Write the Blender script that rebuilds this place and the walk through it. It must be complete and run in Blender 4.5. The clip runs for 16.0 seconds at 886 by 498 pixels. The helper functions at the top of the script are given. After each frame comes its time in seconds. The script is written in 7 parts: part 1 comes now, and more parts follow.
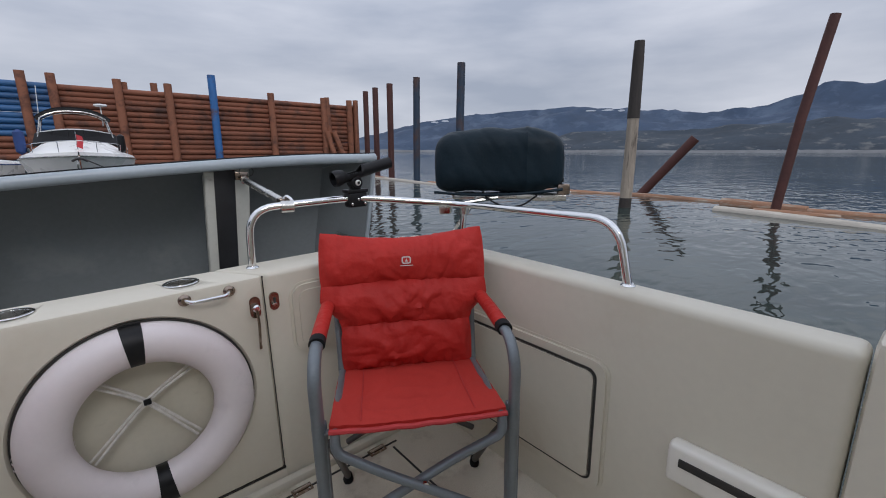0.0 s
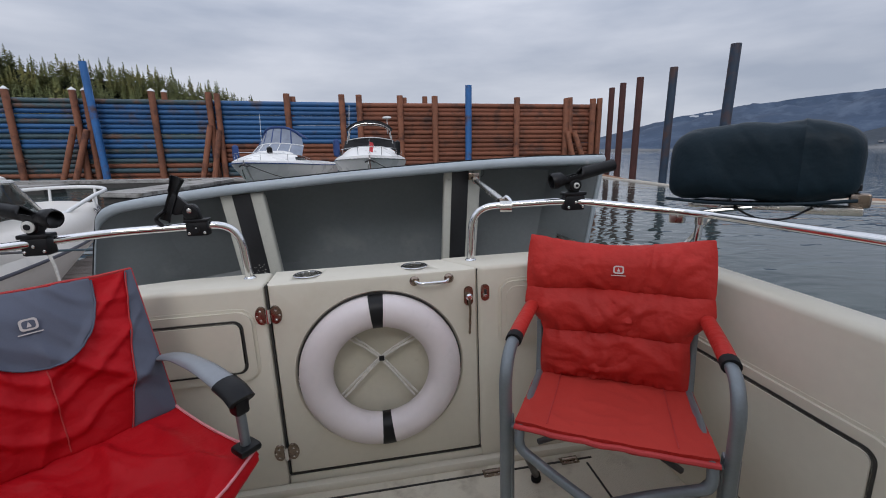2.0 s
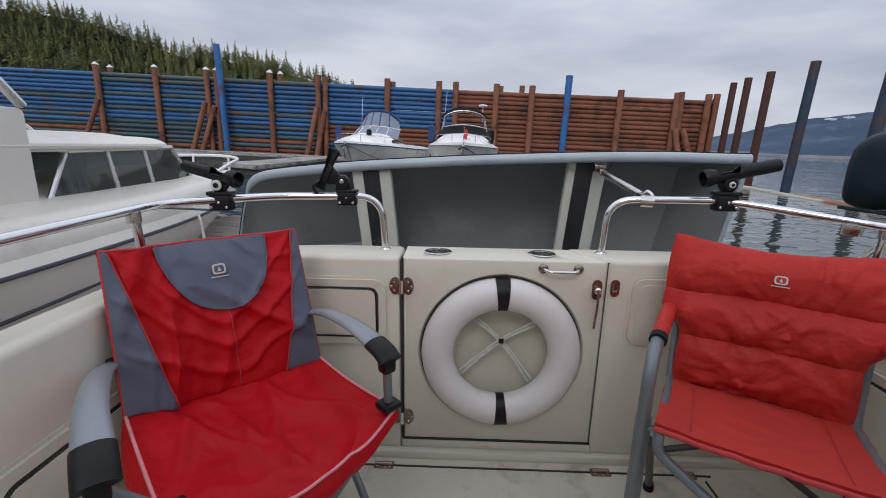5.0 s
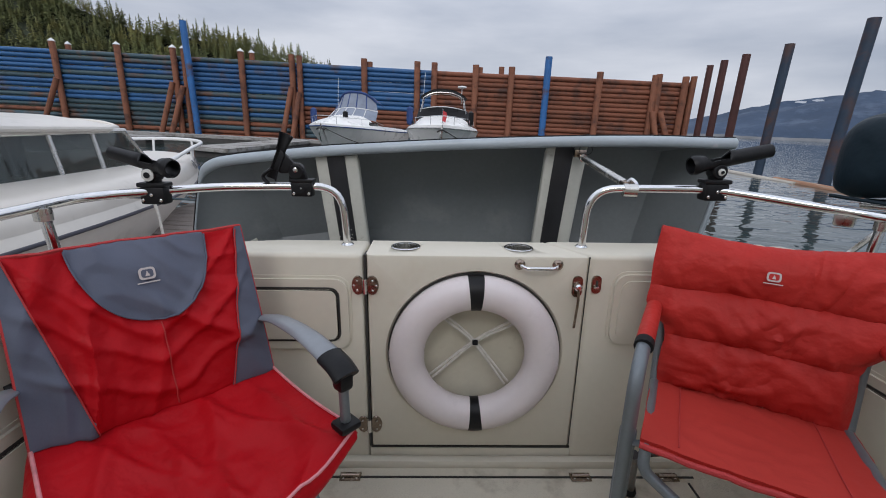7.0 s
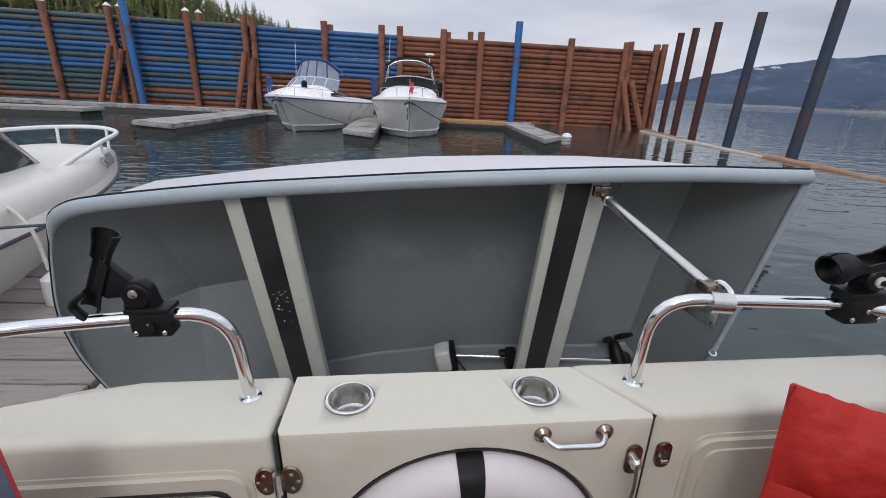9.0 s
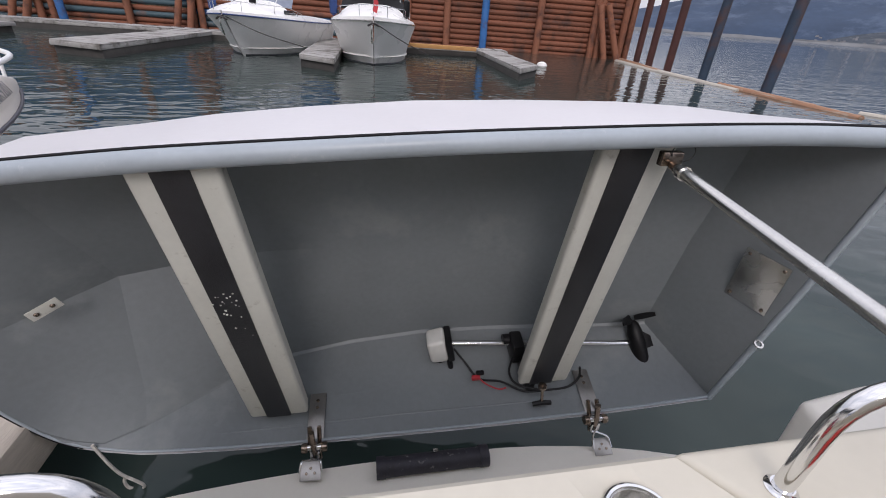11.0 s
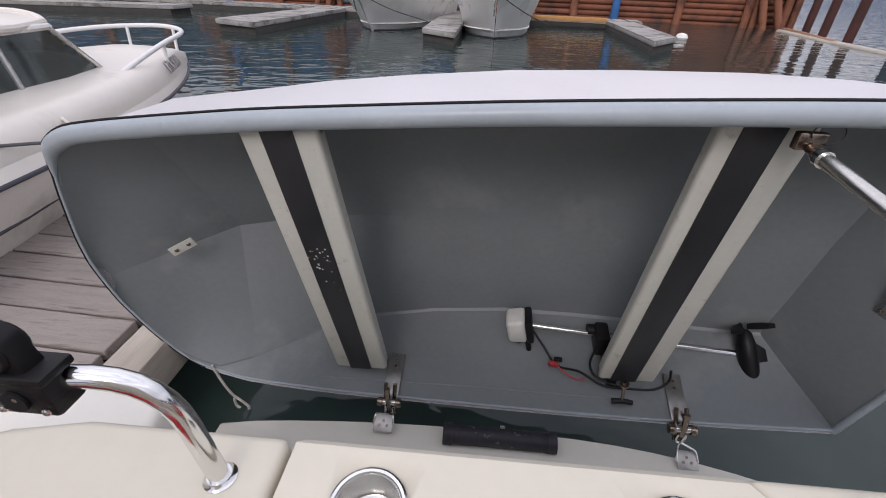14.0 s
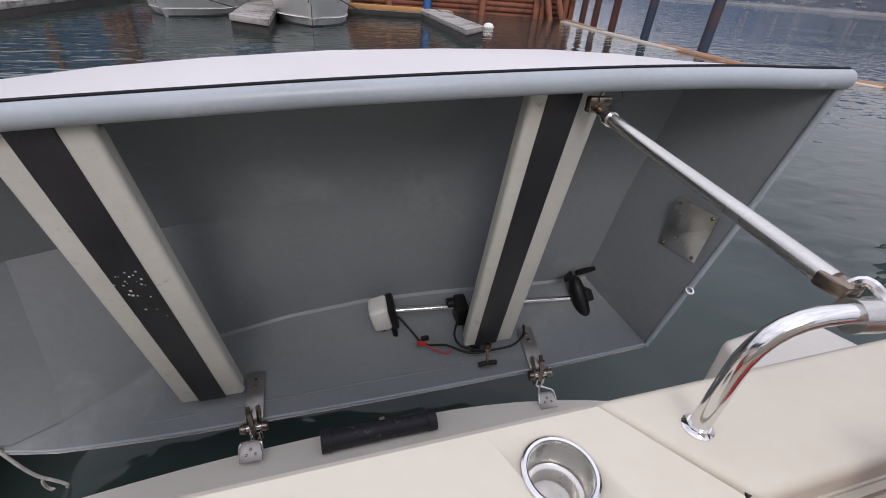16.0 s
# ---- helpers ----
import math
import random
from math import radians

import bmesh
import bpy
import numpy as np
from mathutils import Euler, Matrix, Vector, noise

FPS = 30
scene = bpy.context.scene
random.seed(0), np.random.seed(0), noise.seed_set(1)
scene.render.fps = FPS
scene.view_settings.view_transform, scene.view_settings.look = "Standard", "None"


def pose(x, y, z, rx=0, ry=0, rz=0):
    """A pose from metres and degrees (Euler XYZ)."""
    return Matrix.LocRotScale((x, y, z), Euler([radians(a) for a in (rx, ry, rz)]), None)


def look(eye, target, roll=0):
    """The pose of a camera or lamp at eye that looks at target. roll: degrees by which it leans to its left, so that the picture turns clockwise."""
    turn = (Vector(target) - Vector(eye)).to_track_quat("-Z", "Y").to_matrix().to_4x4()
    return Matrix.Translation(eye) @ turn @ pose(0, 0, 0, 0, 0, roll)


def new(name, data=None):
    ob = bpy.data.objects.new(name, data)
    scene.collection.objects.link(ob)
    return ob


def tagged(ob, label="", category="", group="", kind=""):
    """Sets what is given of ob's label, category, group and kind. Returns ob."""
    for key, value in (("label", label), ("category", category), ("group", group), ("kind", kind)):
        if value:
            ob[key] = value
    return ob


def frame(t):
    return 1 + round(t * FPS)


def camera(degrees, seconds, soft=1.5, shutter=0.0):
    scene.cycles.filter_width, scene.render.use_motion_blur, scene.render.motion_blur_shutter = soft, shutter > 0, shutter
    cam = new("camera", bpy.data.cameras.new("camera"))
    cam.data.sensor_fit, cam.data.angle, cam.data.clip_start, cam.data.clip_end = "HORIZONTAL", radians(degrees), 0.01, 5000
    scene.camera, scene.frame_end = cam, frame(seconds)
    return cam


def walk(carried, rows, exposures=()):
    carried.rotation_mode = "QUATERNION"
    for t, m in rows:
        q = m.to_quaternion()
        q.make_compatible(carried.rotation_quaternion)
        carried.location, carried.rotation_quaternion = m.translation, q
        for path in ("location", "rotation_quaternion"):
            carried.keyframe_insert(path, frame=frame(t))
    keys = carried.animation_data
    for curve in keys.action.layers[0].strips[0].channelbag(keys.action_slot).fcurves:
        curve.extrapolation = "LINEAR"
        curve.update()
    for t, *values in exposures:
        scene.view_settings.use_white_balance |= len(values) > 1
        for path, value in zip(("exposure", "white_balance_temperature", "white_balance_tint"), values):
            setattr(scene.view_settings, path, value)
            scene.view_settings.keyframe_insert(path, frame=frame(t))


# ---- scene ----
cam = camera(91.6, 16.0, soft=1.0)
PATH = [
    (0, (-0.075, -1.359, 1.153), (1.18, 0.135, 0.713), 0.1),
    (0.5, (-0.048, -1.355, 1.156), (1.011, 0.283, 0.713), -0.1),
    (1, (-0.027, -1.371, 1.168), (0.751, 0.418, 0.728), -0.1),
    (1.5, (-0.021, -1.386, 1.168), (0.46, 0.505, 0.729), -0.7),
    (2, (-0.027, -1.396, 1.161), (0.298, 0.53, 0.727), -0.7),
    (2.5, (-0.074, -1.403, 1.16), (0.158, 0.534, 0.721), -0.0),
    (3, (-0.127, -1.407, 1.156), (0.057, 0.535, 0.712), 1.0),
    (3.5, (-0.158, -1.402, 1.142), (-0.054, 0.543, 0.687), 1.3),
    (4, (-0.205, -1.403, 1.138), (-0.197, 0.541, 0.667), 1.9),
    (6.5, (-0.197, -1.344, 1.149), (-0.245, 0.584, 0.618), 2.7),
    (7, (-0.166, -1.262, 1.146), (-0.112, 0.659, 0.591), 2.6),
    (7.5, (-0.068, -1.076, 1.192), (-0.037, 0.852, 0.663), 3.2),
    (8, (-0.048, -0.958, 1.286), (-0.034, 0.941, 0.66), 3.2),
    (8.5, (-0.113, -0.758, 1.317), (-0.053, 1.129, 0.659), 2.1),
    (8.7, (-0.133, -0.696, 1.325), (-0.013, 1.187, 0.661), 2.4),
    (11, (-0.212, -0.175, 1.306), (0.128, 1.55, 0.354), 4.3),
    (11.5, (-0.177, -0.16, 1.297), (0.152, 1.543, 0.301), 3.7),
    (12, (-0.077, -0.146, 1.275), (0.109, 1.548, 0.229), 3.3),
    (12.5, (-0.062, -0.152, 1.272), (-0.089, 1.531, 0.192), 1.4),
    (13, (-0.077, -0.162, 1.277), (-0.268, 1.499, 0.18), 1.0),
    (13.5, (-0.114, -0.165, 1.281), (-0.331, 1.498, 0.191), 2.2),
    (14, (-0.151, -0.174, 1.291), (-0.28, 1.517, 0.23), 2.1),
    (14.5, (-0.172, -0.182, 1.288), (-0.201, 1.528, 0.252), 1.6),
    (15, (-0.174, -0.169, 1.276), (-0.012, 1.536, 0.244), 1.6),
    (15.5, (-0.155, -0.157, 1.261), (0.228, 1.499, 0.208), 2.8),
    (16, (-0.131, -0.15, 1.261), (0.394, 1.463, 0.201), 4.8),
]
walk(cam, [(t, look(eye, target, roll)) for t, eye, target, roll in PATH],
     exposures=[(0.0, -0.28, 6250, 14), (4.0, -0.20, 6300, 13), (6.5, -0.17, 6330, 13), (8.7, -0.10, 6360, 14), (11.0, 0.13, 6640, 19), (16.0, 0.10, 6680, 20)])

# ---- world, sun, exposure ----
WZ = -0.30  # water level
world = bpy.data.worlds.new("overcast_sky")
scene.world = world
world.use_nodes = True
wn, wl = world.node_tree.nodes, world.node_tree.links
wn.clear()


def node(nodes, kind, **values):
    n = nodes.new(kind)
    for k, v in values.items():
        if k in n.inputs:
            n.inputs[k].default_value = v
    return n


w_out = wn.new("ShaderNodeOutputWorld")
w_bg = node(wn, "ShaderNodeBackground", Strength=1.0)
w_sky = wn.new("ShaderNodeTexSky")
w_sky.sky_type = "NISHITA"
w_sky.sun_disc = False
w_sky.sun_elevation, w_sky.sun_rotation = radians(38), radians(191)
w_dim = wn.new("ShaderNodeVectorMath")
w_dim.operation = "SCALE"
w_dim.inputs["Scale"].default_value = 0.05
wl.new(w_sky.outputs["Color"], w_dim.inputs[0])
w_co = wn.new("ShaderNodeTexCoord")
w_map = wn.new("ShaderNodeMapping")
w_map.inputs["Scale"].default_value = (1.0, 1.0, 4.2)
wl.new(w_co.outputs["Generated"], w_map.inputs["Vector"])
w_noise = node(wn, "ShaderNodeTexNoise", Scale=1.9, Detail=6.0, Roughness=0.5)
wl.new(w_map.outputs["Vector"], w_noise.inputs["Vector"])
w_ramp = wn.new("ShaderNodeValToRGB")
w_ramp.color_ramp.elements[0].position, w_ramp.color_ramp.elements[0].color = 0.34, (0.47, 0.525, 0.615, 1)
w_ramp.color_ramp.elements[1].position, w_ramp.color_ramp.elements[1].color = 0.64, (0.80, 0.835, 0.89, 1)
wl.new(w_noise.outputs["Fac"], w_ramp.inputs["Fac"])
# an overcast sky is brighter overhead
w_sep = wn.new("ShaderNodeSeparateXYZ")
wl.new(w_co.outputs["Generated"], w_sep.inputs["Vector"])
w_grad = wn.new("ShaderNodeMapRange")
for k, v in (("From Min", 0.15), ("From Max", 1.0), ("To Min", 1.0), ("To Max", 2.05)):
    w_grad.inputs[k].default_value = v
wl.new(w_sep.outputs["Z"], w_grad.inputs["Value"])
w_mul = wn.new("ShaderNodeVectorMath")
w_mul.operation = "SCALE"
wl.new(w_ramp.outputs["Color"], w_mul.inputs[0])
wl.new(w_grad.outputs["Result"], w_mul.inputs["Scale"])
w_mix = wn.new("ShaderNodeMix")
w_mix.data_type = "RGBA"
w_mix.inputs["Factor"].default_value = 0.88
wl.new(w_dim.outputs["Vector"], w_mix.inputs["A"])
wl.new(w_mul.outputs["Vector"], w_mix.inputs["B"])
wl.new(w_mix.outputs["Result"], w_bg.inputs["Color"])
wl.new(w_bg.outputs["Background"], w_out.inputs["Surface"])

sun_data = bpy.data.lights.new("sun", "SUN")
sun_data.energy, sun_data.angle, sun_data.color = 1.0, radians(22), (1.0, 0.97, 0.92)
sun = new("sun", sun_data)
sun.matrix_basis = look((0, 0, 40), (10, 50, 0))


# ---- materials ----
def material(name, color, rough=0.5, metal=0.0, vary=0.12, scale=6.0, fine=60.0, bump=0.0, bump_scale=80.0, relief=0.01,
             stain=None, stain_amount=0.0, stain_scale=3.0, island=0.0, stretch=(1, 1, 1), coat=0.0, sheen=0.0):
    """Two scales of variation over a base colour, stains in patches, fine relief."""
    m = bpy.data.materials.new(name)
    m.use_nodes = True
    n, l = m.node_tree.nodes, m.node_tree.links
    p = n["Principled BSDF"]
    p.inputs["Roughness"].default_value, p.inputs["Metallic"].default_value = rough, metal
    p.inputs["Coat Weight"].default_value = coat
    p.inputs["Sheen Weight"].default_value = sheen
    co = n.new("ShaderNodeTexCoord")
    mp = n.new("ShaderNodeMapping")
    mp.inputs["Scale"].default_value = stretch
    l.new(co.outputs["Object"], mp.inputs["Vector"])
    big = node(n, "ShaderNodeTexNoise", Scale=scale, Detail=4.0)
    small = node(n, "ShaderNodeTexNoise", Scale=fine, Detail=3.0)
    l.new(mp.outputs["Vector"], big.inputs["Vector"])
    l.new(mp.outputs["Vector"], small.inputs["Vector"])
    add = n.new("ShaderNodeMath")
    add.operation = "MULTIPLY_ADD"
    add.inputs[1].default_value = 0.45
    l.new(small.outputs["Fac"], add.inputs[0])
    l.new(big.outputs["Fac"], add.inputs[2])
    fac = add.outputs["Value"]
    if island:
        info = n.new("ShaderNodeObjectInfo")
        more = n.new("ShaderNodeMath")
        more.operation = "MULTIPLY_ADD"
        more.inputs[1].default_value = island
        l.new(info.outputs["Random"], more.inputs[0])
        l.new(fac, more.inputs[2])
        fac = more.outputs["Value"]
    ramp = n.new("ShaderNodeValToRGB")
    ramp.color_ramp.elements[0].position, ramp.color_ramp.elements[1].position = 0.35, 1.05 + island * 0.5
    ramp.color_ramp.elements[0].color = (*[c * (1 - vary) for c in color], 1)
    ramp.color_ramp.elements[1].color = (*[min(1, c * (1 + vary)) for c in color], 1)
    l.new(fac, ramp.inputs["Fac"])
    out = ramp.outputs["Color"]
    if stain:
        st = node(n, "ShaderNodeTexNoise", Scale=stain_scale, Detail=6.0, Roughness=0.65)
        l.new(mp.outputs["Vector"], st.inputs["Vector"])
        sr = n.new("ShaderNodeMapRange")
        sr.inputs["From Min"].default_value = 0.62 - 0.35 * stain_amount
        sr.inputs["From Max"].default_value = 0.74 - 0.25 * stain_amount
        l.new(st.outputs["Fac"], sr.inputs["Value"])
        mix = n.new("ShaderNodeMix")
        mix.data_type = "RGBA"
        mix.inputs["B"].default_value = (*stain, 1)
        l.new(sr.outputs["Result"], mix.inputs["Factor"])
        l.new(out, mix.inputs["A"])
        out = mix.outputs["Result"]
    l.new(out, p.inputs["Base Color"])
    if bump:
        bn = node(n, "ShaderNodeTexNoise", Scale=bump_scale, Detail=4.0)
        l.new(mp.outputs["Vector"], bn.inputs["Vector"])
        b = node(n, "ShaderNodeBump", Strength=bump, Distance=relief)
        l.new(bn.outputs["Fac"], b.inputs["Height"])
        l.new(b.outputs["Normal"], p.inputs["Normal"])
    rr = n.new("ShaderNodeMapRange")
    rr.inputs["To Min"].default_value, rr.inputs["To Max"].default_value = max(0.02, rough - 0.08), min(1, rough + 0.1)
    l.new(big.outputs["Fac"], rr.inputs["Value"])
    l.new(rr.outputs["Result"], p.inputs["Roughness"])
    return m


GEL = material("cream_gelcoat", (0.61, 0.57, 0.475), 0.38, vary=0.05, scale=2.5, fine=40, bump=0.03, bump_scale=30,
               stain=(0.58, 0.53, 0.43), stain_amount=0.12, stain_scale=3.0)
GEL_TOP = material("white_gelcoat", (0.78, 0.75, 0.68), 0.33, vary=0.04, scale=3, fine=50, bump=0.02, bump_scale=40)
SOLE = material("non_skid_sole", (0.60, 0.55, 0.45), 0.6, vary=0.10, scale=4, fine=160, bump=0.35, bump_scale=220,
                stain=(0.42, 0.37, 0.29), stain_amount=0.22, stain_scale=5)
SEAM = material("dark_seam", (0.03, 0.028, 0.025), 0.7)
CHROME = material("polished_steel", (0.74, 0.74, 0.74), 0.12, 1.0, vary=0.04, scale=10, fine=80)
STEEL = material("brushed_steel", (0.62, 0.61, 0.58), 0.25, 1.0, vary=0.10, scale=12, fine=120)
DULL_STEEL = material("dull_plate_steel", (0.36, 0.35, 0.335), 0.38, 1.0, vary=0.18, scale=25, fine=140)
TARNISH = material("tarnished_steel", (0.27, 0.215, 0.175), 0.24, 1.0, vary=0.3, scale=30, fine=150)
BLACK = material("black_plastic", (0.008, 0.008, 0.009), 0.40, vary=0.3, scale=15, bump=0.06, bump_scale=120)
RUBBER = material("black_rubber", (0.009, 0.009, 0.010), 0.7, vary=0.25, scale=20)
RING = material("life_ring_vinyl", (0.70, 0.635, 0.635), 0.45, vary=0.05, scale=5, bump=0.05, bump_scale=18,
                stain=(0.60, 0.55, 0.54), stain_amount=0.10, stain_scale=5)
RECESS = material("recess_gelcoat", (0.58, 0.545, 0.44), 0.45, vary=0.07, scale=5, fine=60,
                  stain=(0.42, 0.38, 0.29), stain_amount=0.15, stain_scale=5)
ROPE = material("white_rope", (0.66, 0.63, 0.58), 0.8, vary=0.2, scale=40, fine=220, bump=0.5, bump_scale=240)
CORAL = material("coral_polyester", (0.44, 0.030, 0.024), 0.46, vary=0.14, scale=7, fine=320, bump=0.6, bump_scale=9, relief=0.03)
CORAL_SEAT = material("coral_seat_polyester", (0.45, 0.042, 0.032), 0.58, vary=0.08, scale=5, fine=320, bump=0.3, bump_scale=9, relief=0.02)
CORAL_EDGE = material("coral_piping", (0.42, 0.03, 0.03), 0.7, vary=0.15, scale=20)
RED = material("red_polyester", (0.42, 0.005, 0.010), 0.48, vary=0.12, scale=6, fine=320, bump=0.7, bump_scale=8, relief=0.032)
GREY_CLOTH = material("grey_polyester", (0.105, 0.115, 0.155), 0.6, vary=0.10, scale=8, fine=320, bump=0.3, bump_scale=12, relief=0.012)
PIPING = material("pink_piping", (0.66, 0.24, 0.26), 0.75, vary=0.2, scale=40)
LOGO = material("pale_print", (0.55, 0.50, 0.48), 0.6, vary=0.08, scale=30)
TUBE = material("grey_powder_coat", (0.17, 0.19, 0.205), 0.36, 0.35, vary=0.14, scale=14, fine=140, bump=0.04, bump_scale=120)
DARK_TUBE = material("dark_steel_tube", (0.06, 0.055, 0.055), 0.42, 0.4, vary=0.3, scale=20, stain=(0.12, 0.06, 0.035), stain_amount=0.2, stain_scale=30)
SILVER_ARM = material("silver_arm_shell", (0.25, 0.265, 0.285), 0.33, 0.25, vary=0.10, scale=12)
COVER = material("blue_black_canvas", (0.009, 0.019, 0.027), 0.5, vary=0.28, scale=6, fine=180, bump=0.5, bump_scale=7, relief=0.025)
DINGHY_IN = material("dinghy_grey_paint", (0.185, 0.203, 0.213), 0.42, vary=0.13, scale=2.2, fine=50, bump=0.10, bump_scale=9,
                     stain=(0.25, 0.27, 0.275), stain_amount=0.12, stain_scale=2.5)
DINGHY_RAIL = material("dinghy_rail_paint", (0.34, 0.385, 0.42), 0.36, vary=0.10, scale=5, fine=70,
                       stain=(0.48, 0.50, 0.52), stain_amount=0.03, stain_scale=16)
DINGHY_OUT = material("dinghy_white_hull", (0.63, 0.615, 0.62), 0.35, vary=0.05, scale=3)
THWART = material("thwart_paint", (0.52, 0.52, 0.47), 0.45, vary=0.08, scale=6, stain=(0.36, 0.35, 0.30), stain_amount=0.05, stain_scale=25)
GRIP = material("black_grip_strip", (0.014, 0.0145, 0.017), 0.36, vary=0.45, scale=7, fine=140, bump=0.2, bump_scale=260)
MOTOR_GREY = material("pale_motor_shell", (0.60, 0.60, 0.57), 0.4, vary=0.06, scale=12)
MOTOR_RED = material("red_clip", (0.45, 0.03, 0.04), 0.45)
DARK_PAD = material("worn_dark_pad", (0.022, 0.021, 0.030), 0.6, vary=0.5, scale=24, fine=150, stain=(0.28, 0.27, 0.26), stain_amount=0.04, stain_scale=40)
RUST = material("rusted_steel_pipe", (0.165, 0.058, 0.031), 0.72, vary=0.38, scale=1.3, fine=9, bump=0.5, bump_scale=9,
                stain=(0.075, 0.035, 0.026), stain_amount=0.35, stain_scale=1.0, island=0.5)
RUST_POST = material("orange_rust_pile", (0.205, 0.080, 0.044), 0.75, vary=0.35, scale=1.5, fine=10, bump=0.5, bump_scale=8,
                     stain=(0.11, 0.045, 0.03), stain_amount=0.32, stain_scale=1.4, island=0.4)
BLUE = material("weathered_blue_pipe", (0.022, 0.085, 0.205), 0.55, vary=0.35, scale=0.8, fine=7, bump=0.3, bump_scale=8,
                stain=(0.085, 0.062, 0.06), stain_amount=0.20, stain_scale=0.55, island=0.5)
TEAL = material("weathered_teal_pipe", (0.038, 0.068, 0.082), 0.6, vary=0.35, scale=0.8, fine=7, bump=0.3, bump_scale=8,
                stain=(0.15, 0.072, 0.045), stain_amount=0.35, stain_scale=0.6, island=0.5)
BLUE_POLE = material("bright_blue_pile", (0.03, 0.135, 0.36), 0.5, vary=0.22, scale=1.5, fine=10, stain=(0.10, 0.06, 0.06), stain_amount=0.18, stain_scale=1.1)
NAVY_POLE = material("navy_steel_pile", (0.022, 0.040, 0.068), 0.55, vary=0.3, scale=1.3, fine=10, stain=(0.075, 0.04, 0.036), stain_amount=0.30, stain_scale=0.8)
DARK_POLE = material("dark_rust_pile", (0.075, 0.026, 0.021), 0.7, vary=0.35, scale=2, fine=14, bump=0.4, bump_scale=10)
OLD_WOOD = material("grey_weathered_pile_wood", (0.33, 0.28, 0.225), 0.85, vary=0.3, scale=2.2, fine=16, bump=0.8, bump_scale=14, stretch=(6, 6, 0.7),
                    stain=(0.10, 0.08, 0.065), stain_amount=0.22, stain_scale=1.6)
CREOSOTE = material("dark_creosoted_wood", (0.045, 0.038, 0.034), 0.8, vary=0.4, scale=3, fine=16, bump=0.8, bump_scale=14, stretch=(6, 6, 0.7))
LOG = material("floating_log_wood", (0.25, 0.13, 0.075), 0.75, vary=0.38, scale=2.5, fine=16, bump=0.7, bump_scale=12, stretch=(6, 1, 6),
               stain=(0.40, 0.34, 0.27), stain_amount=0.28, stain_scale=2.0, island=0.5)
PALE_LOG = material("bleached_log_wood", (0.46, 0.42, 0.36), 0.8, vary=0.25, scale=2.5, fine=16, bump=0.7, bump_scale=12, stretch=(6, 1, 6))
PLANK = material("grey_dock_plank", (0.27, 0.235, 0.215), 0.85, vary=0.28, scale=3, fine=28, bump=0.7, bump_scale=26, stretch=(1, 9, 9),
                 stain=(0.13, 0.105, 0.095), stain_amount=0.20, stain_scale=3, island=0.6)
DOCK_GREY = material("grey_float_deck", (0.29, 0.278, 0.262), 0.8, vary=0.2, scale=2, fine=20, bump=0.4, bump_scale=20,
                     stain=(0.13, 0.12, 0.105), stain_amount=0.32, stain_scale=1.6, island=0.5)
DOCK_DARK = material("dark_float_side", (0.05, 0.046, 0.042), 0.8, vary=0.4, scale=4)
FASCIA = material("pale_dock_edge_beam", (0.47, 0.42, 0.36), 0.8, vary=0.2, scale=4, fine=28, stretch=(9, 1, 9), bump=0.4, bump_scale=26)
YELLOW_WOOD = material("new_yellow_plank", (0.50, 0.26, 0.09), 0.7, vary=0.2, scale=4, fine=26, stretch=(1, 8, 8))
HULL = material("white_boat_hull", (0.87, 0.86, 0.83), 0.28, vary=0.05, scale=1.5, fine=20)
HULL_WARM = material("ivory_boat_hull", (0.71, 0.67, 0.61), 0.32, vary=0.06, scale=1.5, fine=20, stain=(0.54, 0.51, 0.45), stain_amount=0.15, stain_scale=2)
ANTIFOUL = material("dark_waterline", (0.03, 0.035, 0.04), 0.6, vary=0.3)
NAVY_CLOTH = material("blue_canvas_trim", (0.02, 0.05, 0.17), 0.7, vary=0.2, scale=10)
BLACK_CLOTH = material("black_canvas_top", (0.009, 0.009, 0.010), 0.75, vary=0.3, scale=8)
VINYL = material("clear_vinyl_window", (0.20, 0.23, 0.29), 0.12, vary=0.2, scale=4)
TINT = material("smoked_window", (0.035, 0.045, 0.048), 0.06, vary=0.4, scale=2, coat=0.5)
WHITE_RAIL = material("white_painted_rail", (0.74, 0.74, 0.73), 0.35, vary=0.05, scale=10)
INK = material("dark_lettering", (0.04, 0.04, 0.055), 0.5)
FLAG_RED = material("red_pennant", (0.55, 0.05, 0.06), 0.7)
BUOY = material("white_buoy", (0.78, 0.77, 0.74), 0.5)
FOLIAGE = material("conifer_foliage", (0.165, 0.185, 0.066), 0.8, vary=0.5, scale=0.03, fine=1.2, stain=(0.30, 0.275, 0.08), stain_amount=0.36, stain_scale=0.05)
BARK = material("hill_undergrowth", (0.032, 0.040, 0.022), 0.9, vary=0.4, scale=0.05, fine=0.6)
# Distance haze is put into the far range's blue base and paler patches.
MOUNTAIN_FAR = material("mountain_haze_painted_blue", (0.036, 0.060, 0.104), 0.95, vary=0.24, scale=0.004, fine=0.03, stain=(0.075, 0.108, 0.165), stain_amount=0.35, stain_scale=0.006)
# Blue-grey of this wooded slope is haze mixed into its colour.
MOUNTAIN_NEAR = material("haze_tinted_wooded_slope", (0.028, 0.040, 0.055), 0.95, vary=0.4, scale=0.006, fine=0.05, stain=(0.13, 0.135, 0.135), stain_amount=0.18, stain_scale=0.013)
SNOW = material("snow_patch", (0.62, 0.66, 0.72), 0.9)
HOUSE = material("pale_shore_house", (0.21, 0.21, 0.22), 0.8, vary=0.3, island=0.5)
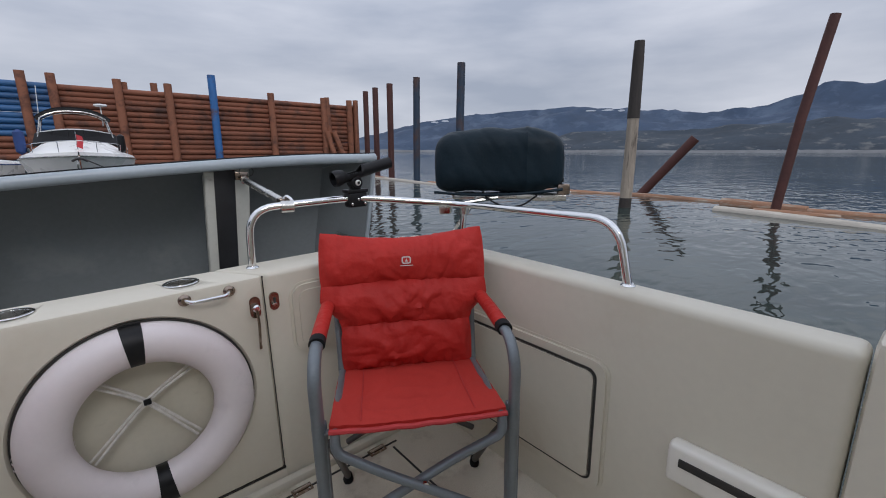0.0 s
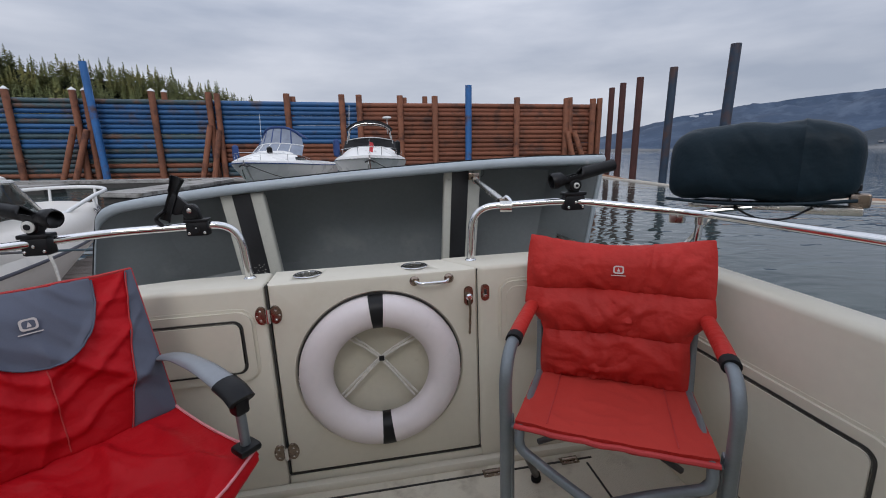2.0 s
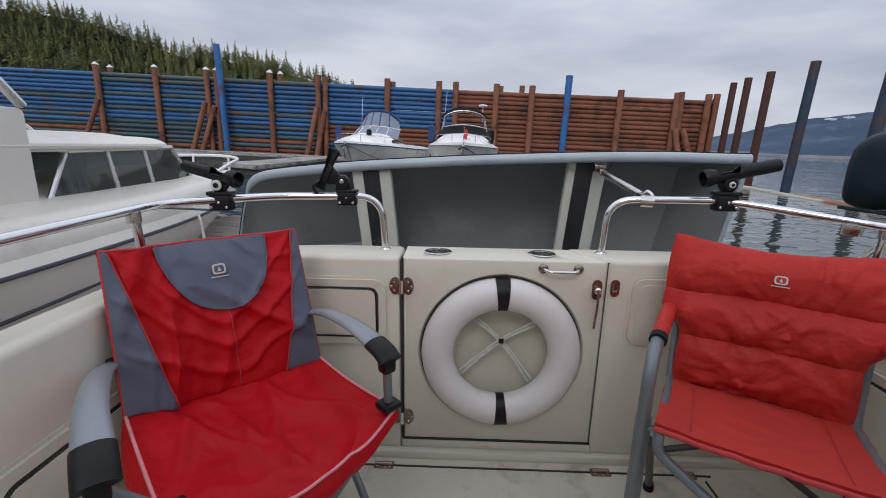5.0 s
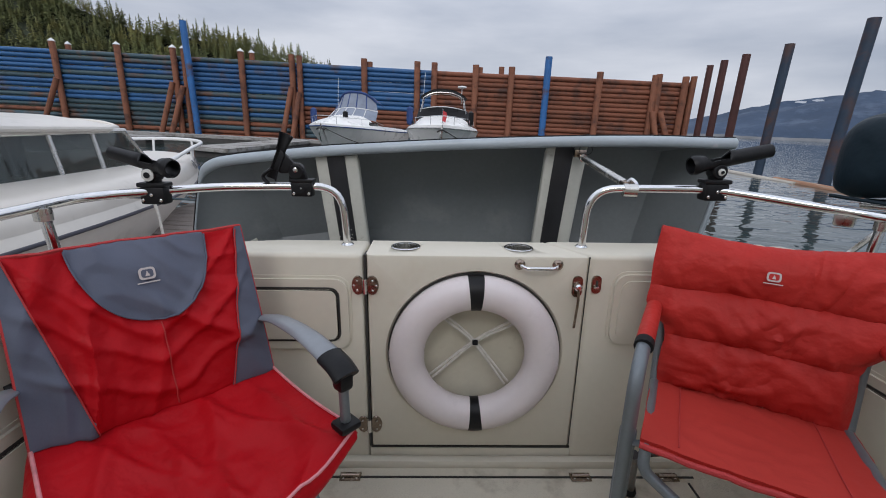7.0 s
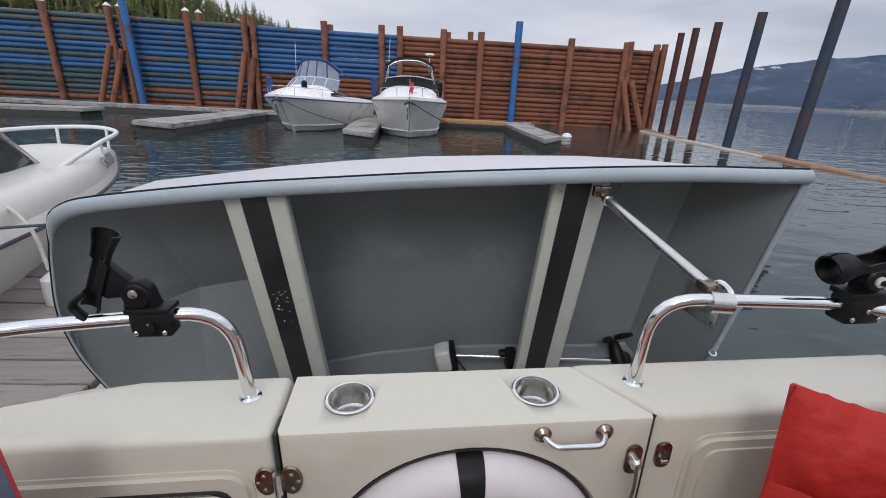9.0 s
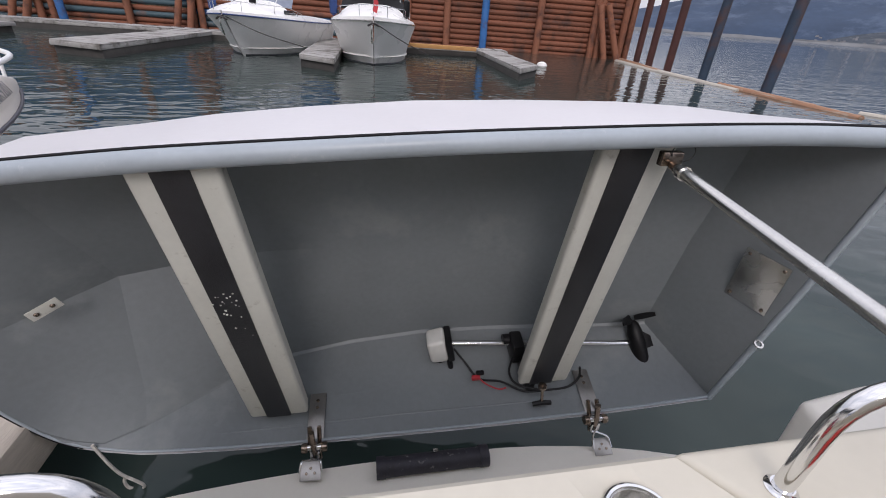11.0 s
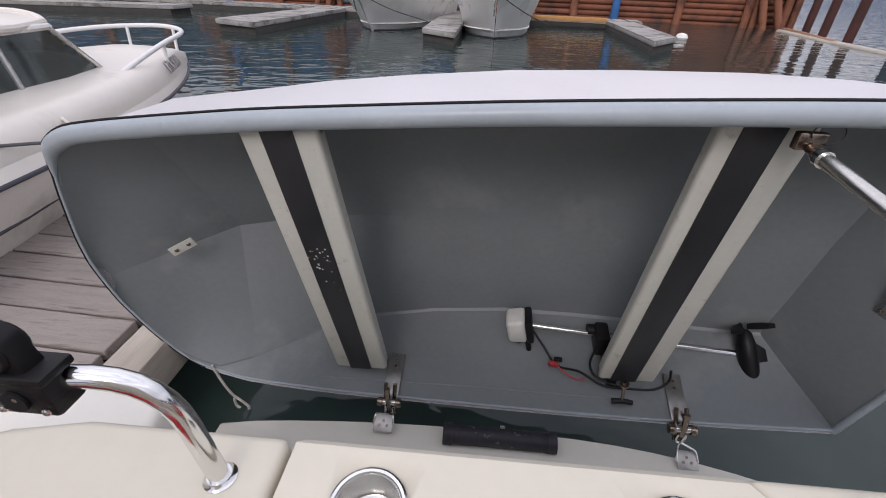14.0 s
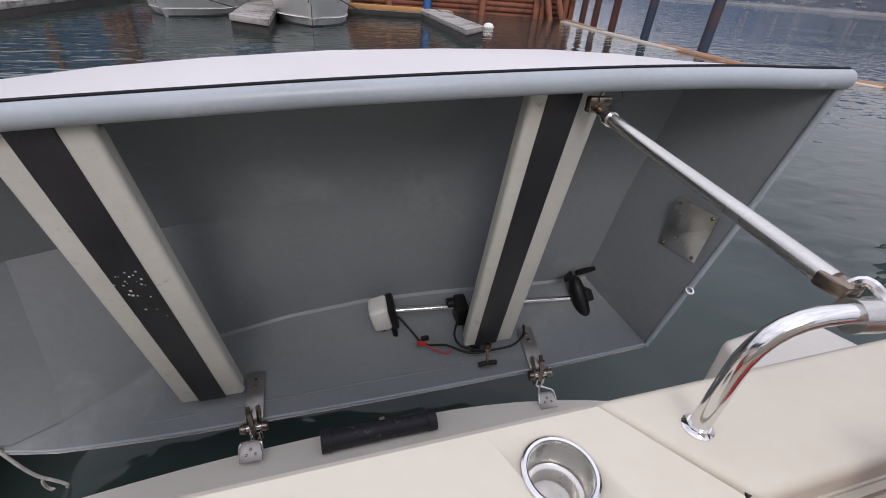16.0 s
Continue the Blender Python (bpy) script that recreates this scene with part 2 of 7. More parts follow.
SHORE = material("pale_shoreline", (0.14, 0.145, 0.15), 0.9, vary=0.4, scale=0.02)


def water_material():
    m = bpy.data.materials.new("dark_rippled_water")
    m.use_nodes = True
    n, l = m.node_tree.nodes, m.node_tree.links
    p = n["Principled BSDF"]
    p.inputs["Base Color"].default_value = (0.012, 0.024, 0.024, 1)
    p.inputs["Roughness"].default_value = 0.015
    p.inputs["IOR"].default_value = 1.333
    co = n.new("ShaderNodeTexCoord")
    mp = n.new("ShaderNodeMapping")
    mp.inputs["Scale"].default_value = (0.7, 1.25, 1.0)
    mp.inputs["Rotation"].default_value = (0, 0, radians(-20))
    l.new(co.outputs["Object"], mp.inputs["Vector"])
    a = node(n, "ShaderNodeTexNoise", Scale=1.35, Detail=1.0, Roughness=0.4, Distortion=0.9)
    c = node(n, "ShaderNodeTexNoise", Scale=4.2, Detail=1.5, Roughness=0.45, Distortion=0.5)
    g = node(n, "ShaderNodeTexNoise", Scale=0.11, Detail=2.0)
    for t in (a, c, g):
        l.new(mp.outputs["Vector"], t.inputs["Vector"])
    s = n.new("ShaderNodeMath")
    s.operation = "MULTIPLY_ADD"
    s.inputs[1].default_value = 0.42
    l.new(c.outputs["Fac"], s.inputs[0])
    l.new(a.outputs["Fac"], s.inputs[2])
    gust = n.new("ShaderNodeMapRange")
    for k, v in (("From Min", 0.35), ("From Max", 0.65), ("To Min", 0.5), ("To Max", 1.0)):
        gust.inputs[k].default_value = v
    l.new(g.outputs["Fac"], gust.inputs["Value"])
    b = node(n, "ShaderNodeBump", Strength=1.0, Distance=0.037)
    l.new(gust.outputs["Result"], b.inputs["Strength"])
    l.new(s.outputs["Value"], b.inputs["Height"])
    l.new(b.outputs["Normal"], p.inputs["Normal"])
    # murk: paler silt patches below the surface
    k = node(n, "ShaderNodeTexNoise", Scale=0.9, Detail=3.0)
    l.new(co.outputs["Object"], k.inputs["Vector"])
    r = n.new("ShaderNodeValToRGB")
    r.color_ramp.elements[0].color, r.color_ramp.elements[1].color = (0.012, 0.021, 0.019, 1), (0.046, 0.068, 0.062, 1)
    l.new(k.outputs["Fac"], r.inputs["Fac"])
    l.new(r.outputs["Color"], p.inputs["Base Color"])
    return m


WATER = water_material()


def glass_material(name, tint):
    m = bpy.data.materials.new(name)
    m.use_nodes = True
    p = m.node_tree.nodes["Principled BSDF"]
    p.inputs["Base Color"].default_value = (*tint, 1)
    p.inputs["Roughness"].default_value = 0.03
    p.inputs["Transmission Weight"].default_value = 0.85
    p.inputs["IOR"].default_value = 1.45
    return m


GLASS = glass_material("green_tinted_glass", (0.20, 0.235, 0.23))


# woven cloth has little sheen
for cloth in (RED, CORAL, CORAL_SEAT, GREY_CLOTH, COVER):
    cloth.node_tree.nodes["Principled BSDF"].inputs["Specular IOR Level"].default_value = 0.14
for dull in (BLACK, RUBBER, BLACK_CLOTH):
    dull.node_tree.nodes["Principled BSDF"].inputs["Specular IOR Level"].default_value = 0.25
# one fixed normal evens out light and shade on leaves, whichever way they face
fixed_leaf_normal = node(FOLIAGE.node_tree.nodes, "ShaderNodeCombineXYZ", X=0.05, Y=-0.55, Z=0.83)
FOLIAGE.node_tree.links.new(fixed_leaf_normal.outputs["Vector"], FOLIAGE.node_tree.nodes["Principled BSDF"].inputs["Normal"])


# ---- mesh helpers ----
def link(name, bm, mat, parent=None, label="", smooth=True):
    me = bpy.data.meshes.new(name)
    bmesh.ops.recalc_face_normals(bm, faces=bm.faces)
    creases = [i for i, e in enumerate(bm.edges) if not e.smooth]
    bm.to_mesh(me)
    bm.free()
    me.materials.append(mat)
    if smooth:
        for f in me.polygons:
            f.use_smooth = True
        me.set_sharp_from_angle(angle=radians(38))
        for i in creases:
            me.edges[i].use_edge_sharp = True
    ob = new(name, me)
    if parent is not None:
        ob.parent = parent
    if label:
        ob["label"] = label
    return ob


def part(name, bm, mat, parent, label=""):
    return link(name, bm, mat, parent, label)


def thing(name, m, label, category, group="", kind=""):
    ob = new(name)
    ob.empty_display_size = 0.1
    ob.matrix_basis = m
    return tagged(ob, label, category, group, kind)


def mesh_thing(name, bm, mat, m, label, category, group="", kind=""):
    ob = link(name, bm, mat)
    ob.matrix_basis = m
    return tagged(ob, label, category, group, kind)


def box(center, size, bevel=0.0, bm=None, m=None, segments=2):
    bm = bm or bmesh.new()
    made = bmesh.ops.create_cube(bm, size=1.0)["verts"]
    for v in made:
        v.co = Vector((v.co.x * size[0], v.co.y * size[1], v.co.z * size[2])) + Vector(center)
        if m:
            v.co = m @ v.co
    if bevel:
        edges = list({e for v in made for e in v.link_edges})
        bmesh.ops.bevel(bm, geom=edges, offset=bevel, segments=segments, affect="EDGES", profile=0.5)
    return bm


def prism(plan, z0, z1, bevel=0.0, bm=None, segments=2, m=None):
    """Extrude a plan polygon upward and round its edges."""
    bm = bm or bmesh.new()
    low = [bm.verts.new((x, y, z0)) for x, y in plan]
    high = [bm.verts.new((x, y, z1)) for x, y in plan]
    count = len(plan)
    bm.faces.new(low[::-1])
    bm.faces.new(high)
    for i in range(count):
        bm.faces.new((low[i], low[(i + 1) % count], high[(i + 1) % count], high[i]))
    if m:
        for v in low + high:
            v.co = m @ v.co
    if bevel:
        edges = list({e for v in low + high for e in v.link_edges})
        bmesh.ops.bevel(bm, geom=edges, offset=bevel, segments=segments, affect="EDGES", profile=0.5)
    return bm


def smooth_path(points, steps=6):
    """Catmull-Rom through the points."""
    pts = [Vector(p) for p in points]
    if len(pts) < 3:
        return pts
    ext = [pts[0] * 2 - pts[1]] + pts + [pts[-1] * 2 - pts[-2]]
    out = []
    for i in range(1, len(ext) - 2):
        a, b, c, d = ext[i - 1:i + 3]
        for k in range(steps):
            t = k / steps
            out.append(0.5 * (2 * b + (c - a) * t + (2 * a - 5 * b + 4 * c - d) * t * t + (3 * b - a - 3 * c + d) * t ** 3))
    return out + [pts[-1]]


def round_path(points, radius, steps=6):
    """Straight runs with rounded corners."""
    pts = [Vector(p) for p in points]
    out = [pts[0]]
    for a, b, c in zip(pts, pts[1:], pts[2:]):
        u, v = (a - b), (c - b)
        r = min(radius, u.length * 0.49, v.length * 0.49)
        p, q = b + u.normalized() * r, b + v.normalized() * r
        for k in range(steps + 1):
            t = k / steps
            out.append(p * (1 - t) ** 2 + b * 2 * t * (1 - t) + q * t * t)
    return out + [pts[-1]]


def tube(points, radius, segments=10, bm=None, flat=1.0, taper=None):
    """A closed tube along the points; flat squeezes it; taper gives the end radius."""
    bm = bm or bmesh.new()
    pts = [Vector(p) for p in points]
    rings = []
    side = None
    for i, p in enumerate(pts):
        d = (pts[min(i + 1, len(pts) - 1)] - pts[max(i - 1, 0)]).normalized()
        if side is None:
            side = d.orthogonal().normalized() if abs(d.z) > 0.95 else d.cross(Vector((0, 0, 1))).normalized()
        side = (side - d * side.dot(d)).normalized()
        up = d.cross(side)
        r = radius[i] if isinstance(radius, list) else radius if taper is None else radius + (taper - radius) * i / (len(pts) - 1)
        rings.append([bm.verts.new(p + (side * math.cos(a) + up * math.sin(a) * flat) * r)
                      for a in (2 * math.pi * k / segments for k in range(segments))])
    for a, b in zip(rings, rings[1:]):
        for k in range(segments):
            bm.faces.new((a[k], a[(k + 1) % segments], b[(k + 1) % segments], b[k]))
    bm.faces.new(rings[0][::-1])
    bm.faces.new(rings[-1])
    return bm


def lathe(profile, segments=24, bm=None, m=None, closed=False, caps=True):
    """Turn (radius, height) pairs round the z axis."""
    bm = bm or bmesh.new()
    rings = []
    for r, z in profile:
        ring = []
        for k in range(segments):
            a = 2 * math.pi * k / segments
            co = Vector((r * math.cos(a), r * math.sin(a), z))
            ring.append(bm.verts.new(m @ co if m else co))
        rings.append(ring)
    pairs = list(zip(rings, rings[1:])) + ([(rings[-1], rings[0])] if closed else [])
    for a, b in pairs:
        for k in range(segments):
            bm.faces.new((a[k], a[(k + 1) % segments], b[(k + 1) % segments], b[k]))
    if not closed and caps:
        for ring in (rings[0], rings[-1]):
            bm.faces.new(ring)
    return bm


def sheet(fn, nu, nv, thick=0.0, bm=None):
    """A surface fn(u, v), u and v from 0 to 1, given a thickness along its normal."""
    bm = bm or bmesh.new()
    grid = [[bm.verts.new(fn(i / nu, j / nv)) for j in range(nv + 1)] for i in range(nu + 1)]
    faces = []
    for i in range(nu):
        for j in range(nv):
            faces.append(bm.faces.new((grid[i][j], grid[i + 1][j], grid[i + 1][j + 1], grid[i][j + 1])))
    if thick:
        bmesh.ops.recalc_face_normals(bm, faces=faces)
        bmesh.ops.solidify(bm, geom=faces, thickness=thick)
    return bm


def screws(parent, places, radius, mat, direction=(0, -1, 0), name="screw"):
    turn = Vector(direction).to_track_quat("Z", "Y").to_matrix().to_4x4()
    data = None
    for p in places:
        if data is None:
            bm = lathe([(radius, 0), (radius, radius * 0.3), (radius * 0.6, radius * 0.6)], 8)
            ob = part(name, bm, mat, parent)
            data = ob.data
        else:
            ob = new(name, data)
            ob.parent = parent
        ob.matrix_basis = Matrix.Translation(p) @ turn


def text_mesh(name, words, size, mat, parent, m, depth=0.001):
    curve = bpy.data.curves.new(name, "FONT")
    curve.body, curve.size, curve.extrude, curve.align_x = words, size, depth, "CENTER"
    tmp = bpy.data.objects.new(name, curve)
    me = bpy.data.meshes.new_from_object(tmp)
    bpy.data.objects.remove(tmp)
    me.name = name
    me.materials.append(mat)
    ob = new(name, me)
    ob.parent = parent
    ob.matrix_basis = m
    return ob


# the moored boat lies with its starboard side a little low
HEEL = Matrix.Translation((0, 0, 0.4)) @ Matrix.Rotation(radians(-1.5), 4, "Y") @ Matrix.Translation((0, 0, -0.4))
UP = Matrix.Identity(4)


# ---- water, far shores ----
def water():
    bm = bmesh.new()
    bmesh.ops.create_grid(bm, x_segments=8, y_segments=8, size=4000)
    ob = link("water", bm, WATER)
    ob.location = (0, 0, WZ)
    tagged(ob, "dark green rippled lake water around the moored boats", "lake", kind="structure")


water()


def ridge(name, mat, distance, profile, depth, label, rough, seed, low=0.0):
    """A mountain side: (bearing, height) pairs, bearing in degrees clockwise from +y."""
    bm = bmesh.new()
    rows = 14
    bearings = np.arange(profile[0][0], profile[-1][0] + 0.01, 0.7)
    tops = np.interp(bearings, [p[0] for p in profile], [p[1] for p in profile])
    grid = []
    for b, top in zip(bearings, tops):
        a = radians(b)
        line = []
        for j in range(rows + 1):
            f = j / rows
            d = distance + depth * f
            p = Vector((d * math.sin(a), d * math.cos(a), 0))
            bumps = noise.fractal(Vector((p.x * 0.004, p.y * 0.004, seed)), 1.0, 2.0, 5)
            h = top * (f ** 0.75) * (1 + rough * bumps * (0.3 + f)) if j < rows else top * (1 + 0.05 * noise.noise(Vector((b * 0.6, seed, 0))) + 0.02 * noise.noise(Vector((b * 3, seed, 2))))
            line.append(bm.verts.new((p.x, p.y, WZ - 0.5 + low + max(0, h))))
        grid.append(line)
    for a, b in zip(grid, grid[1:]):
        for j in range(rows):
            bm.faces.new((a[j], b[j], b[j + 1], a[j + 1]))
    ob = link(name, bm, mat)
    tagged(ob, label, "mountain", kind="structure")
    return ob


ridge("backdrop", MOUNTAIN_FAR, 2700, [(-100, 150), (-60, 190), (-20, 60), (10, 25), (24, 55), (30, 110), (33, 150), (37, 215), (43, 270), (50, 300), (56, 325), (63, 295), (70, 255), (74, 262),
      (80, 360), (85, 370), (95, 400), (120, 260), (170, 200), (260, 180)], 700, "mountain range across the lake, painted in haze blue, with snow patches", 0.22, 3.1)
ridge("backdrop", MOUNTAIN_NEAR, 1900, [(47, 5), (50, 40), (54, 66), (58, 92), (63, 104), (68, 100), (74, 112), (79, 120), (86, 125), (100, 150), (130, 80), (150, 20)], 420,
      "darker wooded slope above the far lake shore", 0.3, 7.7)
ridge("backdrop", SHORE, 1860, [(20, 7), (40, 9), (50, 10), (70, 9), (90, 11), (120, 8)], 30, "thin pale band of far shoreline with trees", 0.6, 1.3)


def shore_houses():
    bm = bmesh.new()
    for k in range(110):
        b, d = radians(random.uniform(47, 92)), 1900
        up = abs(random.gauss(0, 1)) * 15
        d += up * 4.5
        s = random.uniform(4, 9)
        box((d * math.sin(b), d * math.cos(b), WZ + 5 + up), (s, s, s * 0.7), bm=bm)
    tagged(link("far_houses", bm, HOUSE), "many small pale houses scattered on the far shore", "houses", kind="stuff")
    bm = bmesh.new()
    for b0, d, h, w in ((39, 2960, 186, 34), (40.3, 2960, 193, 26), (58.2, 3010, 250, 30), (60.2, 3010, 252, 42), (61.6, 3010, 246, 22), (63, 3010, 238, 30)):
        b = radians(b0)
        c = Vector((d * math.sin(b), d * math.cos(b), h))
        side = Vector((math.cos(b), -math.sin(b), 0))
        ring = []
        for k in range(14):
            a = 2 * math.pi * k / 14
            r = random.uniform(0.6, 1.1)
            ring.append(bm.verts.new(c + side * w * r * math.cos(a) + Vector((0, 0, 6 * r * math.sin(a))) - Vector((math.sin(b), math.cos(b), 0)) * 90))
        bm.faces.new(ring)
    tagged(link("snow_patches", bm, SNOW), "small white snow patches near the mountain tops", "snow", kind="stuff")


shore_houses()


def forest_hill():
    prof = [(-420, 104), (-330, 95), (-290, 90), (-260, 80), (-220, 68), (-190, 67), (-160, 62), (-130, 57), (-105, 51), (-80, 40), (-55, 26), (-30, 10), (0, 0)]
    height = lambda x: float(np.interp(x, [p[0] for p in prof], [p[1] for p in prof]))
    bm = bmesh.new()
    xs = list(range(-420, 10, 10))
    grid = [[bm.verts.new((x, 300 + 60 * f, WZ + max(0, height(x) - 11) * min(f, 2 - f) ** 0.8)) for f in (0, 0.25, 0.5, 0.75, 1, 1.6)] for x in xs]
    for a, b in zip(grid, grid[1:]):
        for j in range(5):
            bm.faces.new((a[j], b[j], b[j + 1], a[j + 1]))
    tagged(link("backdrop", bm, BARK), "dark wooded hillside behind the breakwater", "hill", kind="structure")
    verts, faces = [], []
    rnd = random.Random(5)
    for k in range(2300):
        x = rnd.uniform(-415, -20)
        f = rnd.random() ** 0.6
        top = max(0, height(x) - 9)
        base = Vector((x, 300 + 60 * f, WZ + top * f ** 0.8 - 0.5))
        soft = rnd.random() < 0.45
        h = rnd.uniform(6, 11) if soft else rnd.choice((rnd.uniform(7, 12), rnd.uniform(9, 17), rnd.uniform(10, 15)))
        w = h * (rnd.uniform(0.24, 0.36) if soft else rnd.uniform(0.15, 0.24))
        lean = rnd.uniform(-0.03, 0.03) * h
        tufts = 44 if soft else 46
        for i in range(tufts):
            t = (i + rnd.random()) / tufts
            r = w * (math.sin(math.pi * (0.12 + 0.83 * t)) ** 0.7 if soft else (1.02 - t) ** 0.85) * rnd.uniform(0.55, 1.2)
            z = h * (0.12 + 0.86 * t)
            ang = rnd.uniform(0, 2 * math.pi)
            tip = base + Vector((r * math.cos(ang) + lean * t, r * math.sin(ang), z - (0.0 if soft else 0.10 * r)))
            s = (0.075 if soft else 0.062) * h * rnd.uniform(0.6, 1.2) * (1.1 - 0.6 * t)
            start = len(verts)
            root = base + Vector((lean * t, 0, z + s * 0.5))
            side = Vector((-math.sin(ang), math.cos(ang), 0)) * s
            verts.extend((root, tip + side, tip - Vector((0, 0, s * 0.5)), tip - side))
            faces.append((start, start + 1, start + 2))
            faces.append((start, start + 2, start + 3))
        start = len(verts)
        verts.extend((base + Vector((-0.10 * w, 0, h * 0.5)), base + Vector((0.10 * w, 0, h * 0.5)), base + Vector((lean, 0, h * 1.04))))
        faces.append((start, start + 1, start + 2))
    me = bpy.data.meshes.new("conifers")
    me.from_pydata(verts, [], faces)
    me.materials.append(FOLIAGE)
    tagged(new("conifers", me), "dense dark green conifer trees on the hillside", "trees", kind="stuff")


forest_hill()


# ---- the pipe breakwater ----
def wall_point(x, z, out=0.0):
    n = Vector((0.115, 1, 0)).normalized()
    return Vector((x, 27.3 - 0.115 * x, z)) - n * out


POSTS = [-25.4, -20.9, -17.1, -12.6, -9.3, -4.7, -1.4, -0.35, 2.15, 4.3, 9.45, 12.6, 14.3]


def breakwater():
    wall = thing("breakwater_wall", Matrix.Translation((0, 27.3, WZ)), "tall breakwater of stacked rusty brown and faded blue steel pipes", "breakwater")
    inv = Matrix.Translation((0, -27.3, -WZ))
    stops = [-62, -50, -38, -25.4, -17.1, -9.3, -0.35, 4.3, 9.45, 14.8]
    pitch = 0.275
    count = 17
    rnd = random.Random(11)
    for row in range(count):
        z = WZ + 0.05 + pitch * row
        for a, b in zip(stops, stops[1:]):
            rise_a, rise_b = (0.022 if a < 0 else 0.012) * -a * row / count, (0.022 if b < 0 else 0.012) * -b * row / count
            mid = (a + b) / 2
            if mid < -0.4:
                if row == count - 1:
                    mat = rnd.choice((TEAL, BLUE))
                elif row >= 8:
                    mat = BLUE if rnd.random() < 0.84 else TEAL
                elif row >= 5:
                    mat = rnd.choice((BLUE, TEAL, BLUE) if mid < -12 else (TEAL, RUST, RUST))
                else:
                    mat = rnd.choice((RUST, TEAL, TEAL, BLUE) if mid < -12 else (TEAL, RUST, BLUE, TEAL))
            else:
                mat = RUST
            jut = rnd.uniform(-0.05, 0.05)
            wob = rnd.uniform(-0.012, 0.012)
            pts = [wall_point(a, z + rise_a + wob, jut), wall_point(b, z + rise_b + wob + rnd.uniform(-0.02, 0.02), jut)]
            bm = tube([inv @ p for p in pts], 0.148, 12)
            part("pipe", bm, mat, wall)
    # the wall turns away at its end
    for row in range(count):
        z = WZ + 0.05 + pitch * row
        bm = tube([inv @ (wall_point(14.8, z)), inv @ (wall_point(14.8, z) + Vector((4.5, 9, 0)))], 0.1395, 10)
        part("pipe", bm, RUST, wall)
    tops = {x: 4.72 - 0.021 * x for x in POSTS}
    for x in POSTS:
        caps = x < -11
        bm = tube([inv @ wall_point(x + 0.05, WZ - 0.8, 0.33), inv @ wall_point(x, tops[x], 0.33)], 0.19, 12)
        post = part("post", bm, RUST_POST, wall)
        if caps:
            bm = lathe([(0.21, 0), (0.2, 0.05), (0.02, 0.2)], 12, m=Matrix.Translation(inv @ wall_point(x, tops[x], 0.33)))
            part("cap", bm, WHITE_RAIL, post, "white conical pile cap")
    for x, dx, off, h in ((-24.8, 0, -0.2, 5.15), (-16.4, 0, 0.33, 5.05), (-12.15, 0, -0.2, 5.0), (-8.8, 0, 0.36, 4.85), (3.7, 0, -0.25, 4.68), (13.05, -0.25, 0.35, 4.5), (14.75, 0, 0.3, 4.45), (-4.45, 0, -0.1, 4.7), (2.4, 0, -0.1, 4.6)):
        bm = tube([inv @ wall_point(x, WZ - 0.8, off), inv @ wall_point(x + dx, h, off)], 0.17, 10)
        post = part("post", bm, RUST_POST, wall)
        if x < -11:
            bm = lathe([(0.19, 0), (0.18, 0.05), (0.02, 0.2)], 12, m=Matrix.Translation(inv @ wall_point(x, h, off)))
            part("cap", bm, WHITE_RAIL, post, "white conical pile cap")
    for x0, x1, z1 in ((-27.0, -25.3, 3.0), (-18.4, -17.2, 3.0), (-17.7, -16.5, 2.8), (-10.1, -9.3, 3.0), (-9.4, -8.8, 2.7), (13.5, 12.65, 2.4), (14.3, 13.1, 2.4)):
        bm = tube([inv @ wall_point(x0, WZ - 0.6, 0.9), inv @ wall_point(x1, z1, 0.55)], 0.17, 10)
        part("brace", bm, RUST_POST, wall)
    for x, h, r in ((6.28, 5.2, 0.2), (-16.05, 6.6, 0.2)):
        bm = tube([(x + (0.0 if x > 0 else 0.3), 27.3 - 0.115 * x - 0.75, WZ - 1), (x, 27.3 - 0.115 * x - 0.7, h)], r, 14)
        ob = mesh_thing("mooring_post", bm, BLUE_POLE, UP, "tall bright blue steel pile standing before the breakwater", "pile", "blue piles")


breakwater()


# ---- piles and log boom on the lake side ----
def pile(x, y, top, r, mat, label, dx=0.0, dy=0.0, dark=None):
    bm = tube([(x, y, WZ - 1.0), (x + dx * 0.5, y + dy * 0.5, (WZ + top) / 2), (x + dx, y + dy, top)], r, 14, taper=r * 0.97)
    mesh_thing("mooring_post", bm, mat, UP, label, "pile", "lake piles")


pile(14.75, 24.0, 4.9, 0.17, DARK_POLE, "dark rusty steel pile standing in the lake")
pile(14.0, 21.6, 4.8, 0.17, DARK_POLE, "dark rusty steel pile standing in the lake")
pile(13.5, 19.3, 4.72, 0.17, DARK_POLE, "dark rusty steel pile standing in the lake")
pile(13.1, 16.4, 4.65, 0.17, NAVY_POLE, "faded navy steel pile with rust streaks", 0.05)
pile(12.97, 13.1, 4.83, 0.18, NAVY_POLE, "faded navy steel pile with rust streaks", 0.1)
pile(13.15, 1.6, 4.2, 0.108, DARK_POLE, "dark rusty steel pile leaning over the log boom", 0.40, -0.50)
bm = tube([(14.9, 6.1, WZ - 0.4), (15.4, 4.4, 1.6)], 0.15, 14)
mesh_thing("mooring_post", bm, DARK_POLE, UP, "short rusty steel pile slanting steeply out of the water", "pile", "lake piles")


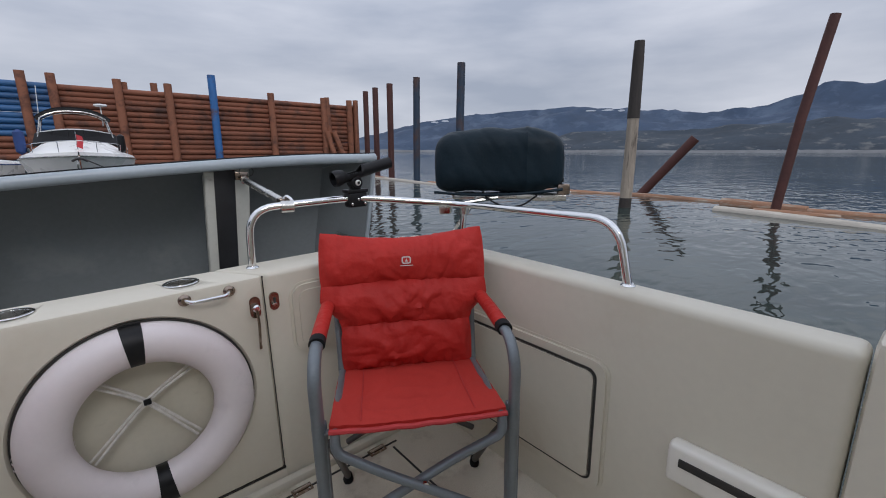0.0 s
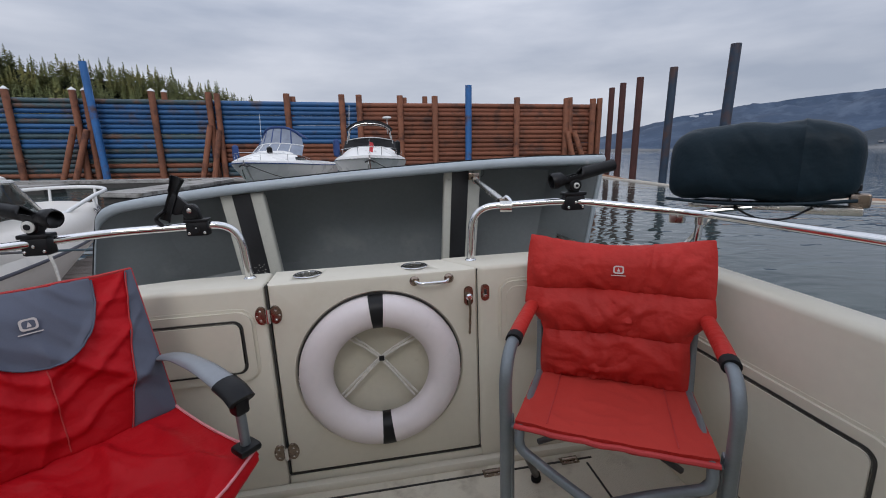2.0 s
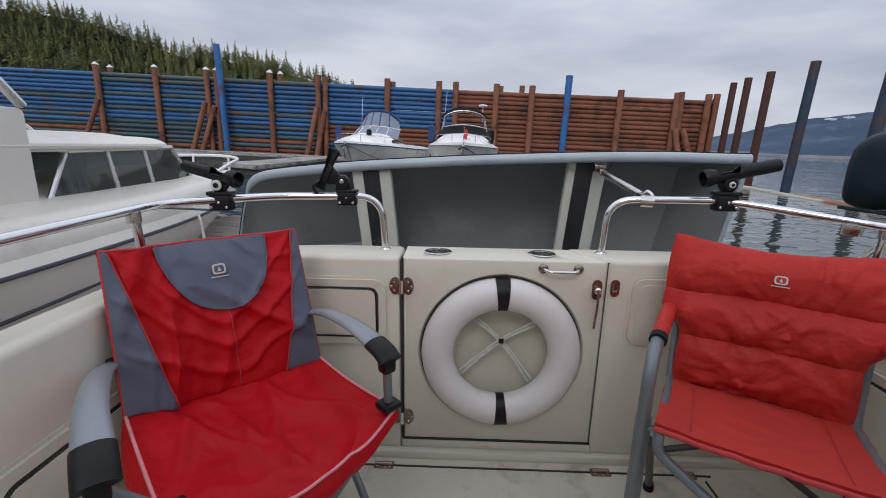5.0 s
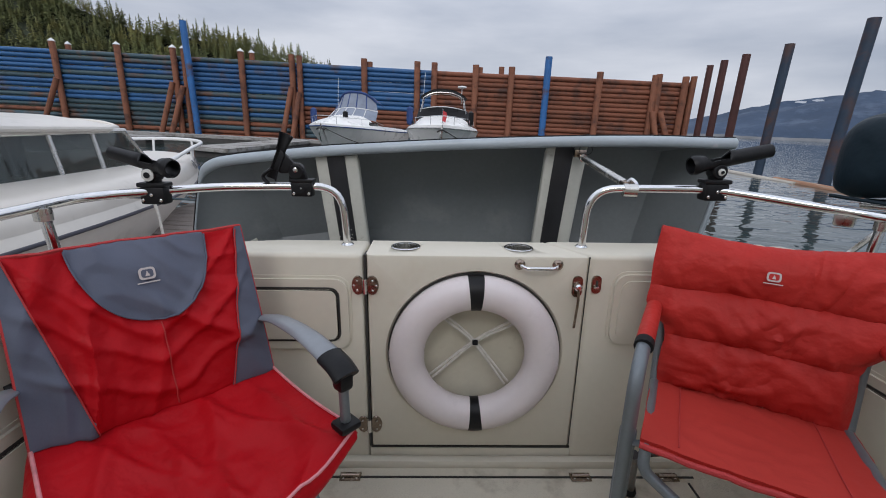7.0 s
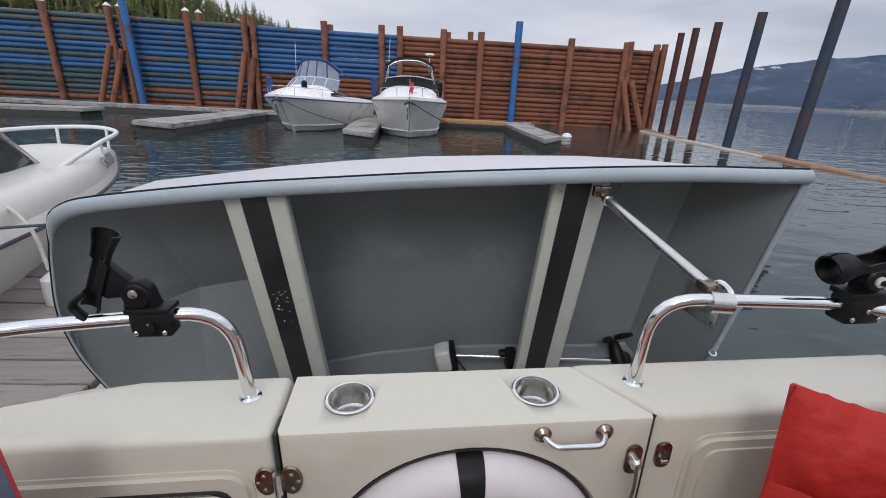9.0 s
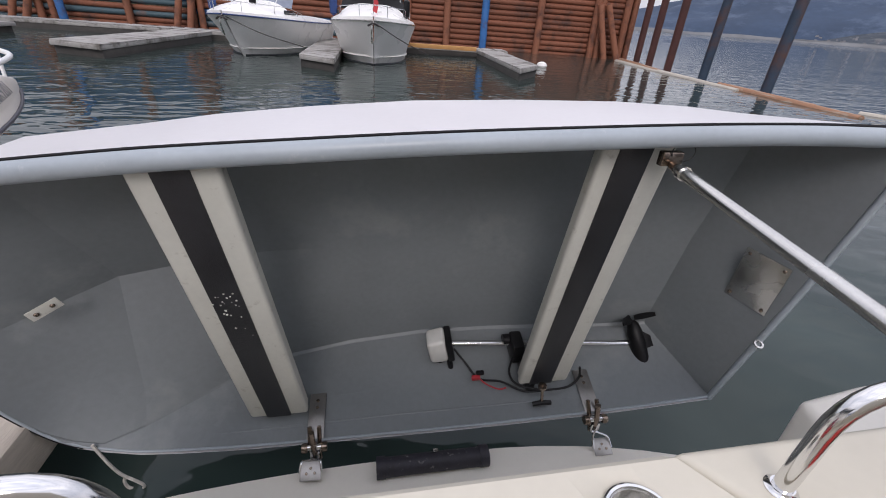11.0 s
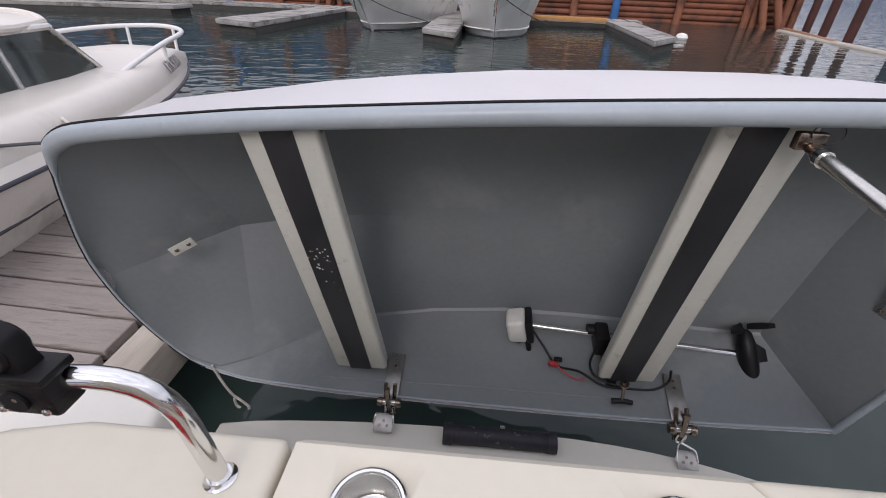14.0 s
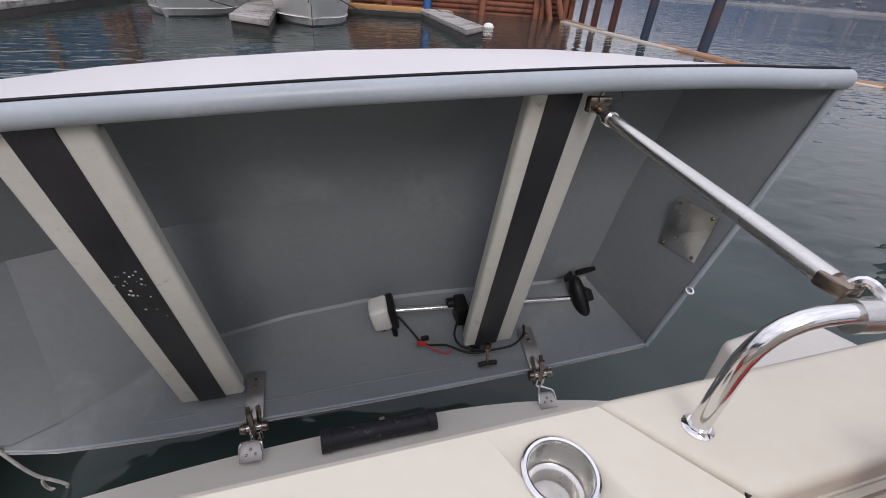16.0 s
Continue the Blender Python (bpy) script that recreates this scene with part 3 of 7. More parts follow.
def wooden_pile():
    base = thing("wooden_pile", Matrix.Translation((11.12, 4.36, WZ)), "weathered grey wooden pile with a dark creosoted top", "pile")
    rnd = random.Random(3)

    def trunk(z0, z1, r0, r1):
        bm = bmesh.new()
        rings = []
        for i in range(13):
            f = i / 12
            z, r = z0 + (z1 - z0) * f, r0 + (r1 - r0) * f
            rings.append([bm.verts.new((r * (1 + 0.06 * noise.noise(Vector((math.cos(a) * 2, math.sin(a) * 2, z)))) * math.cos(a) + 0.03 * math.sin(z),
                                        r * (1 + 0.06 * noise.noise(Vector((math.cos(a) * 2, math.sin(a) * 2, z + 9)))) * math.sin(a), z)) for a in (2 * math.pi * k / 16 for k in range(16))])
        for a, b in zip(rings, rings[1:]):
            for k in range(16):
                bm.faces.new((a[k], a[(k + 1) % 16], b[(k + 1) % 16], b[k]))
        bm.faces.new(rings[-1])
        return bm
    part("lower_trunk", trunk(0.25, 2.3, 0.155, 0.14), OLD_WOOD, base, "bleached grey wood")
    part("upper_trunk", trunk(2.3, 3.75, 0.15, 0.135), CREOSOTE, base, "dark creosoted wood")
    part("top_block", trunk(3.74, 4.15, 0.134, 0.118), CREOSOTE, base, "worn dark pile head")
    part("wet_foot", trunk(-1.0, 0.26, 0.162, 0.157), CREOSOTE, base, "dark wet foot at the waterline")


wooden_pile()


def boom_log(a, b, r, mat=None):
    a, b = Vector(a), Vector(b)
    mid = (a + b) / 2
    d = b - a
    bm = bmesh.new()
    pts = [Vector((0.05 * math.sin(3 * t + a.x), (t - 0.5) * d.length, 0.01 * math.sin(5 * t))) for t in (0, 0.25, 0.5, 0.75, 1)]
    tube(smooth_path(pts, 3), r, 10, bm=bm, taper=r * 0.8)
    m = Matrix.Translation(mid) @ Matrix.Rotation(math.atan2(-d.x, d.y), 4, "Z")
    mesh_thing("boom_log", bm, mat or LOG, m, "floating weathered log of the boom, half under water", "log", "log boom")


Z = WZ - 0.05
for a, b, r, mt in (((14.4, 25.0, Z), (13.2, 19.5, Z), 0.16, None), ((13.6, 24.0, Z), (12.7, 18.4, Z), 0.14, PALE_LOG), ((12.85, 19.0, Z), (12.4, 13.6, Z), 0.15, PALE_LOG), ((12.6, 14.0, Z), (12.2, 9.2, Z), 0.16, None),
                    ((12.95, 15.2, Z), (12.7, 11.0, Z), 0.13, None), ((13.7, 9.4, Z), (14.7, 5.6, Z), 0.14, None), ((14.6, 6.0, Z), (14.5, 2.7, Z), 0.15, None), ((13.0, 9.9, Z), (13.9, 7.9, Z), 0.12, PALE_LOG),
                    ((13.9, 2.9, Z + 0.05), (13.75, 1.0, Z + 0.05), 0.2, None), ((12.45, 2.6, Z), (11.6, -1.6, Z), 0.17, PALE_LOG), ((13.9, 1.3, Z), (14.2, -3.2, Z), 0.14, None), ((12.9, 1.9, Z), (13.3, 0.3, Z), 0.14, LOG),
                    ((11.7, -1.5, Z), (11.2, -6.0, Z), 0.17, None), ((14.2, -3.0, Z), (14.4, -8.0, Z), 0.15, None)):
    boom_log(a, b, r, mt)


# ---- marina docks ----
def float_dock(corners, label, top=0.05, boards=0):
    """A float: four plan corners, deck on top, dark floats beneath."""
    c = [Vector((*p, 0)) for p in corners]
    mid = sum(c, Vector()) / 4
    base = thing("float_dock", Matrix.Translation((mid.x, mid.y, WZ)), label, "dock", "marina floats")
    shrink = lambda f: [((p - mid) * f).xy for p in c]
    part("float", prism(shrink(0.97), -0.25, top - WZ - 0.14, 0.01), DOCK_DARK, base, "dark wet float")
    part("deck_frame", prism(shrink(1.0), top - WZ - 0.14, top - WZ - 0.03, 0.012), DOCK_GREY, base)
    e = [(p - mid) for p in c]
    long_a, long_b = (e[1] - e[0]), (e[2] - e[3])
    count = max(6, int(long_a.length / 0.55))
    for k in range(count):
        f0, f1 = k / count + 0.004, (k + 1) / count - 0.004
        plan = [(e[0] + long_a * f0).xy, (e[0] + long_a * f1).xy, (e[3] + long_b * f1).xy, (e[3] + long_b * f0).xy]
        part("deck_board", prism(plan, top - WZ - 0.028, top - WZ + random.uniform(-0.004, 0.006)), DOCK_GREY, base)
    return base


float_dock([(-24, 23.4), (-5.5, 21.6), (-5.4, 23.0), (-24, 24.8)], "long weathered grey walkway float along the breakwater")
float_dock([(-5.4, 21.6), (6.2, 20.6), (6.3, 21.8), (-5.3, 22.9)], "weathered grey walkway float along the breakwater")
float_dock([(4.35, 13.1), (4.7, 20.5), (5.8, 20.5), (5.45, 14.6)], "grey finger float with a pale weathered deck")
float_dock([(-2.1, 14.0), (-2.1, 21.4), (-1.0, 21.4), (-1.05, 13.0)], "short grey finger float between the moored boats")
float_dock([(-8.6, 14.2), (-8.0, 21.6), (-6.6, 21.6), (-7.0, 13.4)], "grey finger float with a weathered deck")
float_dock([(-22, 17.5), (-13.0, 18.8), (-13.0, 20.2), (-22, 19.2)], "grey weathered float with bollards beside the breakwater")
bm = prism([(1.2, 20.35), (4.6, 20.05), (4.62, 20.25), (1.2, 20.55)], 0.0, 0.16, 0.01)
mesh_thing("timber_beam", bm, YELLOW_WOOD, UP, "new yellow timber beam along the walkway edge", "beam")
bm = lathe([(0.02, -0.18), (0.17, -0.12), (0.22, 0), (0.16, 0.11), (0.03, 0.15)], 16, m=Matrix.Translation((6.9, 18.0, WZ + 0.06)))
mesh_thing("mooring_buoy", bm, BUOY, UP, "round white mooring buoy floating beside the float", "buoy")


# ---- the near dock between the boats ----
def near_dock():
    top = 0.12
    base = thing("plank_dock", Matrix.Translation((-2.2, 0, WZ)), "grey weathered plank dock between the two boats", "dock")
    inv = lambda z: z - WZ
    part("frame", box((-0.02, 0.4, inv(top - 0.22)), (1.55, 7.0, 0.34), 0.01), DOCK_DARK, base, "dark wet dock frame")
    part("edge_beam", box((0.86, 0.4, inv(top - 0.10)), (0.15, 7.0, 0.17), 0.012), FASCIA, base, "pale edge beam")
    y = -3.0
    k = 0
    while y < 3.85:
        w = random.uniform(0.155, 0.19)
        bm = prism([(-0.85, y), (0.765, y - 0.06), (0.765, y - 0.06 + w - 0.012), (-0.85, y + w - 0.012)], inv(top - 0.045), inv(top + random.uniform(-0.004, 0.004)), 0.004, segments=1)
        part("plank", bm, PLANK, base)
        y += w
        k += 1
    part("end_board", box((-0.02, 3.93, inv(top - 0.14)), (1.6, 0.05, 0.26), 0.006), FASCIA, base)
    # rope coil
    rope = []
    for i in range(60):
        a = i * 0.42
        r = 0.05 + 0.0016 * i
        rope.append((-1.72 + r * math.cos(a), 0.60 + r * math.sin(a) * 0.8, top + 0.014 + 0.012 * (i % 15 > 7)))
    mesh_thing("rope_coil", tube(smooth_path(rope, 2), 0.009, 6), ROPE, UP, "coiled white mooring line lying on the dock", "rope")


near_dock()


# ---- our boat: cockpit ----
def structure(name, bm, mat, label, m=None, category="boat wall"):
    ob = link(name, bm, mat)
    ob.matrix_basis = m or HEEL
    return tagged(ob, label, category, kind="structure")


TOP = 0.765
structure("floor", box((0, -1.1, -0.06), (2.0, 2.2, 0.12), 0.0), SOLE, "cream non-skid cockpit floor", category="floor")
seam = bmesh.new()
box((0.0, -0.075, 0.001), (1.5, 0.006, 0.006), bm=seam)
box((0.72, -0.9, 0.001), (0.006, 1.6, 0.006), bm=seam)
box((-0.72, -0.9, 0.001), (0.006, 1.6, 0.006), bm=seam)
structure("trim", seam, SEAM, "thin dark hatch seams in the cockpit floor", category="hatch seam")
# quarter-round cove where the floor meets the aft wall
structure("trim", prism([(-1.0, -0.035), (1.0, -0.035), (1.0, 0.0), (-1.0, 0.0)], -0.01, 0.03, 0.012), GEL, "rounded cove where the cockpit floor meets the aft wall", category="trim")

structure("wall_right", prism([(0.998, -1.305), (1.105, -1.305), (1.105, 0.10), (1.06, 0.172), (0.998, 0.172)], -0.5, TOP, 0.022, segments=3), GEL, "cream fibreglass cockpit side wall with a rounded top")
structure("wall_left", prism([(-1.105, -2.2), (-0.998, -2.2), (-0.998, 0.034), (-1.045, -0.01), (-1.085, -0.07), (-1.105, -0.14)], -0.5, TOP, 0.022, segments=3), GEL, "cream fibreglass cockpit side wall with a rounded top")
structure("wall_forward_right", prism([(1.0, -1.31), (1.13, -1.31), (1.13, -2.3), (0.86, -2.3)], -0.5, TOP + 0.03, 0.018), GEL, "cream fibreglass side wall stepping inward ahead of the cockpit")
# Unseen bulkhead added behind the camera; its height keeps sun off the cockpit.
structure("wall_forward", box((0, -2.3, 1.14), (2.24, 0.1, 2.50), 0.02), GEL, "unseen cream bulkhead added behind the camera to shade the cockpit")
structure("wall_aft_right", prism([(0.345, 0.0), (0.996, 0.0), (0.996, 0.172), (0.222, 0.172)], -0.3, TOP + 0.004, 0.016, segments=3), GEL, "cream fibreglass transom beside the gate")
structure("wall_aft_left", prism([(-0.996, 0.0), (-0.366, 0.0), (-0.366, 0.172), (-0.66, 0.172), (-0.76, 0.150), (-0.87, 0.104), (-0.996, 0.040)], -0.3, TOP, 0.016, segments=3), GEL, "cream fibreglass transom beside the gate")
structure("wall_aft_sill", prism([(-0.364, 0.004), (0.343, 0.004), (0.219, 0.168), (-0.364, 0.168)], -0.3, 0.052, 0.004), GEL, "cream sill below the transom gate")
for s in (-1, 1):
    structure("trim", prism([(s * 0.68, 0.15), (s * 1.075, 0.15), (s * 1.0, 0.36), (s * 0.92, 0.385), (s * 0.72, 0.36)], -0.4, 0.60, 0.02, segments=3), GEL_TOP, "cream hull quarter block behind the transom", category="boat hull")
plat = [(-1.06, 0.18)] + [(x, 0.845 - (0.15 if x > 0 else 0.055) * abs(x) ** 2.4) for x in np.linspace(-1.06, 1.06, 17)] + [(1.06, 0.18)]
structure("swim_platform", prism(plat, -0.20, -0.128, 0.012), GEL_TOP, "narrow cream swim platform behind the transom", category="swim platform")
structure("trim", prism([(-1.09, -6), (1.09, -6), (1.09, 0.165), (-1.09, 0.165)], -0.9, -0.125), GEL, "cream boat hull under the cockpit", category="boat hull")


def rounded_panel(bm, y0, y1, x0, x1, z0, z1, r, bevel=0.006):
    """A rounded rectangle in the xz plane, extruded in y."""
    pts = []
    for cx, cz, a0 in ((x1 - r, z1 - r, 0), (x0 + r, z1 - r, 90), (x0 + r, z0 + r, 180), (x1 - r, z0 + r, 270)):
        for k in range(5):
            a = radians(a0 + 22.5 * k)
            pts.append((cx + r * math.cos(a), cz + r * math.sin(a)))
    front = [bm.verts.new((x, y0, z)) for x, z in pts]
    back = [bm.verts.new((x, y1, z)) for x, z in pts]
    bm.faces.new(front)
    bm.faces.new(back[::-1])
    n = len(pts)
    for i in range(n):
        bm.faces.new((front[i], back[i], back[(i + 1) % n], front[(i + 1) % n]))
    bmesh.ops.bevel(bm, geom=[e for e in bm.edges if e.verts[0] in front and e.verts[1] in front], offset=bevel, segments=2, affect="EDGES")
    return bm


def locker(m, x0, x1, z0, z1, label, knob=None, seam_too=True):
    base = thing("locker_hatch", m, label, "locker hatch", "cockpit lockers")
    part("frame", rounded_panel(bmesh.new(), -0.012, 0.004, x0 - 0.035, x1 + 0.035, z0 - 0.035, z1 + 0.035, 0.05, 0.009), GEL, base)
    if seam_too:
        part("gasket", rounded_panel(bmesh.new(), -0.0145, -0.006, x0, x1, z0, z1, 0.03, 0.001), SEAM, base, "dark rubber gasket line")
        part("door", rounded_panel(bmesh.new(), -0.0185, -0.01, x0 + 0.006, x1 - 0.006, z0 + 0.006, z1 - 0.006, 0.026, 0.004), GEL, base)
    else:
        part("door", rounded_panel(bmesh.new(), -0.0165, -0.010, x0 - 0.012, x1 + 0.012, z0 - 0.012, z1 + 0.012, 0.036, 0.005), GEL, base, "smooth raised panel")
    if knob:
        part("knob", lathe([(0.013, 0), (0.015, 0.010), (0.011, 0.018)], 16, m=Matrix.Translation((knob[0], -0.018, knob[1])) @ Matrix.Rotation(radians(90), 4, "X")), GEL_TOP, base)
    return base


locker(HEEL, -0.93, -0.44, 0.475, 0.66, "cream locker hatch with a dark gasket in the transom", (-0.74, 0.585))
locker(HEEL, 0.445, 0.90, 0.50, 0.685, "cream blank hatch panel in the transom", None, False)
locker(HEEL @ Matrix.Translation((0.998, 0, 0)) @ Matrix.Rotation(radians(-90), 4, "Z"), 0.12, 0.785, 0.145, 0.52, "large cream locker hatch with a dark gasket in the side wall")
locker(HEEL @ Matrix.Translation((-0.998, 0, 0)) @ Matrix.Rotation(radians(90), 4, "Z"), -0.785, -0.12, 0.145, 0.52, "large cream locker hatch with a dark gasket in the side wall")


def rack_base():
    base = thing("rod_rack", HEEL @ Matrix.Translation((0.998, -1.15, 0.375)) @ Matrix.Rotation(radians(-90), 4, "Z"), "small cream slotted rack base on the side wall", "rack")
    part("base", box((0, -0.02, 0), (0.30, 0.045, 0.11), 0.014, segments=3), GEL_TOP, base)
    part("slot", box((-0.02, -0.043, 0.012), (0.20, 0.006, 0.022), 0.002), SEAM, base, "dark slot")
    part("slot", box((0.11, -0.043, 0.012), (0.05, 0.006, 0.022), 0.002), SEAM, base, "dark slot")


rack_base()


# ---- the transom gate ----
def gate():
    x0, x1, z0, z1, cx, cz, r, depth = -0.356, 0.335, 0.062, TOP, -0.012, 0.424, 0.287, 0.055
    base = thing("door_1", HEEL, "closed cream transom gate with a round recess for the life ring", "gate", kind="structure")
    angles = sorted({2 * math.pi * k / 72 for k in range(72)} | {math.atan2(z - cz, x - cx) % (2 * math.pi) for x in (x0, x1) for z in (z0, z1)})

    def edge(a, inset):
        dx, dz = math.cos(a), math.sin(a)
        ts = []
        if dx:
            ts.append(((x1 - inset if dx > 0 else x0 + inset) - cx) / dx)
        if dz:
            ts.append(((z1 - inset if dz > 0 else z0 + inset) - cz) / dz)
        t = min(t for t in ts if t > 0)
        return cx + dx * t, cz + dz * t

    def slant(x, y):
        return x * (1 - 0.115 / 0.335 * y / 0.172) if x > 0 else x
    bm = bmesh.new()
    loops = []
    for rad, y in ((r - 0.012, depth), (r - 0.004, 0.01), (r + 0.004, 0.0)):
        loops.append([bm.verts.new((cx + rad * math.cos(a), y, cz + rad * math.sin(a))) for a in angles])
    for inset, y in ((0.012, 0.0), (0.004, 0.003), (0.0, 0.011), (0.0, 0.162), (0.008, 0.172)):
        loops.append([bm.verts.new((slant(edge(a, inset)[0], y), y, edge(a, inset)[1])) for a in angles])
    n = len(angles)
    for a, b in zip(loops, loops[1:]):
        for k in range(n):
            bm.faces.new((a[k], a[(k + 1) % n], b[(k + 1) % n], b[k]))
    bm.faces.new(loops[-1])
    part("panel", bm, GEL, base)
    part("recess", lathe([(r - 0.011, -0.02), (r - 0.011, 0.0)], 48, m=Matrix.Translation((cx, depth - 0.002, cz)) @ Matrix.Rotation(radians(90), 4, "X")), RECESS, base, "stained back of the round recess")
    part("seal", lathe([(r - 0.009, -0.003), (r - 0.009, 0.003), (r - 0.0035, 0.003), (r - 0.0035, -0.003)], 64, closed=True, m=Matrix.Translation((cx, 0.008, cz)) @ Matrix.Rotation(radians(90), 4, "X")), SEAM, base, "thin dark ring round the recess")
    # hairline gaps to the transom
    part("seam", box((-0.361, 0.03, 0.41), (0.006, 0.05, 0.70)), SEAM, base, "dark door gap")
    part("seam", box((0.3385, 0.03, 0.41), (0.005, 0.04, 0.70)), SEAM, base, "dark door gap")
    part("seam", box((-0.01, 0.03, 0.057), (0.70, 0.05, 0.007)), SEAM, base, "dark door gap")
    # chrome grab handle
    handle = part("handle", tube(round_path([(0.118, -0.004, 0.738), (0.132, -0.030, 0.734), (0.222, -0.030, 0.734), (0.236, -0.004, 0.738)], 0.014), 0.0058, 10), CHROME, base, "chrome grab handle")
    for x in (0.118, 0.236):
        part("handle_foot", lathe([(0.017, 0), (0.017, 0.003), (0.010, 0.010)], 16, m=Matrix.Translation((x, 0.0, 0.738)) @ Matrix.Rotation(radians(90), 4, "X")), TARNISH, handle)
    # latch on the gate and keeper on the transom
    latch = part("latch", rounded_panel(bmesh.new(), -0.006, 0.002, 0.287, 0.319, 0.633, 0.703, 0.0155, 0.002), TARNISH, base, "tarnished steel latch")
    part("boss", lathe([(0.012, 0), (0.012, 0.012), (0.007, 0.017)], 14, m=Matrix.Translation((0.303, -0.005, 0.668)) @ Matrix.Rotation(radians(90), 4, "X")), CHROME, latch)
    part("lever", tube(smooth_path([(0.303, -0.018, 0.668), (0.304, -0.022, 0.62), (0.302, -0.02, 0.575), (0.301, -0.018, 0.535)], 4), 0.006, 8, flat=0.6), TARNISH, latch, "hanging latch lever")
    keeper = part("keeper", rounded_panel(bmesh.new(), -0.006, 0.002, 0.348, 0.378, 0.645, 0.705, 0.0145, 0.002), TARNISH, base, "tarnished oval keeper plate")
    part("slot", box((0.363, -0.0065, 0.675), (0.008, 0.003, 0.026), 0.001), SEAM, keeper)
    part("catch", box((0.361, -0.011, 0.668), (0.014, 0.008, 0.008), 0.002), CHROME, keeper)
    # two butterfly hinges
    for z in (0.664, 0.155):
        hinge = part("hinge", tube([(-0.361, -0.010, z - 0.024), (-0.361, -0.010, z + 0.024)], 0.0075, 10), CHROME, base, "polished butterfly hinge")
        for s in (-1, 1):
            bm = lathe([(0.001, 0.006), (0.022, 0.005), (0.024, 0.0)], 18, m=Matrix.Translation((-0.361 + s * 0.022, -0.0005, z)) @ Matrix.Rotation(radians(90), 4, "X") @ Matrix.Diagonal((0.85, 1.35, 1, 1)))
            part("leaf", bm, TARNISH, hinge)
            screws(hinge, [(-0.361 + s * 0.024, -0.006, z + 0.016), (-0.361 + s * 0.024, -0.006, z - 0.016), (-0.361 + s * 0.035, -0.005, z)], 0.004, STEEL)
    # stainless cup holders let into the top
    for x in (-0.24, 0.128):
        cup = part("cup_holder", lathe([(0.0395, 0.0), (0.0465, 0.0005), (0.0475, 0.0025), (0.045, 0.004), (0.0415, 0.0035), (0.040, 0.0)], 40, closed=True, m=Matrix.Translation((x, 0.088, TOP + 0.0005))), CHROME, base, "round stainless cup holder flange")
        part("well", lathe([(0.0405, 0.003), (0.039, -0.03), (0.0385, -0.045), (0.036, -0.047), (0.032, -0.0475), (0.0315, -0.068), (0.030, -0.071), (0.001, -0.071)], 40, caps=False, m=Matrix.Translation((x, 0.088, TOP + 0.002))), STEEL, cup, "stepped stainless cup well")


gate()


def cut_cups():
    """Open the gate's top over the two cup wells."""
    panel = bpy.data.objects["panel"]
    bm = bmesh.new()
    for x in (-0.24, 0.128):
        lathe([(0.0415, 0.60), (0.0415, 0.80)], 40, bm=bm, m=Matrix.Translation((x, 0.088, 0)))
    cutter = link("cup_cutter", bm, GEL)
    mod = panel.modifiers.new("cups", "BOOLEAN")
    mod.object, mod.solver = cutter, "EXACT"
    cutter.parent = panel.parent
    deps = bpy.context.evaluated_depsgraph_get()
    me = bpy.data.meshes.new_from_object(panel.evaluated_get(deps))
    panel.modifiers.clear()
    panel.data = me
    bpy.data.objects.remove(cutter)


cut_cups()


def life_ring():
    c = Vector((-0.012, -0.004, 0.424))
    base = thing("life_ring", HEEL @ Matrix.Translation(c), "pinkish white life ring strapped into the gate's recess", "life ring")
    turn = Matrix.Rotation(radians(90), 4, "X")
    R, r = 0.2215, 0.0565

    def ring(a0, a1, extra, count, mat, name, label=""):
        bm = bmesh.new()
        rows = []
        for i in range(count + 1):
            a = a0 + (a1 - a0) * i / count
            wob = 1 + 0.012 * noise.noise(Vector((math.cos(a) * 3, math.sin(a) * 3, 0)))
            rows.append([bm.verts.new(((R + (r * wob + extra) * math.cos(b)) * math.cos(a), -(r * 0.9 + extra) * math.sin(b), (R + (r * wob + extra) * math.cos(b)) * math.sin(a))) for b in (2 * math.pi * k / 24 for k in range(24))])
        for a, b in zip(rows, rows[1:]):
            for k in range(24):
                bm.faces.new((a[k], a[(k + 1) % 24], b[(k + 1) % 24], b[k]))
        return part(name, bm, mat, base, label)
    ring(0, 2 * math.pi, 0.0, 96, RING, "body")
    for mid in (91, 272):
        ring(radians(mid - 5.2), radians(mid + 5.2), 0.0015, 5, BLACK, "strap", "black strap round the ring")
    for mid in (-6, 178, -10, 182):
        ring(radians(mid - 0.6), radians(mid + 0.6), 0.0026, 2, RING, "moulding_rib")
    for a, b in (((-0.10, 0.125), (0.115, -0.12)), ((0.125, 0.105), (-0.14, -0.095))):
        for off in (-0.0075, 0.0075):
            d = Vector((b[0] - a[0], 0, b[1] - a[1])).normalized()
            n = Vector((-d.z, 0, d.x)) * off
            mid = Vector((0.0, 0.018, 0.040))
            pts = [Vector((a[0], 0.03, a[1])) + n, mid + n * 0.5, Vector((b[0], 0.03, b[1])) + n]
            part("rope", tube(smooth_path(pts, 6), 0.0042, 8), ROPE, base)
    part("tie", box((0.002, 0.008, 0.043), (0.018, 0.012, 0.016), 0.003, m=Matrix.Translation((0, 0, 0)) @ Matrix.Rotation(radians(0), 4, "Y")), RUBBER, base, "black tie where the ropes cross")


life_ring()


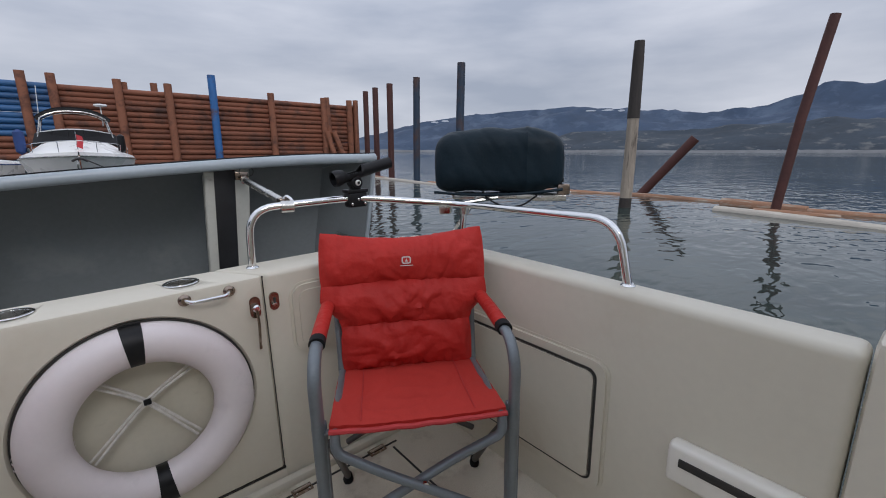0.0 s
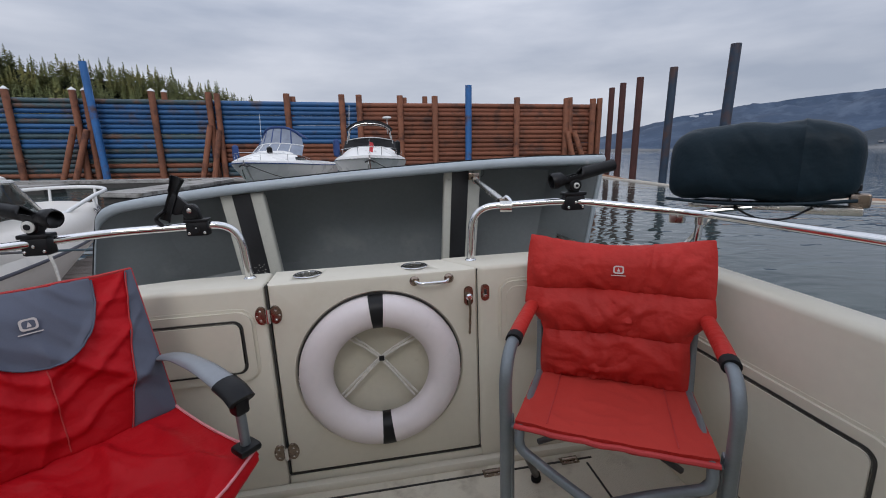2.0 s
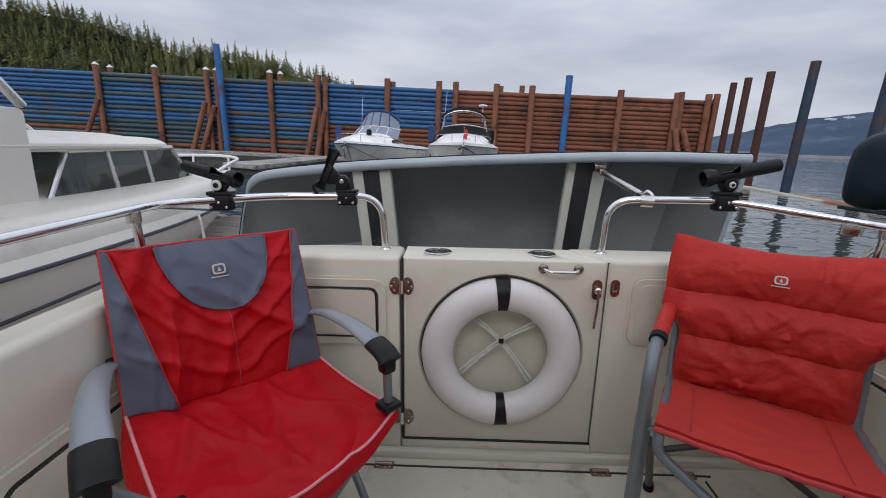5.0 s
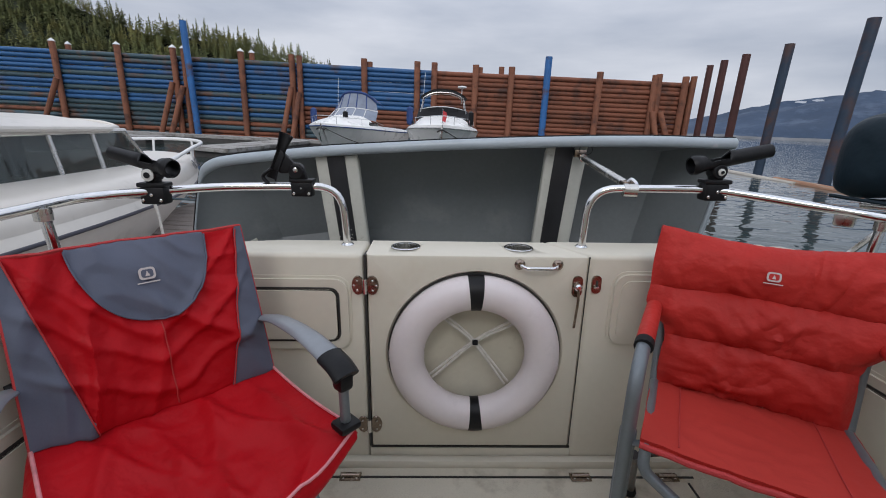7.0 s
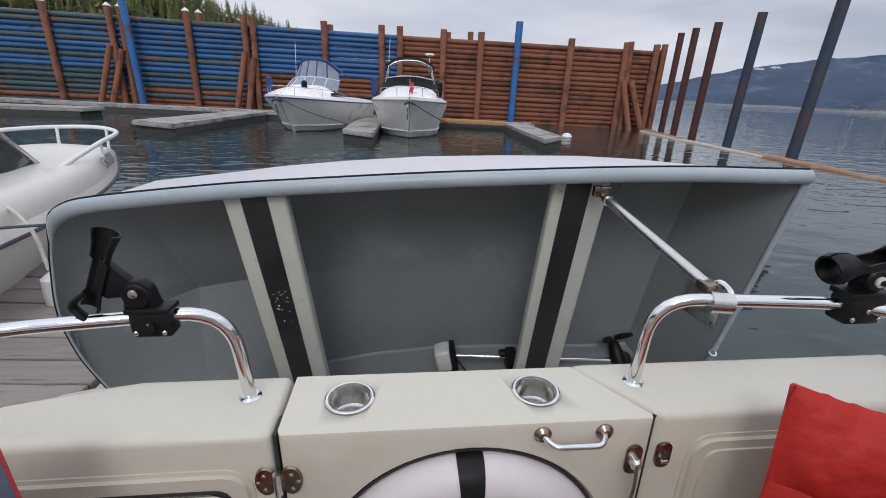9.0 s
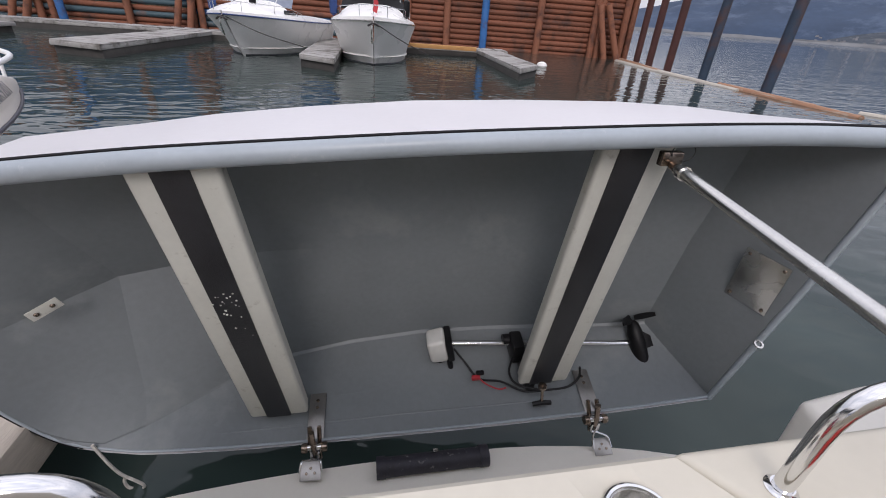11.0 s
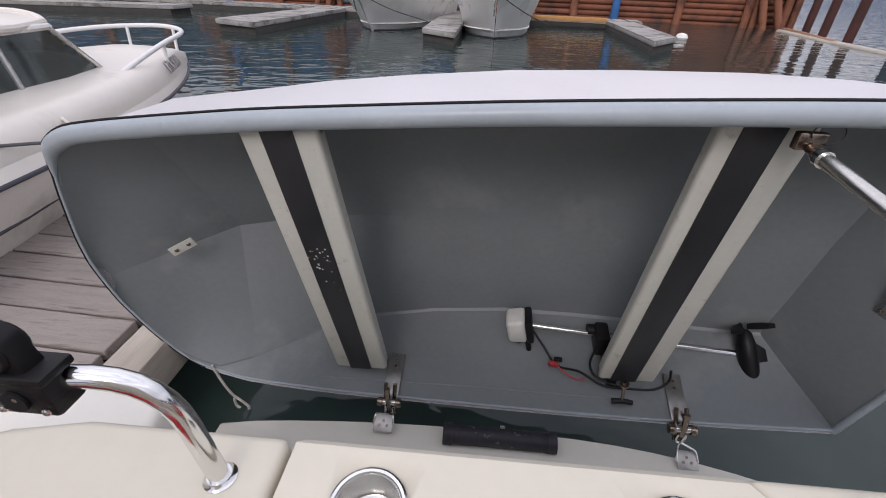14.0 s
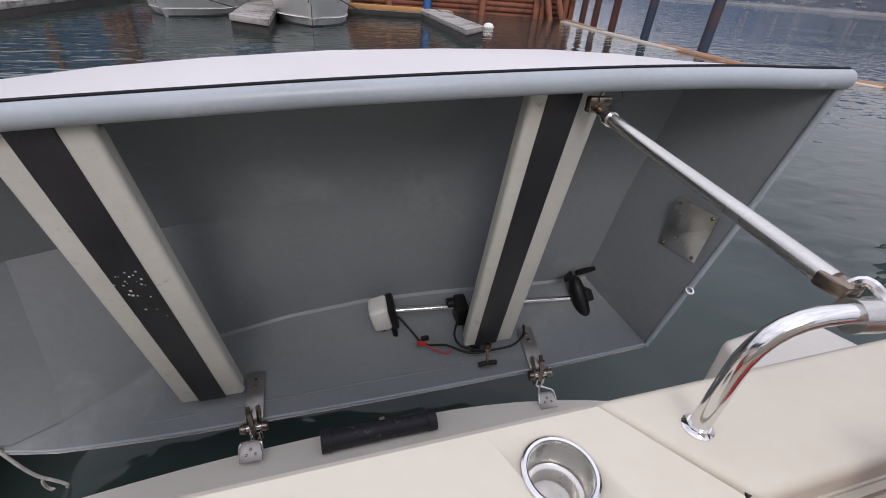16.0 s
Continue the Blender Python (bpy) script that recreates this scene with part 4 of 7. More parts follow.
# ---- rails ----
def rail(points, radius, label, feet, tee):
    base = thing("grab_rail", HEEL, label, "rail", "cockpit rails")
    part("tube", tube(round_path(points, 0.085, 7), radius, 14), CHROME, base)
    for f in feet:
        part("foot", lathe([(0.0205, 0.0), (0.0205, 0.002), (0.0165, 0.005), (0.015, 0.008)], 20, m=Matrix.Translation(f)), CHROME, base)
    x, y, z = tee
    part("post", tube([(x * 0.985, y, TOP), (x, y, z)], radius * 0.95, 12), CHROME, base)
    part("foot", lathe([(0.0205, 0.0), (0.0205, 0.002), (0.0165, 0.005)], 20, m=Matrix.Translation((x * 0.985, y, TOP))), CHROME, base)
    part("tee", tube([(x, y, z - 0.035), (x, y, z - 0.005)], radius * 1.5, 12), STEEL, base, "cast tee fitting")


rail([(0.337, 0.098, TOP), (0.345, 0.095, 0.963), (0.70, 0.036, 0.974), (1.075, -0.135, 0.926), (1.065, -0.77, 0.942), (1.06, -0.815, TOP)], 0.0124,
     "polished stainless rail bent along the cockpit corner", [(0.337, 0.098, TOP + 0.004), (1.06, -0.815, TOP)], (1.075, -0.135, 0.926))
rail([(-0.431, 0.105, TOP), (-0.442, 0.10, 0.957), (-0.80, 0.045, 0.958), (-1.075, -0.12, 0.950), (-1.065, -0.77, 0.945), (-1.06, -0.815, TOP)], 0.0124,
     "polished stainless rail bent along the cockpit corner", [(-0.431, 0.105, TOP), (-1.06, -0.815, TOP)], (-1.07, -0.25, 0.950))


# ---- the dinghy hung on its side behind the transom ----
def dinghy():
    u, n = Vector((1, -0.052, 0.080)).normalized(), Vector((-0.037, -0.989, -0.144))
    n = (n - u * n.dot(u)).normalized()
    v = u.cross(n) * -1
    v = v if v.z > 0 else -v
    m = Matrix((( u.x, v.x, -n.x, 0.0), (u.y, v.y, -n.y, 0.885), (u.z, v.z, -n.z, -0.048), (0, 0, 0, 1)))
    # local axes: x along the keel, y up across the beam, z away from the viewer into the hull
    base = thing("dinghy", m, "grey-painted fibreglass dinghy with a white hull, hung on its side", "dinghy")
    MID, D = 0.563, 0.43
    us = [-1.315, -1.306, -1.288, -1.26, -1.22, -1.17, -1.10, -1.0, -0.87, -0.72, -0.55, -0.3, 0.0, 0.3, 0.6, 0.85, 1.02, 1.17]

    def half(s):
        return float(np.interp(s, [-1.315, -1.306, -1.288, -1.26, -1.22, -1.17, -1.10, -1.0, -0.8, -0.5, 0, 0.5, 0.85, 1.15],
                               [0.06, 0.12, 0.190, 0.270, 0.375, 0.470, 0.512, 0.527, 0.541, 0.554, 0.559, 0.556, 0.542, 0.520]))

    def low(s):
        """How much finer the bow is on its lower half."""
        return float(np.interp(s, [-1.315, -1.306, -1.288, -1.26, -1.22, -1.17, -1.10, -1.0, -0.80], [1.0, 1.06, 1.08, 1.09, 1.02, 0.936, 0.934, 0.978, 1.0]))

    def depth(s):
        return float(np.interp(s, [-1.32, -1.25, -1.15, -1.0, -0.72, -0.5, -0.1, 0.45, 0.85, 1.15], [0.025, 0.085, 0.160, 0.262, 0.318, 0.372, 0.43, 0.415, 0.36, 0.325]))

    def slant(s):
        return 0.16 * min(1, max(0, (s - 0.1) / 1.05))

    def section(s, off):
        h, d = half(s), depth(s) * (1.05 if off > 0 else 1) + (0.022 if off > 0 else 0)
        chine = h * float(np.interp(s, [-1.32, -1.10, -0.95, -0.72, -0.1, 0.5, 1.15], [0.97, 0.97, 0.93, 0.87, 0.855, 0.86, 0.82]))
        if off > 0:
            chine = h * float(np.interp(s, [-1.32, -1.2, -1.0, -0.78, -0.1, 1.15], [0.5, 0.82, 0.93, 0.91, 0.887, 0.86]))
        rake = max(0, (s - 0.75) / 0.4)
        vee = 0.24 * max(0, min(1, (-0.25 - s) / 0.5)) * max(0, min(1, (s + 1.32) / 0.25))
        pts = []
        # the side panel runs out where the chine meets the sheer near the bow
        k = 1.0 if off > 0 else float(np.interp(s, [-1.32, -1.10, -0.95, -0.78, -0.52], [0.05, 0.08, 0.46, 0.78, 1.0]))
        zc, mid = d * k * 0.985, d * (1 - 0.5 * vee)
        prof = [(h, 0.0), (h + (chine - h) * 0.10, zc * 0.12), (h + (chine - h) * 0.36, zc * 0.40), (h + (chine - h) * 0.68, zc * 0.72), (chine + 0.004, zc * 0.97), (chine - 0.004, zc),
                (chine * 0.84, zc + (mid - zc) * 0.46), (chine * 0.55, zc + (mid - zc) * 0.86), (0.0, d * (1.02 + vee))]
        for y, z in prof:
            pts.append((s - rake * 0.15 * z / 0.33, y + off * (1 - z / d * 0.75), z + off * (z / d)))
        k = slant(s)
        return [(x - k * y, MID - y * low(s), z) for x, y, z in pts] + [(x + k * y, MID + y, z) for x, y, z in pts[-2::-1]]

    def skin(off, close):
        bm = bmesh.new()
        rows = [[bm.verts.new(p) for p in section(s, off)] for s in us]
        for a, b in zip(rows, rows[1:]):
            for k in range(len(a) - 1):
                bm.faces.new((a[k], a[k + 1], b[k + 1], b[k]))
        bm.faces.new(rows[0])
        bm.faces.new(rows[-1])
        # hard creases: keel and chines, and across the bow panel
        for i in range(len(us) - 1):
            for k in (4, 5, 8, 11, 12):
                e = bm.edges.get((rows[i][k], rows[i + 1][k]))
                if e and (k != 8 or us[i] < -0.35):
                    e.smooth = False
        bow = us.index(-1.0)
        for k in range(len(rows[0]) - 1):
            bm.edges.get((rows[bow][k], rows[bow][k + 1])).smooth = False
        return bm
    part("interior", skin(0.0, True), DINGHY_IN, base, "grey-painted interior")
    part("hull", skin(0.016, True), DINGHY_OUT, base, "white outer hull")
    line = [Vector((s + slant(s) * half(s), MID + half(s), 0)) for s in us[::-1]] + [Vector((s - slant(s) * half(s), MID - half(s) * low(s), 0)) for s in us]
    top_edge = smooth_path(line, 4)
    turn = next(i for i, p in enumerate(top_edge) if p.x < -1.14)
    thick = [0.024 if i < turn else max(0.005, 0.022 - 0.0045 * (i - turn)) for i in range(len(top_edge))]
    part("gunwale", tube([p + Vector((0, 0, 0.004)) for p in top_edge], thick, 12), DINGHY_RAIL, base, "rounded blue-grey gunwale")
    out = []
    for p in top_edge:
        d = Vector((p.x * 0.0, p.y - MID, 0))
        if p.x < -1.0:
            d = Vector(((p.x + 1.0) * 1.3, (p.y - MID) * 0.7, 0))
        out.append(p + d.normalized() * (thick[len(out)] - 0.0005) + Vector((0, 0, 0.012 if p.x > -1.15 else 0.002)))
    part("rub_strip", tube(out, 0.0045, 6), RUBBER, base, "thin black rubbing strip")
    # transom cap along the stern
    part("transom_cap", tube([(1.085, MID - 0.53, 0.004), (1.175, MID, 0.004), (1.255, MID + 0.53, 0.004)], 0.011, 10), DINGHY_RAIL, base)
    # laps along the lower side
    for f in (0.33, 0.40, 0.10):
        pts = []
        for s in np.linspace(-0.85, 1.02, 14):
            h, d = half(s), depth(s)
            ch = h * 0.875
            pts.append(((s, MID - (h + (ch - h) * f) + 0.0035, d * (f * 1.08 + 0.06))))
        part("lap_line", tube(pts, 0.004, 6), DINGHY_IN, base)
    # two thwarts with black grip strips
    for u0, w, skew in ((-0.535, 0.20, 0.0), (0.446, 0.19, 0.092)):
        lean = Matrix.Translation((u0, 0.10, 0.10 if u0 > 0 else 0.065)) @ Matrix(((1, skew, 0, 0), (0, 1, 0, 0), (0, -0.045, 1, 0), (0, 0, 0, 1)))
        bench = part("thwart", box((0, 0.487, 0.015), (w, 1.0, 0.03), 0.011, m=lean, segments=3), THWART, base, "pale bench thwart")
        part("grip_strip", box((0 if u0 < 0 else -0.012, 0.487, -0.0015), (0.084 if u0 < 0 else 0.086, 0.996, 0.006), 0.002, m=lean), GRIP, bench, "worn black grip strip")
        for s in (-1, 1):
            part("bench_lip", box((s * (w / 2 - 0.012), 0.485, 0.030), (0.022, 0.96, 0.036), 0.006, m=lean), THWART, bench)
        rnd = random.Random(int(u0 * 100))
        if u0 < 0:
            bm = bmesh.new()
            for k in range(60):
                r = rnd.uniform(0.0012, 0.0042)
                lathe([(r, 0), (r * 0.7, r * 0.3)], 6, bm=bm, m=Matrix.Translation((u0 + rnd.gauss(0.0, 0.022), 0.72 + rnd.gauss(0, 0.07), 0.0335)) @ Matrix.Rotation(math.pi, 4, "X"))
            tagged(part("spatter", bm, THWART, bench, "pale droppings and specks"), kind="stuff")
    # bow bracket
    plate = part("bow_plate", box((0, 0, 0), (0.085, 0.036, 0.005), 0.002), THWART, base, "small pale plate with two bolts")
    plate.matrix_basis = Matrix.Translation((-1.105, 0.60, 0.150)) @ Matrix.Rotation(radians(-33), 4, "Y") @ Matrix.Rotation(radians(14), 4, "Z")
    screws(plate, [(-0.022, 0, -0.003), (0.022, 0, -0.003)], 0.007, TARNISH, (0, 0, -1), "bolt")
    # outboard clamp plate on the stern
    pl = box((0, 0, 0), (0.006, 0.20, 0.14), 0.002)
    ob = part("motor_plate", pl, STEEL, base, "aluminium outboard clamp plate")
    ob.matrix_basis = Matrix.Translation((1.105, 0.55, 0.095)) @ Matrix.Rotation(radians(-24), 4, "Y")
    screws(ob, [(-0.004, sy * 0.085, sz * 0.055) for sy in (-1, 1) for sz in (-1, 1)], 0.006, TARNISH, (-1, 0, 0), "bolt")
    ob = part("eye_bolt", lathe([(0.010, -0.003), (0.016, -0.003), (0.016, 0.003), (0.010, 0.003)], 14, closed=True), STEEL, base)
    ob.matrix_basis = Matrix.Translation((1.125, 0.36, -0.012)) @ Matrix.Rotation(radians(70), 4, "X")
    # painter loop at the bow
    loop = [(-1.12, 0.12, 0.0), (-1.11, 0.02, -0.01), (-1.10, -0.06, -0.012), (-1.075, -0.11, -0.012), (-1.06, -0.155, -0.012), (-1.085, -0.18, -0.012), (-1.115, -0.155, -0.012), (-1.11, -0.11, -0.012), (-1.095, -0.08, -0.012)]
    part("painter", tube(smooth_path(loop, 5), 0.0055, 7), ROPE, base, "white rope loop at the bow")
    return m


DINGHY = dinghy()


def davit(u, foot):
    """Hinge clamp on the gunwale, shackled to an eye on the platform."""
    base = thing("davit_hinge", UP, "tarnished steel davit hinge between dinghy and swim platform", "davit hinge", "davit hinges")
    p = lambda x, y, z: DINGHY @ Vector((x, y, z))
    bm = box((0, 0, 0), (0.060, 0.17, 0.005), 0.002)
    ob = part("plate", bm, DULL_STEEL, base, "long stainless base plate")
    ob.matrix_basis = DINGHY @ Matrix.Translation((u, 0.036, 0.085)) @ Matrix.Rotation(radians(79), 4, "X")
    screws(ob, [(0, 0.055, -0.004), (0, 0.03, -0.004)], 0.006, TARNISH, (0, 0, -1), "bolt")
    for dx in (-0.017, 0.017):
        part("arm", tube([p(u + dx, 0.055, 0.03), p(u + dx, 0.0, -0.02), p(u + dx * 0.7, -0.05, -0.03)], 0.008, 8), TARNISH, base)
    part("pin", tube([p(u - 0.034, 0.012, -0.024), p(u + 0.034, 0.012, -0.024)], 0.0115, 10), CHROME, base)
    for s in (-1, 1):
        part("knuckle", lathe([(0.016, -0.010), (0.0185, 0), (0.016, 0.010)], 12, m=Matrix.Translation(p(u + s * 0.034, 0.010, -0.024)) @ Matrix.Rotation(radians(90), 4, "Y")), TARNISH, base)
    part("barrel", tube([p(u, 0.085, -0.012), p(u, 0.03, -0.03), p(u, -0.01, -0.034)], 0.010, 10), TARNISH, base)
    f = Vector(foot)
    top = p(u, -0.012, -0.036)
    part("shackle", tube(smooth_path([top + Vector((-0.012, 0, 0.01)), top + Vector((-0.013, 0, -0.018)), top + Vector((0, 0, -0.034)), top + Vector((0.013, 0, -0.018)), top + Vector((0.012, 0, 0.01))], 4), 0.0062, 7), CHROME, base)
    eye = part("eye_plate", box((0, 0, 0), (0.070, 0.062, 0.005), 0.002), DULL_STEEL, base, "bolted eye plate")
    eye.matrix_basis = Matrix.Translation(f + Vector((0, -0.008, 0.020))) @ Matrix.Rotation(radians(28), 4, "X")
    screws(eye, [(-0.014, -0.008, 0.003), (0.014, -0.008, 0.003), (0, 0.008, 0.003)], 0.005, TARNISH, (0, 0, 1), "bolt")
    apex = top + Vector((0, -0.004, -0.026))
    part("bail", tube(round_path([f + Vector((-0.036, -0.012, 0.016)), f + Vector((-0.032, 0.016, 0.042)), apex, f + Vector((0.032, 0.016, 0.042)), f + Vector((0.036, -0.012, 0.016))], 0.012, 4), 0.0042, 8), CHROME, base, "steel wire bail")


davit(-0.415, (-0.422, 0.815, -0.117))
davit(0.622, (0.648, 0.79, -0.112))


def strut():
    a, b = Vector((0.487, 0.70, 1.035)), Vector((0.447, 0.078, 0.985))
    base = thing("dinghy_strut", UP, "telescopic aluminium strut propping the dinghy off the rail", "strut")
    mid = a.lerp(b, 0.93)
    part("outer_tube", tube([a.lerp(b, 0.04), mid], 0.0135, 12), STEEL, base)
    part("inner_tube", tube([a.lerp(b, 0.0), a.lerp(b, 0.10)], 0.010, 10), TARNISH, base)
    part("collar", tube([a.lerp(b, 0.06), a.lerp(b, 0.085)], 0.017, 12), CHROME, base)
    part("jaw", box((0, 0, 0), (0.03, 0.04, 0.02), 0.004, m=Matrix.Translation(b.lerp(a, 0.06))), TARNISH, base)
    part("snap_hook", tube(smooth_path([b.lerp(a, 0.05), b + Vector((0.01, 0.02, 0.02)), b + Vector((0.02, 0.0, 0.008)), b + Vector((0.012, -0.01, -0.006))], 4), 0.006, 8), CHROME, base)
    part("rail_clamp", tube([b + Vector((-0.018, 0.002, -0.012)), b + Vector((0.022, -0.004, -0.012))], 0.021, 14), STEEL, base, "steel clamp round the rail")
    part("hinge_bracket", box((0, 0, 0), (0.055, 0.02, 0.035), 0.004, m=Matrix.Translation(a + Vector((0.0, 0.012, 0.012)))), TARNISH, base, "rusty bracket on the thwart")
    loop = [a + Vector((0.02 + 0.03 * math.cos(t), 0.0, 0.03 + 0.022 * math.sin(t))) for t in np.linspace(-1.5, 3.6, 10)]
    part("safety_wire", tube(smooth_path(loop, 3), 0.0012, 5), BLACK, base)


strut()


def trolling_motor():
    base = thing("trolling_motor", DINGHY, "electric trolling motor with a pale head lying in the dinghy", "outboard motor")
    y, z = 0.138, 0.29
    head = box((0, 0, 0), (0.075, 0.115, 0.09), 0.016, segments=3)
    for vert in head.verts:
        if vert.co.x > 0.02:
            vert.co.y *= 1.1
    ob = part("head", head, MOTOR_GREY, base, "pale grey motor head")
    ob.matrix_basis = Matrix.Translation((0.055, y, z - 0.005)) @ Matrix.Rotation(radians(8), 4, "Z")
    ob = part("head_back", box((0, 0, 0), (0.028, 0.118, 0.095), 0.008), BLACK, base, "black head plate")
    ob.matrix_basis = Matrix.Translation((0.103, y + 0.005, z - 0.005)) @ Matrix.Rotation(radians(8), 4, "Z")
    part("tiller", tube(smooth_path([(0.095, y - 0.03, z - 0.03), (0.105, y - 0.08, z - 0.045), (0.108, y - 0.135, z - 0.05)], 4), 0.011, 10), BLACK, base, "black tiller grip")
    part("knob", lathe([(0.012, 0), (0.012, 0.02)], 10, m=Matrix.Translation((0.065, y - 0.06, z - 0.02)) @ Matrix.Rotation(radians(90), 4, "X")), BLACK, base)
    part("shaft", tube([(0.11, y, z), (0.880, 0.098, 0.245)], 0.0125, 12), CHROME, base, "bright steel shaft")
    part("collar", tube([(0.325, y - 0.006, z), (0.362, y - 0.007, z)], 0.024, 12), BLACK, base)
    br = part("bracket", box((0.375, y - 0.02, z - 0.03), (0.05, 0.10, 0.09), 0.010), BLACK, base, "black clamp bracket")
    part("bracket_arm", box((0.40, y - 0.07, z - 0.11), (0.035, 0.06, 0.16), 0.008), BLACK, br)
    screw = part("clamp_screw", tube([(0.425, 0.14, 0.060), (0.428, 0.055, 0.040)], 0.006, 8), TARNISH, base, "brass clamp screw")
    part("collar", lathe([(0.016, -0.006), (0.017, 0.0), (0.016, 0.006)], 12, m=Matrix.Translation((0.4255, 0.128, 0.057)) @ Matrix.Rotation(radians(90), 4, "X")), TARNISH, screw)
    part("t_handle", tube(smooth_path([(0.393, 0.046, 0.040), (0.428, 0.054, 0.038), (0.463, 0.046, 0.040)], 4), 0.0095, 8), BLACK, screw, "black T-handle")
    pod = [(0.004, -0.115), (0.022, -0.105), (0.034, -0.07), (0.038, 0.0), (0.036, 0.05), (0.026, 0.085), (0.012, 0.098)]
    turn = Matrix.Translation((0.888, 0.098, 0.225)) @ Matrix.Rotation(radians(-48), 4, "X") @ Matrix.Rotation(radians(-8), 4, "Y") @ Matrix.Diagonal((0.88, 0.88, 1.12, 1))
    housing = part("motor_pod", lathe(pod, 18, m=turn), BLACK, base, "black submersible motor pod")
    part("skeg", prism([(0.03, -0.085), (0.075, -0.045), (0.07, 0.03), (0.03, 0.055)], -0.004, 0.004, 0.0015, m=turn @ Matrix.Rotation(radians(90), 4, "X")), BLACK, housing)
    hub = turn @ Vector((0, 0, 0.105))
    for k in range(3):
        a = radians(120 * k + 20)
        bm = sheet(lambda p, q: (0.012 + 0.095 * p, (q - 0.5) * 0.034 * math.sin(math.pi * (0.15 + 0.8 * p)), 0.012 * (q - 0.5)), 6, 3, 0.004)
        ob = part("propeller_blade", bm, BLACK, housing)
        ob.matrix_basis = Matrix.Translation(hub) @ turn.to_3x3().to_4x4() @ Matrix.Rotation(a, 4, "Z") @ Matrix.Rotation(radians(24), 4, "X")
    wire = [(0.12, y - 0.01, z - 0.02), (0.16, y - 0.05, z - 0.06), (0.21, y - 0.085, z - 0.12), (0.29, 0.065, 0.14), (0.37, 0.055, 0.095), (0.46, 0.062, 0.085), (0.54, 0.07, 0.085), (0.585, 0.10, 0.10), (0.59, 0.14, 0.12)]
    part("cable", tube(smooth_path(wire, 5), 0.0045, 7), BLACK, base, "black power cable")
    part("cable", tube(smooth_path([(0.36, y - 0.03, z - 0.06), (0.33, 0.08, z - 0.12), (0.35, 0.066, 0.12), (0.43, 0.06, 0.09)], 5), 0.0045, 7), BLACK, base, "black power cable")
    part("cable", tube(smooth_path([(0.205, 0.075, z - 0.13), (0.235, 0.055, 0.14), (0.28, 0.045, 0.12), (0.31, 0.05, 0.12)], 5), 0.003, 6), MOTOR_RED, base, "red battery lead")
    part("battery_clip", box((0.195, 0.075, z - 0.13), (0.035, 0.022, 0.016), 0.005), MOTOR_RED, base, "red battery clip")
    part("battery_clip", box((0.212, 0.09, z - 0.12), (0.032, 0.018, 0.016), 0.005), BLACK, base, "black battery clip")


trolling_motor()


def step_pad():
    base = thing("step_pad", HEEL @ Matrix.Translation((-0.012, 0.792, -0.128)), "worn black padded boarding step on the swim platform", "step pad")
    bm = tube([(-0.185, 0, 0.034), (-0.06, 0, 0.036), (0.06, 0, 0.035), (0.185, 0, 0.033)], 0.034, 14, flat=1.0)
    for vert in bm.verts:
        vert.co.z = max(vert.co.z, 0.0)
    part("pad", bm, DARK_PAD, base)
    for s in (-1, 1):
        part("end_cap", tube([(s * 0.168, 0, 0.036), (s * 0.20, 0, 0.036)], 0.038, 14), DARK_PAD, base, "frayed taped end")
    part("clip", box((0.01, 0.018, 0.070), (0.02, 0.012, 0.01), 0.002), STEEL, base)


step_pad()


